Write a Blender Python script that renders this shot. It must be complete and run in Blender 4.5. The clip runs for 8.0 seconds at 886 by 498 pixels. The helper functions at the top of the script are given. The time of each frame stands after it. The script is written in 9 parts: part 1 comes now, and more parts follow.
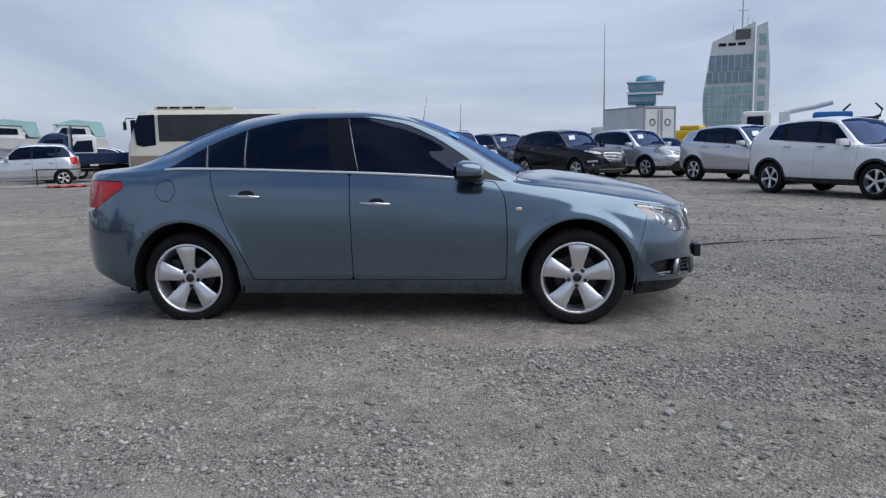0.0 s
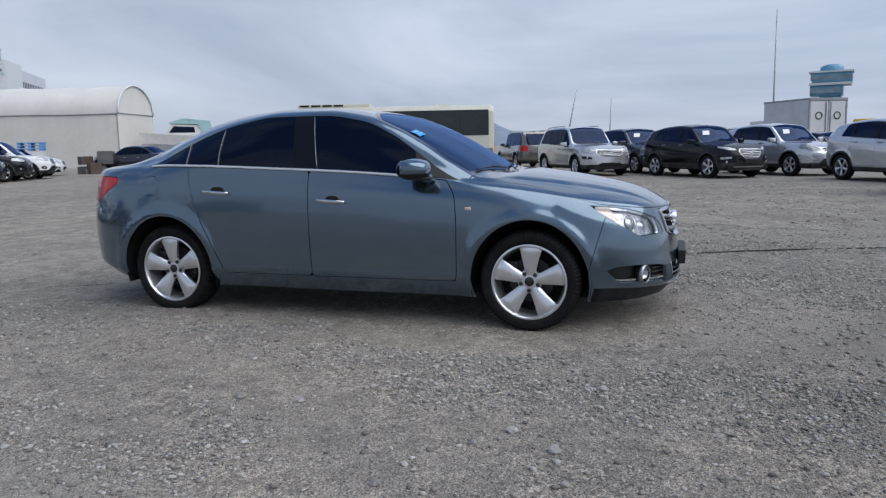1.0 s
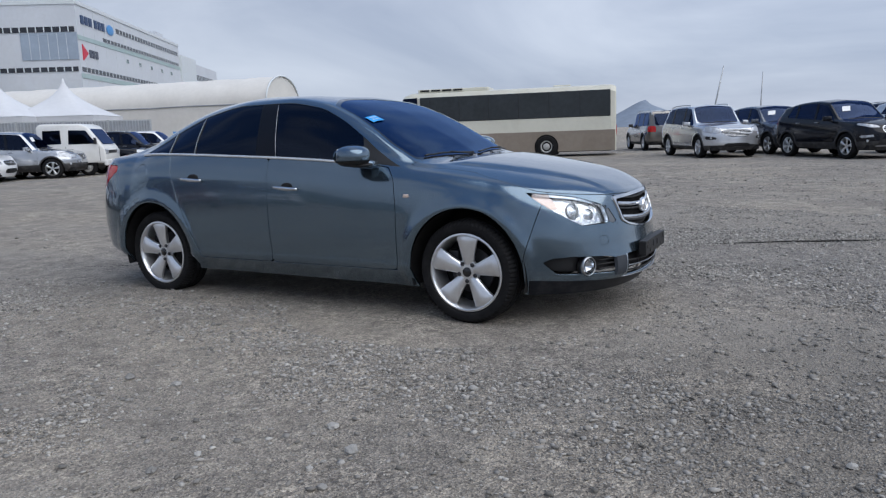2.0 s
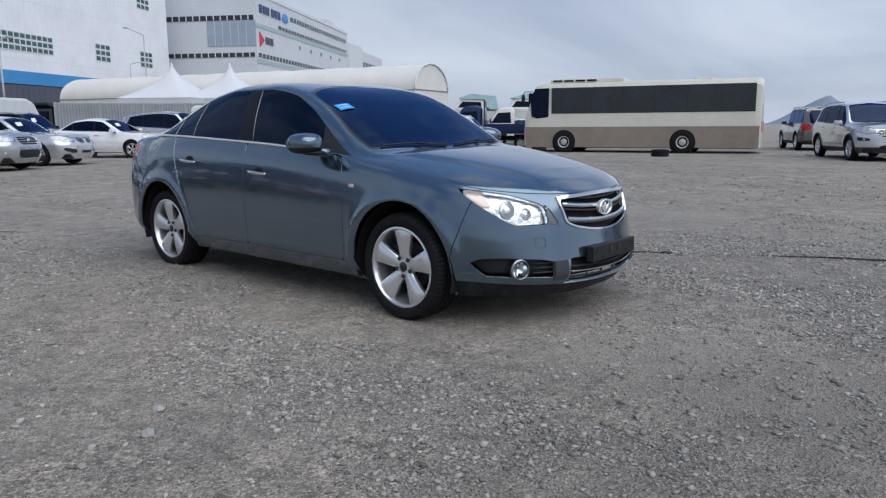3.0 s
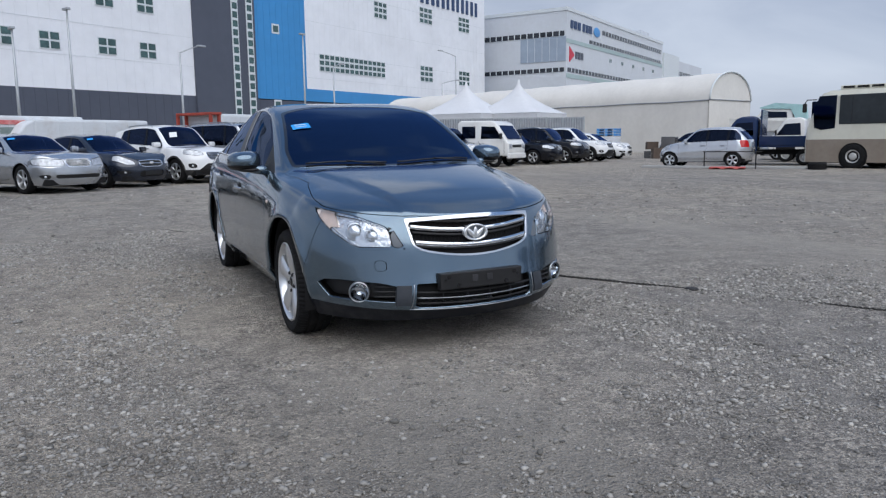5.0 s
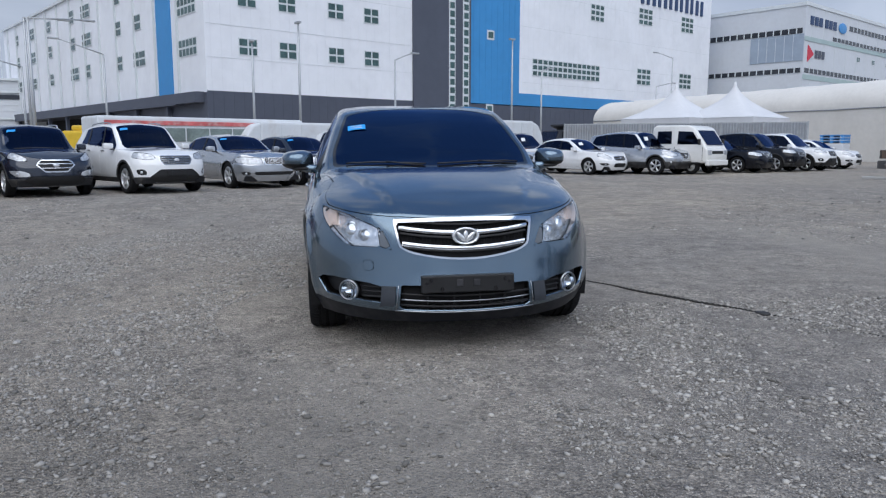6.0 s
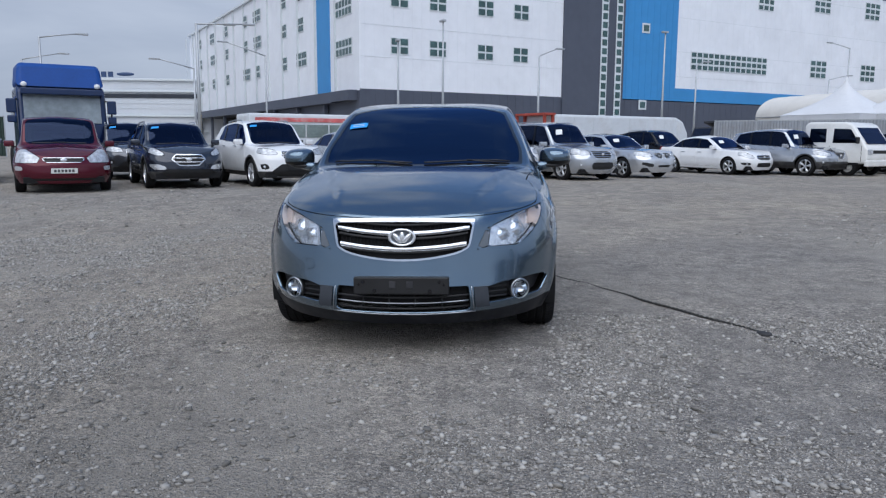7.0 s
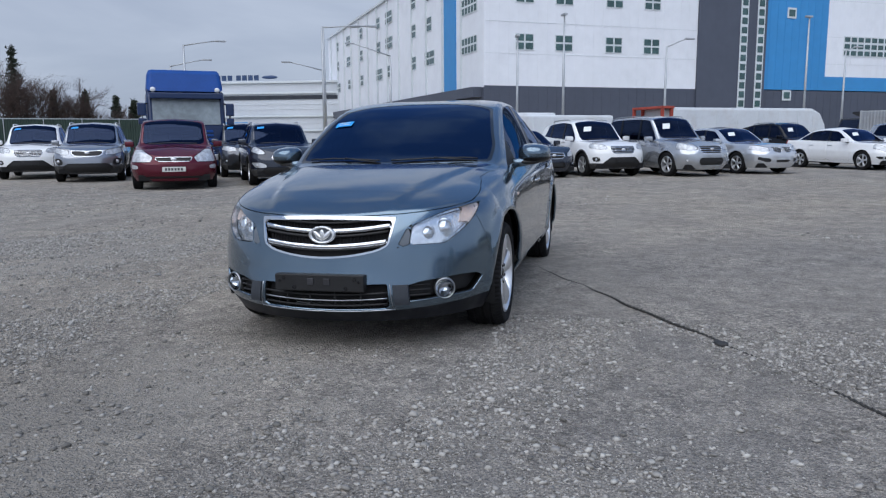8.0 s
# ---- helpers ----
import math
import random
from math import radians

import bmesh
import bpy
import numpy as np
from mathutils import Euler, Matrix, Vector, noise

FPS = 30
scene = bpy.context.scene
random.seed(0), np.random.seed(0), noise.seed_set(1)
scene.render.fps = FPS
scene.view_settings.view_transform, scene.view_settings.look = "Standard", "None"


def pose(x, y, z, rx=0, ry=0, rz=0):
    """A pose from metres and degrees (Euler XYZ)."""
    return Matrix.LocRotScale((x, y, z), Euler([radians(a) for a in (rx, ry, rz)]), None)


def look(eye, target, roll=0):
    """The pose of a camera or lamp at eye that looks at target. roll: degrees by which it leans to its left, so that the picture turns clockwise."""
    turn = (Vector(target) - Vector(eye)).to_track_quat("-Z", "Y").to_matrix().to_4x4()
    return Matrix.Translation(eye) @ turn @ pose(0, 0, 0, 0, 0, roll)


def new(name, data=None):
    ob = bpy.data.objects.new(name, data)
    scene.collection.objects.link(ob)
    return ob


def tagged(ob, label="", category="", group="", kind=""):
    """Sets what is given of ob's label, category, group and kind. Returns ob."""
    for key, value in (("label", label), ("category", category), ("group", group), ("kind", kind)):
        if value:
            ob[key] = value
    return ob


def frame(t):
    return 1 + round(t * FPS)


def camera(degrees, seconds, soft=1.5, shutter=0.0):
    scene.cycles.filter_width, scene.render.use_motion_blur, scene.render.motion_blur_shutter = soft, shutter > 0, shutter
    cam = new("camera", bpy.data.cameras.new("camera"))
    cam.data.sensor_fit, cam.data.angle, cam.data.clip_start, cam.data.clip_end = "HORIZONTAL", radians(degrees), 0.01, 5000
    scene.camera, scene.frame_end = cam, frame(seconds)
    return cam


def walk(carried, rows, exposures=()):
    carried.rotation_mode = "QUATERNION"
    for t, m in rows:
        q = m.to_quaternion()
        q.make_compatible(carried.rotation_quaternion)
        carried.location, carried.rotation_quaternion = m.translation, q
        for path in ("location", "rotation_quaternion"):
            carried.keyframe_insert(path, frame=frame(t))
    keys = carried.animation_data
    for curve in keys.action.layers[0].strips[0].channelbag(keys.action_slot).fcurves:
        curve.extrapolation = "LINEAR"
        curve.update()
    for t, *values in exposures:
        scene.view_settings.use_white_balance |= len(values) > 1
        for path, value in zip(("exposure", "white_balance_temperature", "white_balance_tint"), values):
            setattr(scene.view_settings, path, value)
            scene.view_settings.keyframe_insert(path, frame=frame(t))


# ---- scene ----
cam = camera(61.6, 8.0, soft=1.25)
PATH = [
    (0, (0.869, -5.791, 1.205), (0.7, -3.818, 0.93), -1.0),
    (0.5, (1.541, -5.622, 1.206), (1.225, -3.666, 0.926), -0.2),
    (1, (2.214, -5.442, 1.192), (1.622, -3.552, 0.914), -1.1),
    (1.5, (2.818, -5.135, 1.18), (2.059, -3.311, 0.872), -1.6),
    (2, (3.391, -4.813, 1.172), (2.432, -3.086, 0.86), -2.1),
    (2.2, (3.596, -4.67, 1.164), (2.595, -2.969, 0.843), -1.7),
    (3.3, (4.645, -3.671, 1.149), (3.257, -2.269, 0.819), 0.1),
    (3.5, (4.818, -3.481, 1.146), (3.386, -2.125, 0.817), 0.4),
    (4, (5.244, -3.011, 1.153), (3.659, -1.83, 0.851), 0.1),
    (4.2, (5.396, -2.82, 1.176), (3.743, -1.736, 0.878), 0.1),
    (5.3, (5.927, -1.524, 1.149), (4.08, -0.811, 0.864), -0.1),
    (5.5, (5.985, -1.293, 1.121), (4.096, -0.699, 0.838), 0.7),
    (6, (6.114, -0.717, 1.142), (4.155, -0.422, 0.867), -0.0),
    (6.5, (6.156, -0.157, 1.148), (4.175, -0.128, 0.873), 0.4),
    (7, (6.075, 0.434, 1.161), (4.099, 0.319, 0.876), 0.3),
    (7.5, (6.001, 1.006, 1.164), (4.048, 0.681, 0.878), -0.1),
    (8, (5.879, 1.551, 1.167), (3.958, 1.081, 0.873), -0.4),
]
walk(cam, [(t, look(eye, aim, roll)) for t, eye, aim, roll in PATH], [(0, 0.0, 6150, 10), (4.5, 0.0, 6150, 10), (7, 0.0, 5930, 10), (8, 0.0, 5930, 10)])

# ---- sky, sun ----
SUN_EL, SUN_AZ = radians(56), radians(-8)   # azimuth: the sun stands on this side, from +x towards +y
world = bpy.data.worlds.new("sky")
scene.world = world
world.use_nodes = True
wn, wl = world.node_tree.nodes, world.node_tree.links
wn.clear()
w_out = wn.new("ShaderNodeOutputWorld")
w_bg = wn.new("ShaderNodeBackground")
w_sky = wn.new("ShaderNodeTexSky")
w_sky.sky_type = "NISHITA"
w_sky.sun_disc = False
w_sky.sun_elevation = SUN_EL
w_sky.sun_rotation = math.pi / 2 - SUN_AZ
w_co = wn.new("ShaderNodeTexCoord")
w_map = wn.new("ShaderNodeMapping")
w_map.inputs["Scale"].default_value = (1.0, 1.0, 3.6)
w_map.inputs["Location"].default_value = (3.1, 0.7, 0.2)
w_n1 = wn.new("ShaderNodeTexNoise")
w_n1.inputs["Scale"].default_value = 1.7
w_n1.inputs["Detail"].default_value = 6
w_n1.inputs["Roughness"].default_value = 0.55
w_n1.inputs["Distortion"].default_value = 0.5
w_r1 = wn.new("ShaderNodeValToRGB")
w_r1.color_ramp.elements[0].position, w_r1.color_ramp.elements[0].color = 0.32, (4.5, 5.1, 6.45, 1)
w_r1.color_ramp.elements[1].position, w_r1.color_ramp.elements[1].color = 0.68, (8.0, 8.5, 9.55, 1)
w_mix = wn.new("ShaderNodeMix")
w_mix.data_type = "RGBA"
w_mix.inputs["Factor"].default_value = 0.86
wl.new(w_co.outputs["Generated"], w_map.inputs["Vector"])
wl.new(w_map.outputs[0], w_n1.inputs["Vector"])
wl.new(w_n1.outputs["Fac"], w_r1.inputs["Fac"])
# broken cloud: blue gaps open towards the zenith
w_high = wn.new("ShaderNodeMapRange")
w_high.interpolation_type = "SMOOTHSTEP"
w_high.inputs["From Min"].default_value, w_high.inputs["From Max"].default_value = 0.30, 0.62
w_lean = wn.new("ShaderNodeVectorMath")
w_lean.operation = "DOT_PRODUCT"
w_lean.inputs[1].default_value = (-0.15, 0.03, 1.0)
wl.new(w_co.outputs["Generated"], w_lean.inputs[0])
wl.new(w_lean.outputs["Value"], w_high.inputs["Value"])
w_n2 = wn.new("ShaderNodeTexNoise")
w_n2.inputs["Scale"].default_value = 2.6
w_n2.inputs["Detail"].default_value = 5
w_n2.inputs["Roughness"].default_value = 0.55
wl.new(w_co.outputs["Generated"], w_n2.inputs["Vector"])
w_open = wn.new("ShaderNodeMapRange")
w_open.interpolation_type = "SMOOTHSTEP"
w_open.inputs["From Min"].default_value, w_open.inputs["From Max"].default_value = 0.62, 0.46
wl.new(w_n2.outputs["Fac"], w_open.inputs["Value"])
w_gap = wn.new("ShaderNodeMath")
w_gap.operation = "MULTIPLY"
wl.new(w_high.outputs[0], w_gap.inputs[0])
wl.new(w_open.outputs[0], w_gap.inputs[1])
w_blue = wn.new("ShaderNodeMix")
w_blue.data_type = "RGBA"
w_blue.inputs[7].default_value = (2.1, 3.6, 6.6, 1)
wl.new(w_gap.outputs[0], w_blue.inputs["Factor"])
wl.new(w_r1.outputs[0], w_blue.inputs[6])
wl.new(w_sky.outputs[0], w_mix.inputs[6])
wl.new(w_blue.outputs[2], w_mix.inputs[7])
# the cloud is thicker, and darker, on one side
w_dot = wn.new("ShaderNodeVectorMath")
w_dot.operation = "DOT_PRODUCT"
w_dot.inputs[1].default_value = (-0.79, -0.61, 0.0)
wl.new(w_co.outputs["Generated"], w_dot.inputs[0])
w_side = wn.new("ShaderNodeMapRange")
w_side.inputs["From Min"].default_value, w_side.inputs["From Max"].default_value = -1.0, 1.0
w_side.inputs["To Min"].default_value, w_side.inputs["To Max"].default_value = 1.12, 0.78
wl.new(w_dot.outputs["Value"], w_side.inputs["Value"])
w_thick = wn.new("ShaderNodeVectorMath")
w_thick.operation = "SCALE"
wl.new(w_mix.outputs[2], w_thick.inputs[0])
wl.new(w_side.outputs[0], w_thick.inputs["Scale"])
wl.new(w_thick.outputs[0], w_bg.inputs["Color"])
w_bg.inputs["Strength"].default_value = 0.09
wl.new(w_bg.outputs[0], w_out.inputs["Surface"])

sun_data = bpy.data.lights.new("sun", "SUN")
sun_data.energy, sun_data.angle, sun_data.color = 2.7, radians(80), (1.0, 0.945, 0.865)
sun = new("sun", sun_data)
sun_dir = Vector((math.cos(SUN_EL) * math.cos(SUN_AZ), math.cos(SUN_EL) * math.sin(SUN_AZ), math.sin(SUN_EL)))
sun.matrix_world = look(sun_dir * 60, (0, 0, 0))
scene.view_settings.exposure = 0.0

# ---- materials ----
def material(name, color, rough=0.5, metal=0.0, coat=0.0, spec=0.5, noise_scale=0.0, vary=0.15, bump=0.0, bump_scale=40.0,
             emission=None, strength=0.0, transmission=0.0, ior=1.45, dirt=None, dirt_scale=2.0, dirt_amount=0.5, rand=0.0, island=0.0):
    m = bpy.data.materials.new(name)
    m.use_nodes = True
    nt = m.node_tree
    n, l = nt.nodes, nt.links
    b = n["Principled BSDF"]
    b.inputs["Base Color"].default_value = (*color, 1)
    b.inputs["Roughness"].default_value = rough
    b.inputs["Metallic"].default_value = metal
    b.inputs["Coat Weight"].default_value = coat
    b.inputs["Coat Roughness"].default_value = 0.04
    b.inputs["Specular IOR Level"].default_value = spec
    b.inputs["Transmission Weight"].default_value = transmission
    b.inputs["IOR"].default_value = ior
    if emission:
        b.inputs["Emission Color"].default_value = (*emission, 1)
        b.inputs["Emission Strength"].default_value = strength
    co = n.new("ShaderNodeTexCoord")
    col = None
    if noise_scale or rand or island or dirt:
        col = n.new("ShaderNodeRGB")
        col.outputs[0].default_value = (*color, 1)
        col = col.outputs[0]
    if noise_scale:
        for sc, am in ((noise_scale, vary), (noise_scale * 7.3, vary * 0.6)):
            t = n.new("ShaderNodeTexNoise")
            t.inputs["Scale"].default_value = sc
            t.inputs["Detail"].default_value = 5
            l.new(co.outputs["Object"], t.inputs["Vector"])
            mr = n.new("ShaderNodeMapRange")
            mr.inputs["From Min"].default_value, mr.inputs["From Max"].default_value = 0.25, 0.75
            mr.inputs["To Min"].default_value, mr.inputs["To Max"].default_value = 1 - am, 1 + am
            l.new(t.outputs["Fac"], mr.inputs["Value"])
            mx = n.new("ShaderNodeVectorMath")
            mx.operation = "SCALE"
            l.new(col, mx.inputs[0])
            l.new(mr.outputs[0], mx.inputs["Scale"])
            col = mx.outputs[0]
    if dirt:
        t = n.new("ShaderNodeTexNoise")
        t.inputs["Scale"].default_value = dirt_scale
        t.inputs["Detail"].default_value = 8
        t.inputs["Roughness"].default_value = 0.65
        l.new(co.outputs["Object"], t.inputs["Vector"])
        mr = n.new("ShaderNodeMapRange")
        mr.inputs["From Min"].default_value, mr.inputs["From Max"].default_value = 0.48, 0.72
        mr.inputs["To Max"].default_value = dirt_amount
        l.new(t.outputs["Fac"], mr.inputs["Value"])
        mx = n.new("ShaderNodeMix")
        mx.data_type = "RGBA"
        l.new(mr.outputs[0], mx.inputs["Factor"])
        l.new(col, mx.inputs[6])
        mx.inputs[7].default_value = (*dirt, 1)
        col = mx.outputs[2]
    for amount, node, sock in ((rand, "ShaderNodeObjectInfo", "Random"), (island, "ShaderNodeNewGeometry", "Random Per Island")):
        if amount:
            o = n.new(node)
            mr = n.new("ShaderNodeMapRange")
            mr.inputs["To Min"].default_value, mr.inputs["To Max"].default_value = 1 - amount, 1 + amount
            l.new(o.outputs[sock], mr.inputs["Value"])
            mx = n.new("ShaderNodeVectorMath")
            mx.operation = "SCALE"
            l.new(col, mx.inputs[0])
            l.new(mr.outputs[0], mx.inputs["Scale"])
            col = mx.outputs[0]
    if col is not None:
        l.new(col, b.inputs["Base Color"])
    if bump:
        t = n.new("ShaderNodeTexNoise")
        t.inputs["Scale"].default_value = bump_scale
        t.inputs["Detail"].default_value = 6
        l.new(co.outputs["Object"], t.inputs["Vector"])
        bp = n.new("ShaderNodeBump")
        bp.inputs["Strength"].default_value = bump
        bp.inputs["Distance"].default_value = 0.01
        l.new(t.outputs["Fac"], bp.inputs["Height"])
        l.new(bp.outputs[0], b.inputs["Normal"])
    return m


def paint(name, color, metal=0.5, coat=0.8, spec=0.5):
    return material(name, color, rough=0.2, metal=metal, coat=coat, spec=spec, noise_scale=1.3, vary=0.05, dirt=tuple(0.7 * c + 0.012 for c in color), dirt_scale=3.0, dirt_amount=0.3)


HERO = material("slate_blue_metallic_paint", (0.120, 0.172, 0.224), rough=0.18, metal=0.9, coat=1.0, noise_scale=1.3, vary=0.05, dirt=(0.20, 0.19, 0.18), dirt_scale=3.0, dirt_amount=0.06)
HERO.node_tree.nodes["Principled BSDF"].inputs["Coat IOR"].default_value = 1.5


def pane_material(name, tint, gloss, ior, rough):
    """Thin tinted glass: it lets through tint, and mirrors by Fresnel's law."""
    m = bpy.data.materials.new(name)
    m.use_nodes = True
    n, l = m.node_tree.nodes, m.node_tree.links
    n.clear()
    o, mix = n.new("ShaderNodeOutputMaterial"), n.new("ShaderNodeMixShader")
    tr, gl, fr = n.new("ShaderNodeBsdfTransparent"), n.new("ShaderNodeBsdfGlossy"), n.new("ShaderNodeFresnel")
    tr.inputs["Color"].default_value = (*tint, 1)
    gl.inputs["Color"].default_value = (*gloss, 1)
    gl.inputs["Roughness"].default_value = rough
    fr.inputs["IOR"].default_value = ior
    l.new(fr.outputs[0], mix.inputs[0])
    l.new(tr.outputs[0], mix.inputs[1])
    l.new(gl.outputs[0], mix.inputs[2])
    l.new(mix.outputs[0], o.inputs["Surface"])
    return m


GLASS = pane_material("tinted_glass", (0.016, 0.018, 0.030), (0.27, 0.44, 0.80), 1.90, 0.012)
SIDE_GLASS = pane_material("tinted_side_glass", (0.028, 0.032, 0.044), (0.34, 0.43, 0.64), 1.60, 0.012)
CAR_GLASS = pane_material("car_window_glass", (0.05, 0.06, 0.075), (0.30, 0.42, 0.78), 1.55, 0.03)
BRIGHT_TRIM = material("bright_polished_trim", (0.80, 0.82, 0.84), rough=0.25, metal=0.7, noise_scale=8, vary=0.05)
DULL_CHROME = material("dull_chrome", (0.40, 0.42, 0.44), rough=0.3, metal=1.0, noise_scale=8, vary=0.15)
CHROME = material("chrome", (0.62, 0.64, 0.67), rough=0.10, metal=1.0, noise_scale=8, vary=0.05)
SATIN = material("satin_silver", (0.42, 0.44, 0.47), rough=0.32, metal=0.9, noise_scale=6, vary=0.06)
ALLOY = material("alloy_wheel_paint", (0.74, 0.75, 0.77), rough=0.28, metal=0.8, coat=0.5, noise_scale=9, vary=0.06, dirt=(0.3, 0.28, 0.26), dirt_scale=9, dirt_amount=0.18)
DARK_ALLOY = material("dark_wheel_well_metal", (0.05, 0.05, 0.055), rough=0.5, metal=0.5, noise_scale=9, vary=0.2)
BLACK = material("black_plastic", (0.012, 0.012, 0.013), rough=0.5, noise_scale=12, vary=0.2, bump=0.1, bump_scale=300)
GLOSS_BLACK = material("gloss_black", (0.01, 0.01, 0.012), rough=0.15, coat=0.5, noise_scale=5, vary=0.1)
PILLAR_BLACK = material("black_pillar_film", (0.006, 0.008, 0.014), rough=0.3, spec=0.15, noise_scale=5, vary=0.1)
LAMP_LENS = material("lamp_lens_glass", (0.66, 0.68, 0.71), rough=0.1, metal=0.8, coat=0.8, noise_scale=45, vary=0.25)
# slate chin: the shade of its downward tuck is put into the colour
CHIN = material("shaded_chin_paint", (0.007, 0.009, 0.014), rough=0.45, spec=0.3, noise_scale=8, vary=0.2, dirt=(0.1, 0.095, 0.09), dirt_scale=8, dirt_amount=0.3)
# near-black for linings, and for shade painted into bays and hollows
SHADOW = material("matt_black_lining_and_shade", (0.006, 0.006, 0.007), rough=0.9, noise_scale=6, vary=0.2)
RUBBER = material("tyre_rubber", (0.009, 0.009, 0.010), rough=0.8, spec=0.25, noise_scale=14, vary=0.25, dirt=(0.08, 0.076, 0.07), dirt_scale=7, dirt_amount=0.10, bump=0.2, bump_scale=120)
LENS = pane_material("clear_lamp_lens", (0.93, 0.95, 0.97), (0.9, 0.95, 1.0), 1.5, 0.03)
REFLECTOR = material("lamp_reflector", (0.86, 0.87, 0.89), rough=0.18, metal=0.85, noise_scale=38, vary=0.18, bump=0.4, bump_scale=34)
LAMP_TRIM = material("dark_grey_lamp_trim", (0.11, 0.125, 0.145), rough=0.3, coat=0.4, noise_scale=10, vary=0.1)
RED_LENS = material("red_lamp_lens", (0.42, 0.008, 0.010), rough=0.12, coat=0.2, noise_scale=20, vary=0.15)
PALE_AMBER = material("pale_amber_bulb_glass", (0.80, 0.64, 0.56), rough=0.15, metal=0.3, coat=0.5, noise_scale=20, vary=0.15)
PANEL_GREY = material("matt_dark_grey_plastic", (0.040, 0.045, 0.054), rough=0.5, spec=0.3, noise_scale=10, vary=0.1)
STICKER = material("blue_paper_sticker", (0.03, 0.3, 0.72), rough=0.5, noise_scale=20, vary=0.06)
WHITE_PLASTIC = material("white_plastic", (0.7, 0.7, 0.69), rough=0.45, noise_scale=6, vary=0.06)
SEAT_FABRIC = material("dark_seat_fabric", (0.03, 0.03, 0.033), rough=0.9, noise_scale=20, vary=0.2)


# ---- mesh helpers ----
def link(name, me, mat, parent=None, label=""):
    if mat is not None:
        me.materials.clear()
        me.materials.append(mat)
    ob = new(name, me)
    if parent is not None:
        ob.parent = parent
    if label:
        ob["label"] = label
    return ob


def part(name, bm, mat, parent=None, label="", smooth=False):
    me = bpy.data.meshes.new(name)
    bm.normal_update()
    bm.to_mesh(me)
    bm.free()
    if smooth:
        me.shade_smooth()
    return link(name, me, mat, parent, label)


def thing(name, m, label, category, group="", kind=""):
    ob = new(name)
    ob.empty_display_size = 0.2
    ob.matrix_world = m
    return tagged(ob, label, category, group, kind)


def box(bm, x0, x1, y0, y1, z0, z1, bevel=0.0):
    vs = [bm.verts.new((x, y, z)) for x in (x0, x1) for y in (y0, y1) for z in (z0, z1)]
    fs = [bm.faces.new([vs[i] for i in f]) for f in ((0, 1, 3, 2), (4, 6, 7, 5), (0, 4, 5, 1), (2, 3, 7, 6), (0, 2, 6, 4), (1, 5, 7, 3))]
    if bevel:
        es = {e for f in fs for e in f.edges}
        bmesh.ops.bevel(bm, geom=list(es), offset=bevel, segments=2, affect="EDGES", profile=0.6)
    return bm


def boxed(x0, x1, y0, y1, z0, z1, bevel=0.0):
    return box(bmesh.new(), min(x0, x1), max(x0, x1), min(y0, y1), max(y0, y1), min(z0, z1), max(z0, z1), bevel)


def prism(bm, outline, axis, a, b):
    """A solid from a closed 2D outline, swept along axis from a to b."""
    def put(p, q):
        return {"x": (q, p[0], p[1]), "y": (p[0], q, p[1]), "z": (p[0], p[1], q)}[axis]
    lo = [bm.verts.new(put(p, a)) for p in outline]
    hi = [bm.verts.new(put(p, b)) for p in outline]
    n = len(outline)
    bm.faces.new(lo)
    bm.faces.new(hi)
    for i in range(n):
        bm.faces.new((lo[i], lo[(i + 1) % n], hi[(i + 1) % n], hi[i]))
    bmesh.ops.recalc_face_normals(bm, faces=bm.faces)
    return bm


def lathe(bm, profile, axis="y", seg=32, a0=0.0, a1=2 * math.pi, centre=(0, 0, 0)):
    """Turns a profile of (radius, along) round an axis."""
    full = abs(a1 - a0 - 2 * math.pi) < 1e-6
    rings = []
    for i in range(seg if full else seg + 1):
        a = a0 + (a1 - a0) * i / seg
        c, s = math.cos(a), math.sin(a)
        ring = []
        for r, h in profile:
            p = {"y": (r * c, h, r * s), "z": (r * c, r * s, h), "x": (h, r * c, r * s)}[axis]
            ring.append(bm.verts.new((p[0] + centre[0], p[1] + centre[1], p[2] + centre[2])))
        rings.append(ring)
    m = len(rings)
    for i in range(m if full else m - 1):
        p, q = rings[i], rings[(i + 1) % m]
        for j in range(len(profile) - 1):
            bm.faces.new((p[j], p[j + 1], q[j + 1], q[j]))
    bmesh.ops.remove_doubles(bm, verts=bm.verts, dist=1e-5)
    bmesh.ops.recalc_face_normals(bm, faces=bm.faces)
    return bm


def tube(bm, points, radius, seg=8, taper=None):
    """A round bar along points."""
    pts = [Vector(p) for p in points]
    rings = []
    for i, p in enumerate(pts):
        d = (pts[min(i + 1, len(pts) - 1)] - pts[max(i - 1, 0)]).normalized()
        u = d.cross(Vector((0, 0, 1)))
        if u.length < 1e-3:
            u = Vector((1, 0, 0))
        u.normalize()
        v = d.cross(u)
        r = radius if taper is None else radius + (taper - radius) * i / (len(pts) - 1)
        rings.append([bm.verts.new(p + u * (r * math.cos(2 * math.pi * k / seg)) + v * (r * math.sin(2 * math.pi * k / seg))) for k in range(seg)])
    for a, b in zip(rings, rings[1:]):
        for k in range(seg):
            bm.faces.new((a[k], a[(k + 1) % seg], b[(k + 1) % seg], b[k]))
    bm.faces.new(rings[0])
    bm.faces.new(rings[-1])
    bmesh.ops.recalc_face_normals(bm, faces=bm.faces)
    return bm


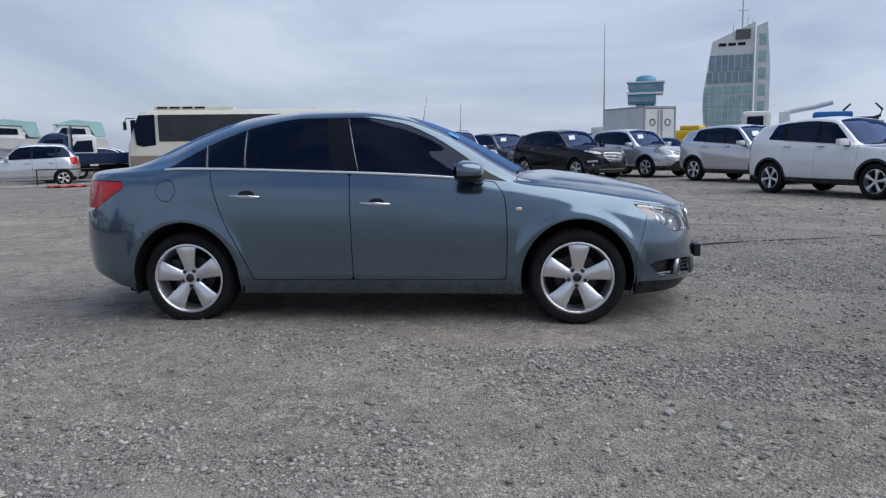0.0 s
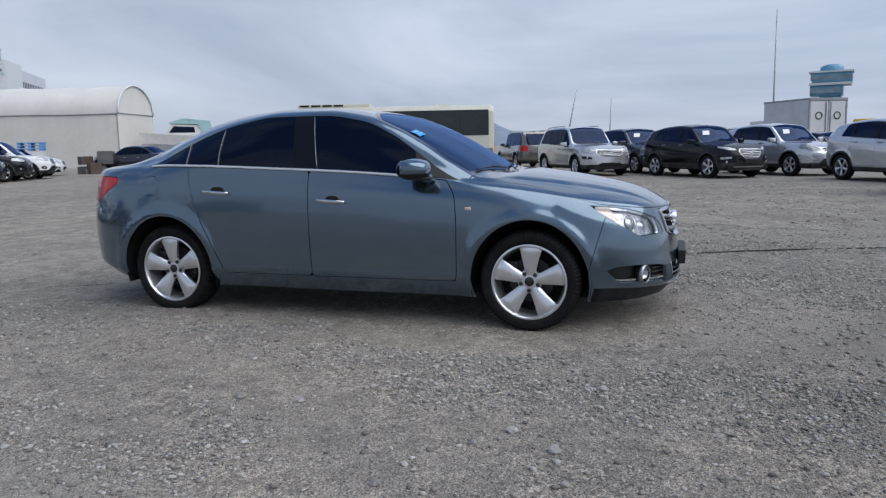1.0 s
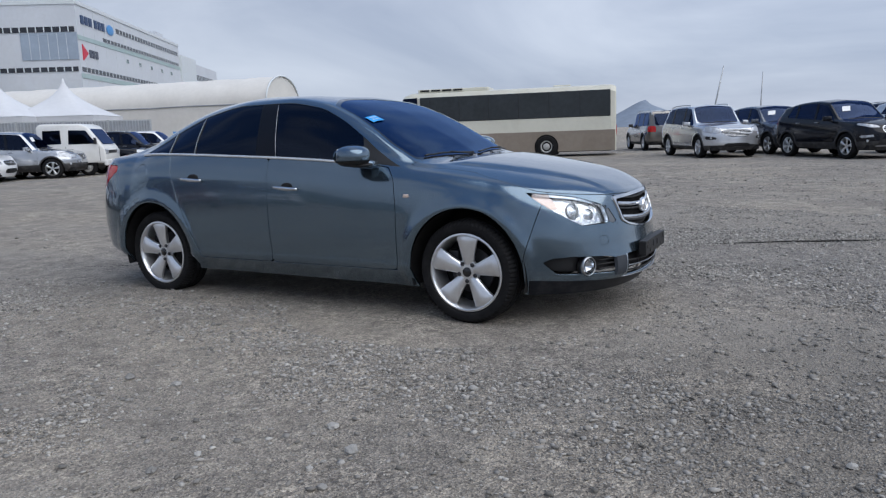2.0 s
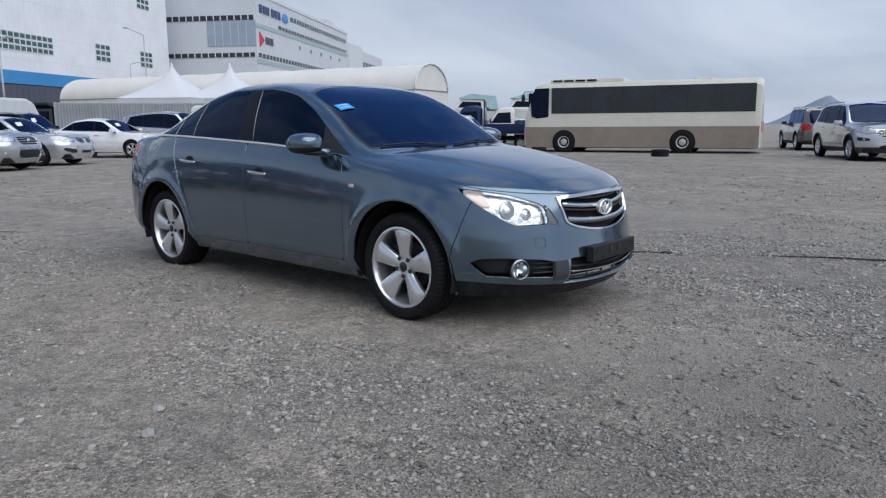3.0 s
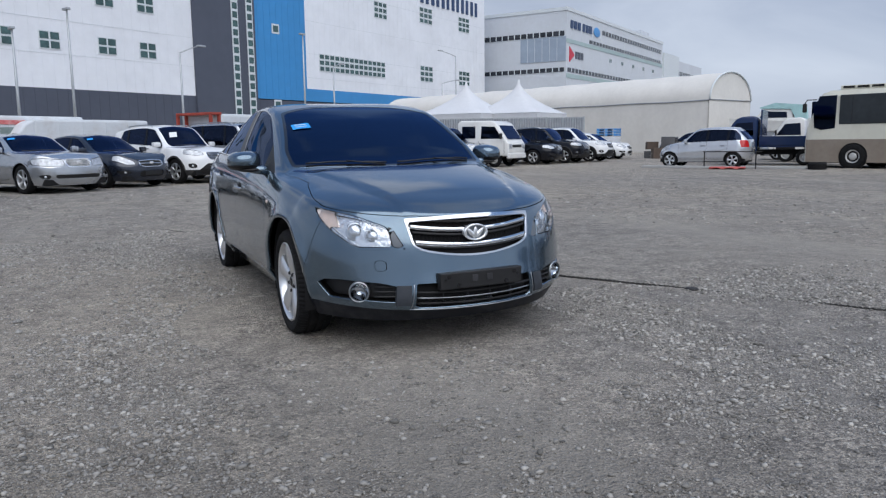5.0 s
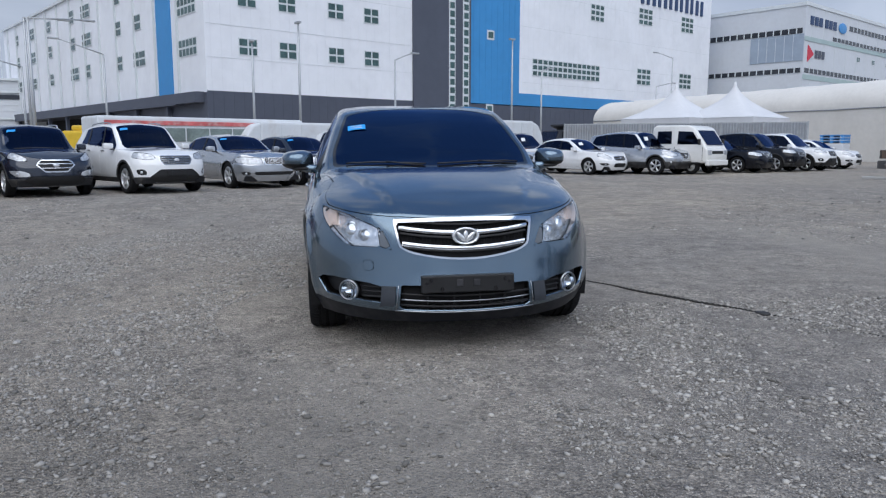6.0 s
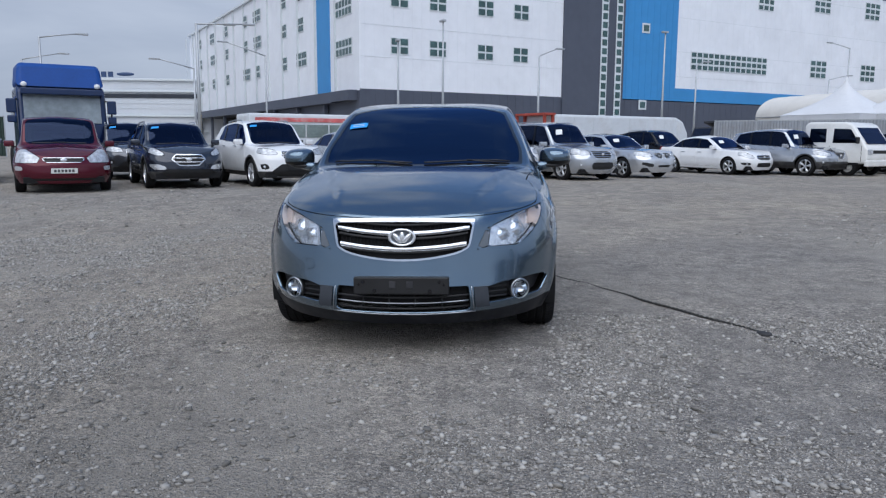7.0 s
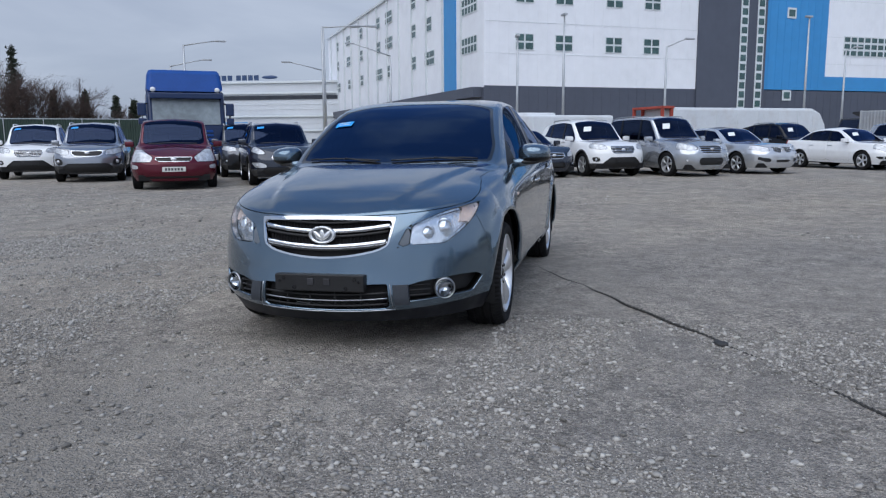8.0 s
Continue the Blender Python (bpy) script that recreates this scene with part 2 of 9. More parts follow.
def ball(bm, centre, rx, ry, rz, seg=14, rings=9):
    r = bmesh.ops.create_uvsphere(bm, u_segments=seg, v_segments=rings, radius=1.0)
    bmesh.ops.transform(bm, matrix=Matrix.Translation(centre) @ Matrix.Diagonal((rx, ry, rz, 1)), verts=r["verts"])
    return bm


# ---- skins: car bodies as smooth sheets that are cut into panels ----
def pchip(xk, yk, x):
    """Smooth curve through knots without overshoot."""
    xk, yk, x = np.asarray(xk, float), np.asarray(yk, float), np.asarray(x, float)
    h = np.diff(xk)
    d = np.diff(yk) / h
    m = np.zeros(len(xk))
    for i in range(1, len(xk) - 1):
        if d[i - 1] * d[i] > 0:
            w1, w2 = 2 * h[i] + h[i - 1], h[i] + 2 * h[i - 1]
            m[i] = (w1 + w2) / (w1 / d[i - 1] + w2 / d[i])
    m[0], m[-1] = d[0], d[-1]
    x = np.clip(x, xk[0], xk[-1])
    i = np.clip(np.searchsorted(xk, x) - 1, 0, len(h) - 1)
    t = (x - xk[i]) / h[i]
    return ((1 + 2 * t) * (1 - t) ** 2 * yk[i] + t * (1 - t) ** 2 * h[i] * m[i] + t * t * (3 - 2 * t) * yk[i + 1] + t * t * (t - 1) * h[i] * m[i + 1])


class Skin:
    """Vertices with normals and a row coordinate, and faces; cut by signed functions."""

    def __init__(self, v, n, p, faces):
        self.v, self.n, self.p, self.faces = v, n, p, faces

    def tidy(self):
        used = sorted({i for f in self.faces for i in f})
        at = {j: i for i, j in enumerate(used)}
        self.v, self.n, self.p = self.v[used], self.n[used], self.p[used]
        self.faces = [tuple(at[i] for i in f) for f in self.faces]
        return self

    def cut(self, f):
        """Two skins: where f > 0, and the rest."""
        g = np.asarray(f(self.v[:, 0], np.abs(self.v[:, 1]), self.v[:, 2], self.p), float)
        g = np.where(np.abs(g) < 1e-7, -1e-7, g)
        pos = g > 0
        v, n, p, made = list(self.v), list(self.n), list(self.p), {}
        inside, outside = [], []
        for face in self.faces:
            k = sum(1 for i in face if pos[i])
            if k == len(face):
                inside.append(face)
            elif k == 0:
                outside.append(face)
            else:
                a, b = [], []
                for i, j in zip(face, face[1:] + face[:1]):
                    (a if pos[i] else b).append(i)
                    if pos[i] != pos[j]:
                        key = (min(i, j), max(i, j))
                        if key not in made:
                            i0, j0 = key
                            t = g[i0] / (g[i0] - g[j0])
                            made[key] = len(v)
                            v.append(self.v[i0] * (1 - t) + self.v[j0] * t)
                            q = self.n[i0] * (1 - t) + self.n[j0] * t
                            n.append(q / np.linalg.norm(q))
                            p.append(self.p[i0] * (1 - t) + self.p[j0] * t)
                        a.append(made[key])
                        b.append(made[key])
                if len(a) > 2:
                    inside.append(tuple(a))
                if len(b) > 2:
                    outside.append(tuple(b))
        v, n, p = np.array(v), np.array(n), np.array(p)
        return Skin(v, n, p, inside).tidy() if inside else None, Skin(v, n, p, outside).tidy() if outside else None

    def panel(self, f, gap=0.005):
        """Cuts out a panel with a gap round it: the panel and the rest."""
        a, rest = self.cut(lambda *q: f(*q) - gap / 2)
        if rest is None:
            return a, None
        _, rest = rest.cut(lambda *q: f(*q) + gap / 2)
        return a, rest

    def moved(self, d):
        return Skin(self.v + self.n * d, self.n, self.p, self.faces)

    def mirrored(self):
        k = np.array((1, -1, 1))
        return Skin(self.v * k, self.n * k, self.p, [f[::-1] for f in self.faces])


def pieces(sk):
    """The connected pieces of a skin, largest first."""
    root = list(range(len(sk.v)))

    def find(i):
        while root[i] != i:
            root[i] = root[root[i]]
            i = root[i]
        return i
    for f in sk.faces:
        a = find(f[0])
        for i in f[1:]:
            root[find(i)] = a
    groups = {}
    for f in sk.faces:
        groups.setdefault(find(f[0]), []).append(f)
    return [Skin(sk.v, sk.n, sk.p, fs).tidy() for fs in sorted(groups.values(), key=len, reverse=True)]


def skin_mesh(name, skins, skirt=0.012):
    """One mesh from skins; every free edge but the middle seam turns inwards by skirt."""
    vs, ns, fs = [], [], []
    for sk in skins:
        base = len(vs)
        vs += [tuple(q) for q in sk.v]
        ns += [tuple(q) for q in sk.n]
        fs += [tuple(i + base for i in f) for f in sk.faces]
        if not skirt:
            continue
        count = {}
        for f in sk.faces:
            for i, j in zip(f, f[1:] + f[:1]):
                count[(min(i, j), max(i, j))] = count.get((min(i, j), max(i, j)), 0) + 1
        for f in sk.faces:
            for i, j in zip(f, f[1:] + f[:1]):
                if count[(min(i, j), max(i, j))] == 1 and not (abs(sk.v[i][1]) < 2e-3 and abs(sk.v[j][1]) < 2e-3):
                    a, b = sk.v[i], sk.v[j]
                    t = np.cross(b - a, sk.n[i])
                    ln = np.linalg.norm(t)
                    if ln < 1e-9:
                        continue
                    t = t / ln
                    k = len(vs)
                    vs += [tuple(b), tuple(a), tuple(a - sk.n[i] * skirt), tuple(b - sk.n[j] * skirt)]
                    ns += [tuple(0.6 * t + 0.4 * sk.n[j]), tuple(0.6 * t + 0.4 * sk.n[i]), tuple(t), tuple(t)]
                    fs.append((k, k + 1, k + 2, k + 3))
    me = bpy.data.meshes.new(name)
    me.from_pydata(vs, [], fs)
    me.shade_smooth()
    me.normals_split_custom_set_from_vertices(ns)
    return me


def smooth_grid(v):
    """Normals of a grid of points, averaged over the cells."""
    du = np.gradient(v, axis=0)
    dv = np.gradient(v, axis=1)
    n = np.cross(du, dv)
    ln = np.linalg.norm(n, axis=2, keepdims=True)
    return n / np.maximum(ln, 1e-9)


def body_grid(rails, xs, xf, xr, counts, front=40, rear=30):
    """Half a car body (y > 0). rails, from sill to roof: dict(y, z: knots over x; front, rear: (x end, power))."""
    def rail_points(r):
        kx, ky = zip(*r["y"])
        zx, zz = zip(*r["z"])
        xe, pw = r["front"]
        th = np.linspace(0, 1, front + 1)[1:] ** 1.15 * math.pi / 2
        yf = pchip(kx, ky, [xf])[0]
        X = xf + (xe - xf) * np.sin(th) ** (2 / pw)
        Y = yf * np.maximum(np.cos(th), 0) ** (2 / pw)
        Y[-1] = 0
        xe2, pw2 = r["rear"]
        th2 = np.linspace(0, 1, rear + 1)[1:] ** 1.15 * math.pi / 2
        yr = pchip(kx, ky, [xr])[0]
        X2 = xr + (xe2 - xr) * np.sin(th2) ** (2 / pw2)
        Y2 = yr * np.maximum(np.cos(th2), 0) ** (2 / pw2)
        Y2[-1] = 0
        X = np.concatenate([X2[::-1], xs, X])
        Y = np.concatenate([Y2[::-1], pchip(kx, ky, xs), Y])
        return np.stack([X, Y, pchip(zx, zz, X)], 1)
    R = np.stack([rail_points(r) for r in rails])            # rail, station, xyz
    rows = np.concatenate([np.linspace(k, k + 1, c, endpoint=False) for k, c in enumerate(counts)] + [[len(rails) - 1]])
    G = np.zeros((R.shape[1], len(rows), 3))
    for i in range(R.shape[1]):
        c = R[:, i]
        ch = np.concatenate([[0], np.cumsum(np.maximum(np.linalg.norm(np.diff(c, axis=0), axis=1), 1e-4))])
        t = np.interp(rows, np.arange(len(rails)), ch)
        for a in range(3):
            G[i, :, a] = pchip(ch, c[:, a], t)
    G[:, -1, 1] = 0
    return G, rows


def grid_skin(G, rows):
    n = smooth_grid(G)
    if n[len(n) // 2, 2, 1] < 0:
        n = -n
    n[:, -1, 1] = 0
    n[0, :, 1] = 0
    n[-1, :, 1] = 0
    n /= np.maximum(np.linalg.norm(n, axis=2, keepdims=True), 1e-9)
    a, b = G.shape[:2]
    idx = np.arange(a * b).reshape(a, b)
    faces = []
    for i in range(a - 1):
        for j in range(b - 1):
            faces.append((int(idx[i, j]), int(idx[i, j + 1]), int(idx[i + 1, j + 1]), int(idx[i + 1, j])))
    v, nn = G.reshape(-1, 3), n.reshape(-1, 3)
    f = faces[len(faces) // 2]
    if np.dot(np.cross(v[f[1]] - v[f[0]], v[f[2]] - v[f[0]]), nn[f[0]]) < 0:
        faces = [q[::-1] for q in faces]
    return Skin(v.copy(), nn.copy(), np.tile(rows, a), faces)


def poly(points):
    """Signed distance (positive inside) to a convex polygon in a plane, any winding."""
    area = sum(a[0] * b[1] - b[0] * a[1] for a, b in zip(points, points[1:] + points[:1]))
    pts = points if area > 0 else points[::-1]

    def f(u, w):
        out = np.full(np.shape(u), 1e9)
        for a, b in zip(pts, pts[1:] + pts[:1]):
            dx, dy = b[0] - a[0], b[1] - a[1]
            ln = math.hypot(dx, dy)
            out = np.minimum(out, (dx * (w - a[1]) - dy * (u - a[0])) / ln)
        return out
    return f

# ---- ground ----
def ground_z(x, y):
    r = np.hypot(x, y)
    return (0.018 + np.tan(radians(0.5)) * y) * np.exp(-(r / 9.0) ** 4)


def ground_height(x, y):
    """The ground with its small bumps, for a single place."""
    k = math.exp(-(math.hypot(x, y) / 14.0) ** 4)
    z = float(ground_z(x, y))
    if k > 0.02:
        z += k * (0.018 * noise.noise((x * 0.9, y * 0.9, 0.3)) + 0.010 * noise.noise((x * 3.1, y * 3.1, 4.0)))
    return z


def darker_patch(n, l, co, col):
    """Multiplies the colour down over a wide, ragged patch ahead of the right front wheel."""
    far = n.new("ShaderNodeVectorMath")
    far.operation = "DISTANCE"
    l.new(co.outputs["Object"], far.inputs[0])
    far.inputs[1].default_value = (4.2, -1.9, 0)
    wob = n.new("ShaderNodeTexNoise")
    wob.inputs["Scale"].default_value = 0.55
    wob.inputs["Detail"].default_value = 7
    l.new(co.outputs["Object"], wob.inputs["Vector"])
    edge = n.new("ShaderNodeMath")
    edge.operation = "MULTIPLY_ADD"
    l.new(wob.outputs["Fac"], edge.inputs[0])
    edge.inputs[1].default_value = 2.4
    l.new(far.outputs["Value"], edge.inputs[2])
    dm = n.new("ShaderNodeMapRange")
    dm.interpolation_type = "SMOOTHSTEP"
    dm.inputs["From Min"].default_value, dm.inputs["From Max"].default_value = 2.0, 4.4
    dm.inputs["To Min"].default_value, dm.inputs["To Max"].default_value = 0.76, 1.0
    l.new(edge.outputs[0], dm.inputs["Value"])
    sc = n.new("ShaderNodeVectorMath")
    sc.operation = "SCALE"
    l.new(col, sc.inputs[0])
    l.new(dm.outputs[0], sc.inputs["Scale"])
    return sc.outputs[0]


def gravel_material():
    m = bpy.data.materials.new("grey_brown_gravel")
    m.use_nodes = True
    n, l = m.node_tree.nodes, m.node_tree.links
    b = n["Principled BSDF"]
    b.inputs["Roughness"].default_value = 0.92
    b.inputs["Specular IOR Level"].default_value = 0.25
    co = n.new("ShaderNodeTexCoord")

    def tex(kind, scale, **props):
        t = n.new(kind)
        t.inputs["Scale"].default_value = scale
        for k, v in props.items():
            t.inputs[k].default_value = v
        l.new(co.outputs["Object"], t.inputs["Vector"])
        return t

    def ramp(src, *stops):
        r = n.new("ShaderNodeValToRGB")
        e = r.color_ramp.elements
        while len(e) < len(stops):
            e.new(0.5)
        for q, (pos, c) in zip(e, stops):
            q.position, q.color = pos, (*c, 1)
        l.new(src, r.inputs["Fac"])
        return r.outputs[0]

    def blend(kind, fac, a, c):
        x = n.new("ShaderNodeMix")
        x.data_type, x.blend_type = "RGBA", kind
        if isinstance(fac, float):
            x.inputs["Factor"].default_value = fac
        else:
            l.new(fac, x.inputs["Factor"])
        l.new(a, x.inputs[6])
        l.new(c, x.inputs[7])
        return x.outputs[2]
    patches = tex("ShaderNodeTexNoise", 0.55, Detail=7, Roughness=0.62, Distortion=0.6)
    base = ramp(patches.outputs["Fac"], (0.30, (0.245, 0.230, 0.209)), (0.50, (0.288, 0.268, 0.238)), (0.70, (0.338, 0.311, 0.270)))
    broad = tex("ShaderNodeTexNoise", 0.11, Detail=4, Roughness=0.5)
    tone = ramp(broad.outputs["Fac"], (0.34, (0.86, 0.87, 0.90)), (0.64, (1.10, 1.07, 1.03)))
    col = blend("MULTIPLY", 1.0, base, tone)
    fine = tex("ShaderNodeTexVoronoi", 110.0)
    mid = tex("ShaderNodeTexVoronoi", 52.0)
    bw1 = n.new("ShaderNodeRGBToBW")
    l.new(fine.outputs["Color"], bw1.inputs[0])
    bw2 = n.new("ShaderNodeRGBToBW")
    l.new(mid.outputs["Color"], bw2.inputs[0])
    g1 = ramp(bw1.outputs[0], (0.15, (0.66, 0.66, 0.67)), (0.5, (0.99, 0.98, 0.97)), (0.85, (1.40, 1.39, 1.37)))
    g2 = ramp(bw2.outputs[0], (0.2, (0.66, 0.66, 0.67)), (0.8, (1.38, 1.37, 1.35)))
    col = blend("MULTIPLY", 0.85, col, g1)
    loose = tex("ShaderNodeTexNoise", 1.3, Detail=5, Roughness=0.6)
    mask = ramp(loose.outputs["Fac"], (0.42, (0, 0, 0)), (0.60, (1, 1, 1)))
    col = blend("MULTIPLY", mask, col, g2)
    clods = tex("ShaderNodeTexNoise", 5.5, Detail=8, Roughness=0.75)
    g4 = ramp(clods.outputs["Fac"], (0.36, (0.78, 0.78, 0.79)), (0.5, (1.0, 1.0, 1.0)), (0.64, (1.24, 1.23, 1.22)))
    col = blend("MULTIPLY", 1.0, col, g4)
    lumps = tex("ShaderNodeTexVoronoi", 17.0)
    bw3 = n.new("ShaderNodeRGBToBW")
    l.new(lumps.outputs["Color"], bw3.inputs[0])
    g5 = ramp(bw3.outputs[0], (0.2, (0.92, 0.92, 0.93)), (0.8, (1.09, 1.09, 1.08)))
    col = blend("MULTIPLY", 1.0, col, g5)
    grain = tex("ShaderNodeTexNoise", 160.0, Detail=3)
    g3 = ramp(grain.outputs["Fac"], (0.3, (0.72, 0.72, 0.72)), (0.7, (1.28, 1.28, 1.28)))
    col = blend("MULTIPLY", 1.0, col, g3)
    # pale dusty tracks that wheels have rubbed
    mp = n.new("ShaderNodeMapping")
    mp.inputs["Rotation"].default_value = (0, 0, radians(-24))
    mp.inputs["Scale"].default_value = (0.10, 0.75, 1)
    l.new(co.outputs["Object"], mp.inputs["Vector"])
    tr = n.new("ShaderNodeTexNoise")
    tr.inputs["Scale"].default_value = 1.0
    tr.inputs["Detail"].default_value = 6
    tr.inputs["Distortion"].default_value = 0.4
    l.new(mp.outputs[0], tr.inputs["Vector"])
    tm = ramp(tr.outputs["Fac"], (0.50, (0, 0, 0)), (0.68, (0.7, 0.7, 0.7)))
    dust = n.new("ShaderNodeRGB")
    dust.outputs[0].default_value = (0.338, 0.312, 0.274, 1)
    col = blend("MIX", tm, col, dust.outputs[0])
    # coarser, more mottled gravel away from the car
    wide = tex("ShaderNodeTexNoise", 2.4, Detail=10, Roughness=0.8)
    g6 = ramp(wide.outputs["Fac"], (0.38, (0.74, 0.74, 0.74)), (0.5, (1.0, 1.0, 1.0)), (0.62, (1.28, 1.27, 1.24)))
    away = n.new("ShaderNodeVectorMath")
    away.operation = "DISTANCE"
    l.new(co.outputs["Object"], away.inputs[0])
    away.inputs[1].default_value = (1.0, -0.3, 0)
    am = n.new("ShaderNodeMapRange")
    am.inputs["From Min"].default_value, am.inputs["From Max"].default_value = 4.0, 10.0
    am.inputs["To Min"].default_value, am.inputs["To Max"].default_value = 0.15, 1.0
    l.new(away.outputs["Value"], am.inputs["Value"])
    col = blend("MULTIPLY", am.outputs[0], col, g6)
    col = darker_patch(n, l, co, col)
    l.new(col, b.inputs["Base Color"])
    hs = n.new("ShaderNodeMath")
    hs.operation = "MULTIPLY_ADD"
    l.new(mid.outputs["Distance"], hs.inputs[0])
    hs.inputs[1].default_value = -1.1
    l.new(fine.outputs["Distance"], hs.inputs[2])
    hs2 = n.new("ShaderNodeMath")
    hs2.operation = "MULTIPLY_ADD"
    l.new(clods.outputs["Fac"], hs2.inputs[0])
    hs2.inputs[1].default_value = 3.0
    l.new(hs.outputs[0], hs2.inputs[2])
    bp = n.new("ShaderNodeBump")
    bp.inputs["Strength"].default_value = 0.9
    bp.inputs["Distance"].default_value = 0.012
    l.new(hs2.outputs[0], bp.inputs["Height"])
    l.new(bp.outputs[0], b.inputs["Normal"])
    return m


GRAVEL = gravel_material()
STONE = material("grey_gravel_stone", (0.300, 0.286, 0.264), rough=0.9, noise_scale=30, vary=0.15, island=0.55)
stone_nodes, stone_links = STONE.node_tree.nodes, STONE.node_tree.links
stone_base = stone_nodes["Principled BSDF"].inputs["Base Color"]
stone_links.new(darker_patch(stone_nodes, stone_links, stone_nodes["Texture Coordinate"], stone_base.links[0].from_socket), stone_base)
ROCK = material("pale_grey_stone", (0.30, 0.292, 0.276), rough=0.9, noise_scale=25, vary=0.2, rand=0.3, bump=0.4, bump_scale=90)


def make_ground():
    n, far = 260, 900
    t = np.linspace(-1, 1, n)
    c = np.sign(t) * (np.abs(t) * 15 + np.abs(t) ** 9 * (far - 15))
    X, Y = np.meshgrid(c, c, indexing="ij")
    Z = ground_z(X, Y)
    near = np.exp(-(np.hypot(X, Y) / 14.0) ** 4)
    for i in range(n):
        for j in range(n):
            if near[i, j] > 0.02:
                Z[i, j] += near[i, j] * (0.018 * noise.noise((X[i, j] * 0.9, Y[i, j] * 0.9, 0.3)) + 0.010 * noise.noise((X[i, j] * 3.1, Y[i, j] * 3.1, 4.0)))
    me = bpy.data.meshes.new("ground")
    idx = np.arange(n * n).reshape(n, n)
    f = np.stack([idx[:-1, :-1], idx[1:, :-1], idx[1:, 1:], idx[:-1, 1:]], -1).reshape(-1, 4)
    me.from_pydata(np.stack([X, Y, Z], -1).reshape(-1, 3).tolist(), [], f.tolist())
    me.shade_smooth()
    return tagged(link("ground", me, GRAVEL), "dusty grey-brown gravel yard with loose stones", "ground", kind="structure")


def stone_shapes(count=8, small=False):
    """Rough pebbles: vertices and triangles; the small ones have eight faces."""
    out = []
    for k in range(count):
        rng = np.random.RandomState(40 + k + (100 if small else 0))
        s = np.array((1.0, 0.55 + 0.35 * rng.rand(), 0.36 + 0.28 * rng.rand()))
        if small:
            v = np.array([(1, 0, 0), (-1, 0, 0), (0, 1, 0), (0, -1, 0), (0, 0, 1), (0, 0, -1)], float)
            f = np.array([(0, 2, 4), (2, 1, 4), (1, 3, 4), (3, 0, 4), (2, 0, 5), (1, 2, 5), (3, 1, 5), (0, 3, 5)])
            v = v + 0.85 * (rng.rand(6, 3) - 0.5)
        else:
            bm = bmesh.new()
            bmesh.ops.create_icosphere(bm, subdivisions=1, radius=1.0)
            v = np.array([q.co[:] for q in bm.verts]) * (0.62 + 0.7 * rng.rand(len(bm.verts), 1))
            f = np.array([[q.index for q in g.verts] for g in bm.faces])
            bm.free()
        out.append((v * s, f))
    return out


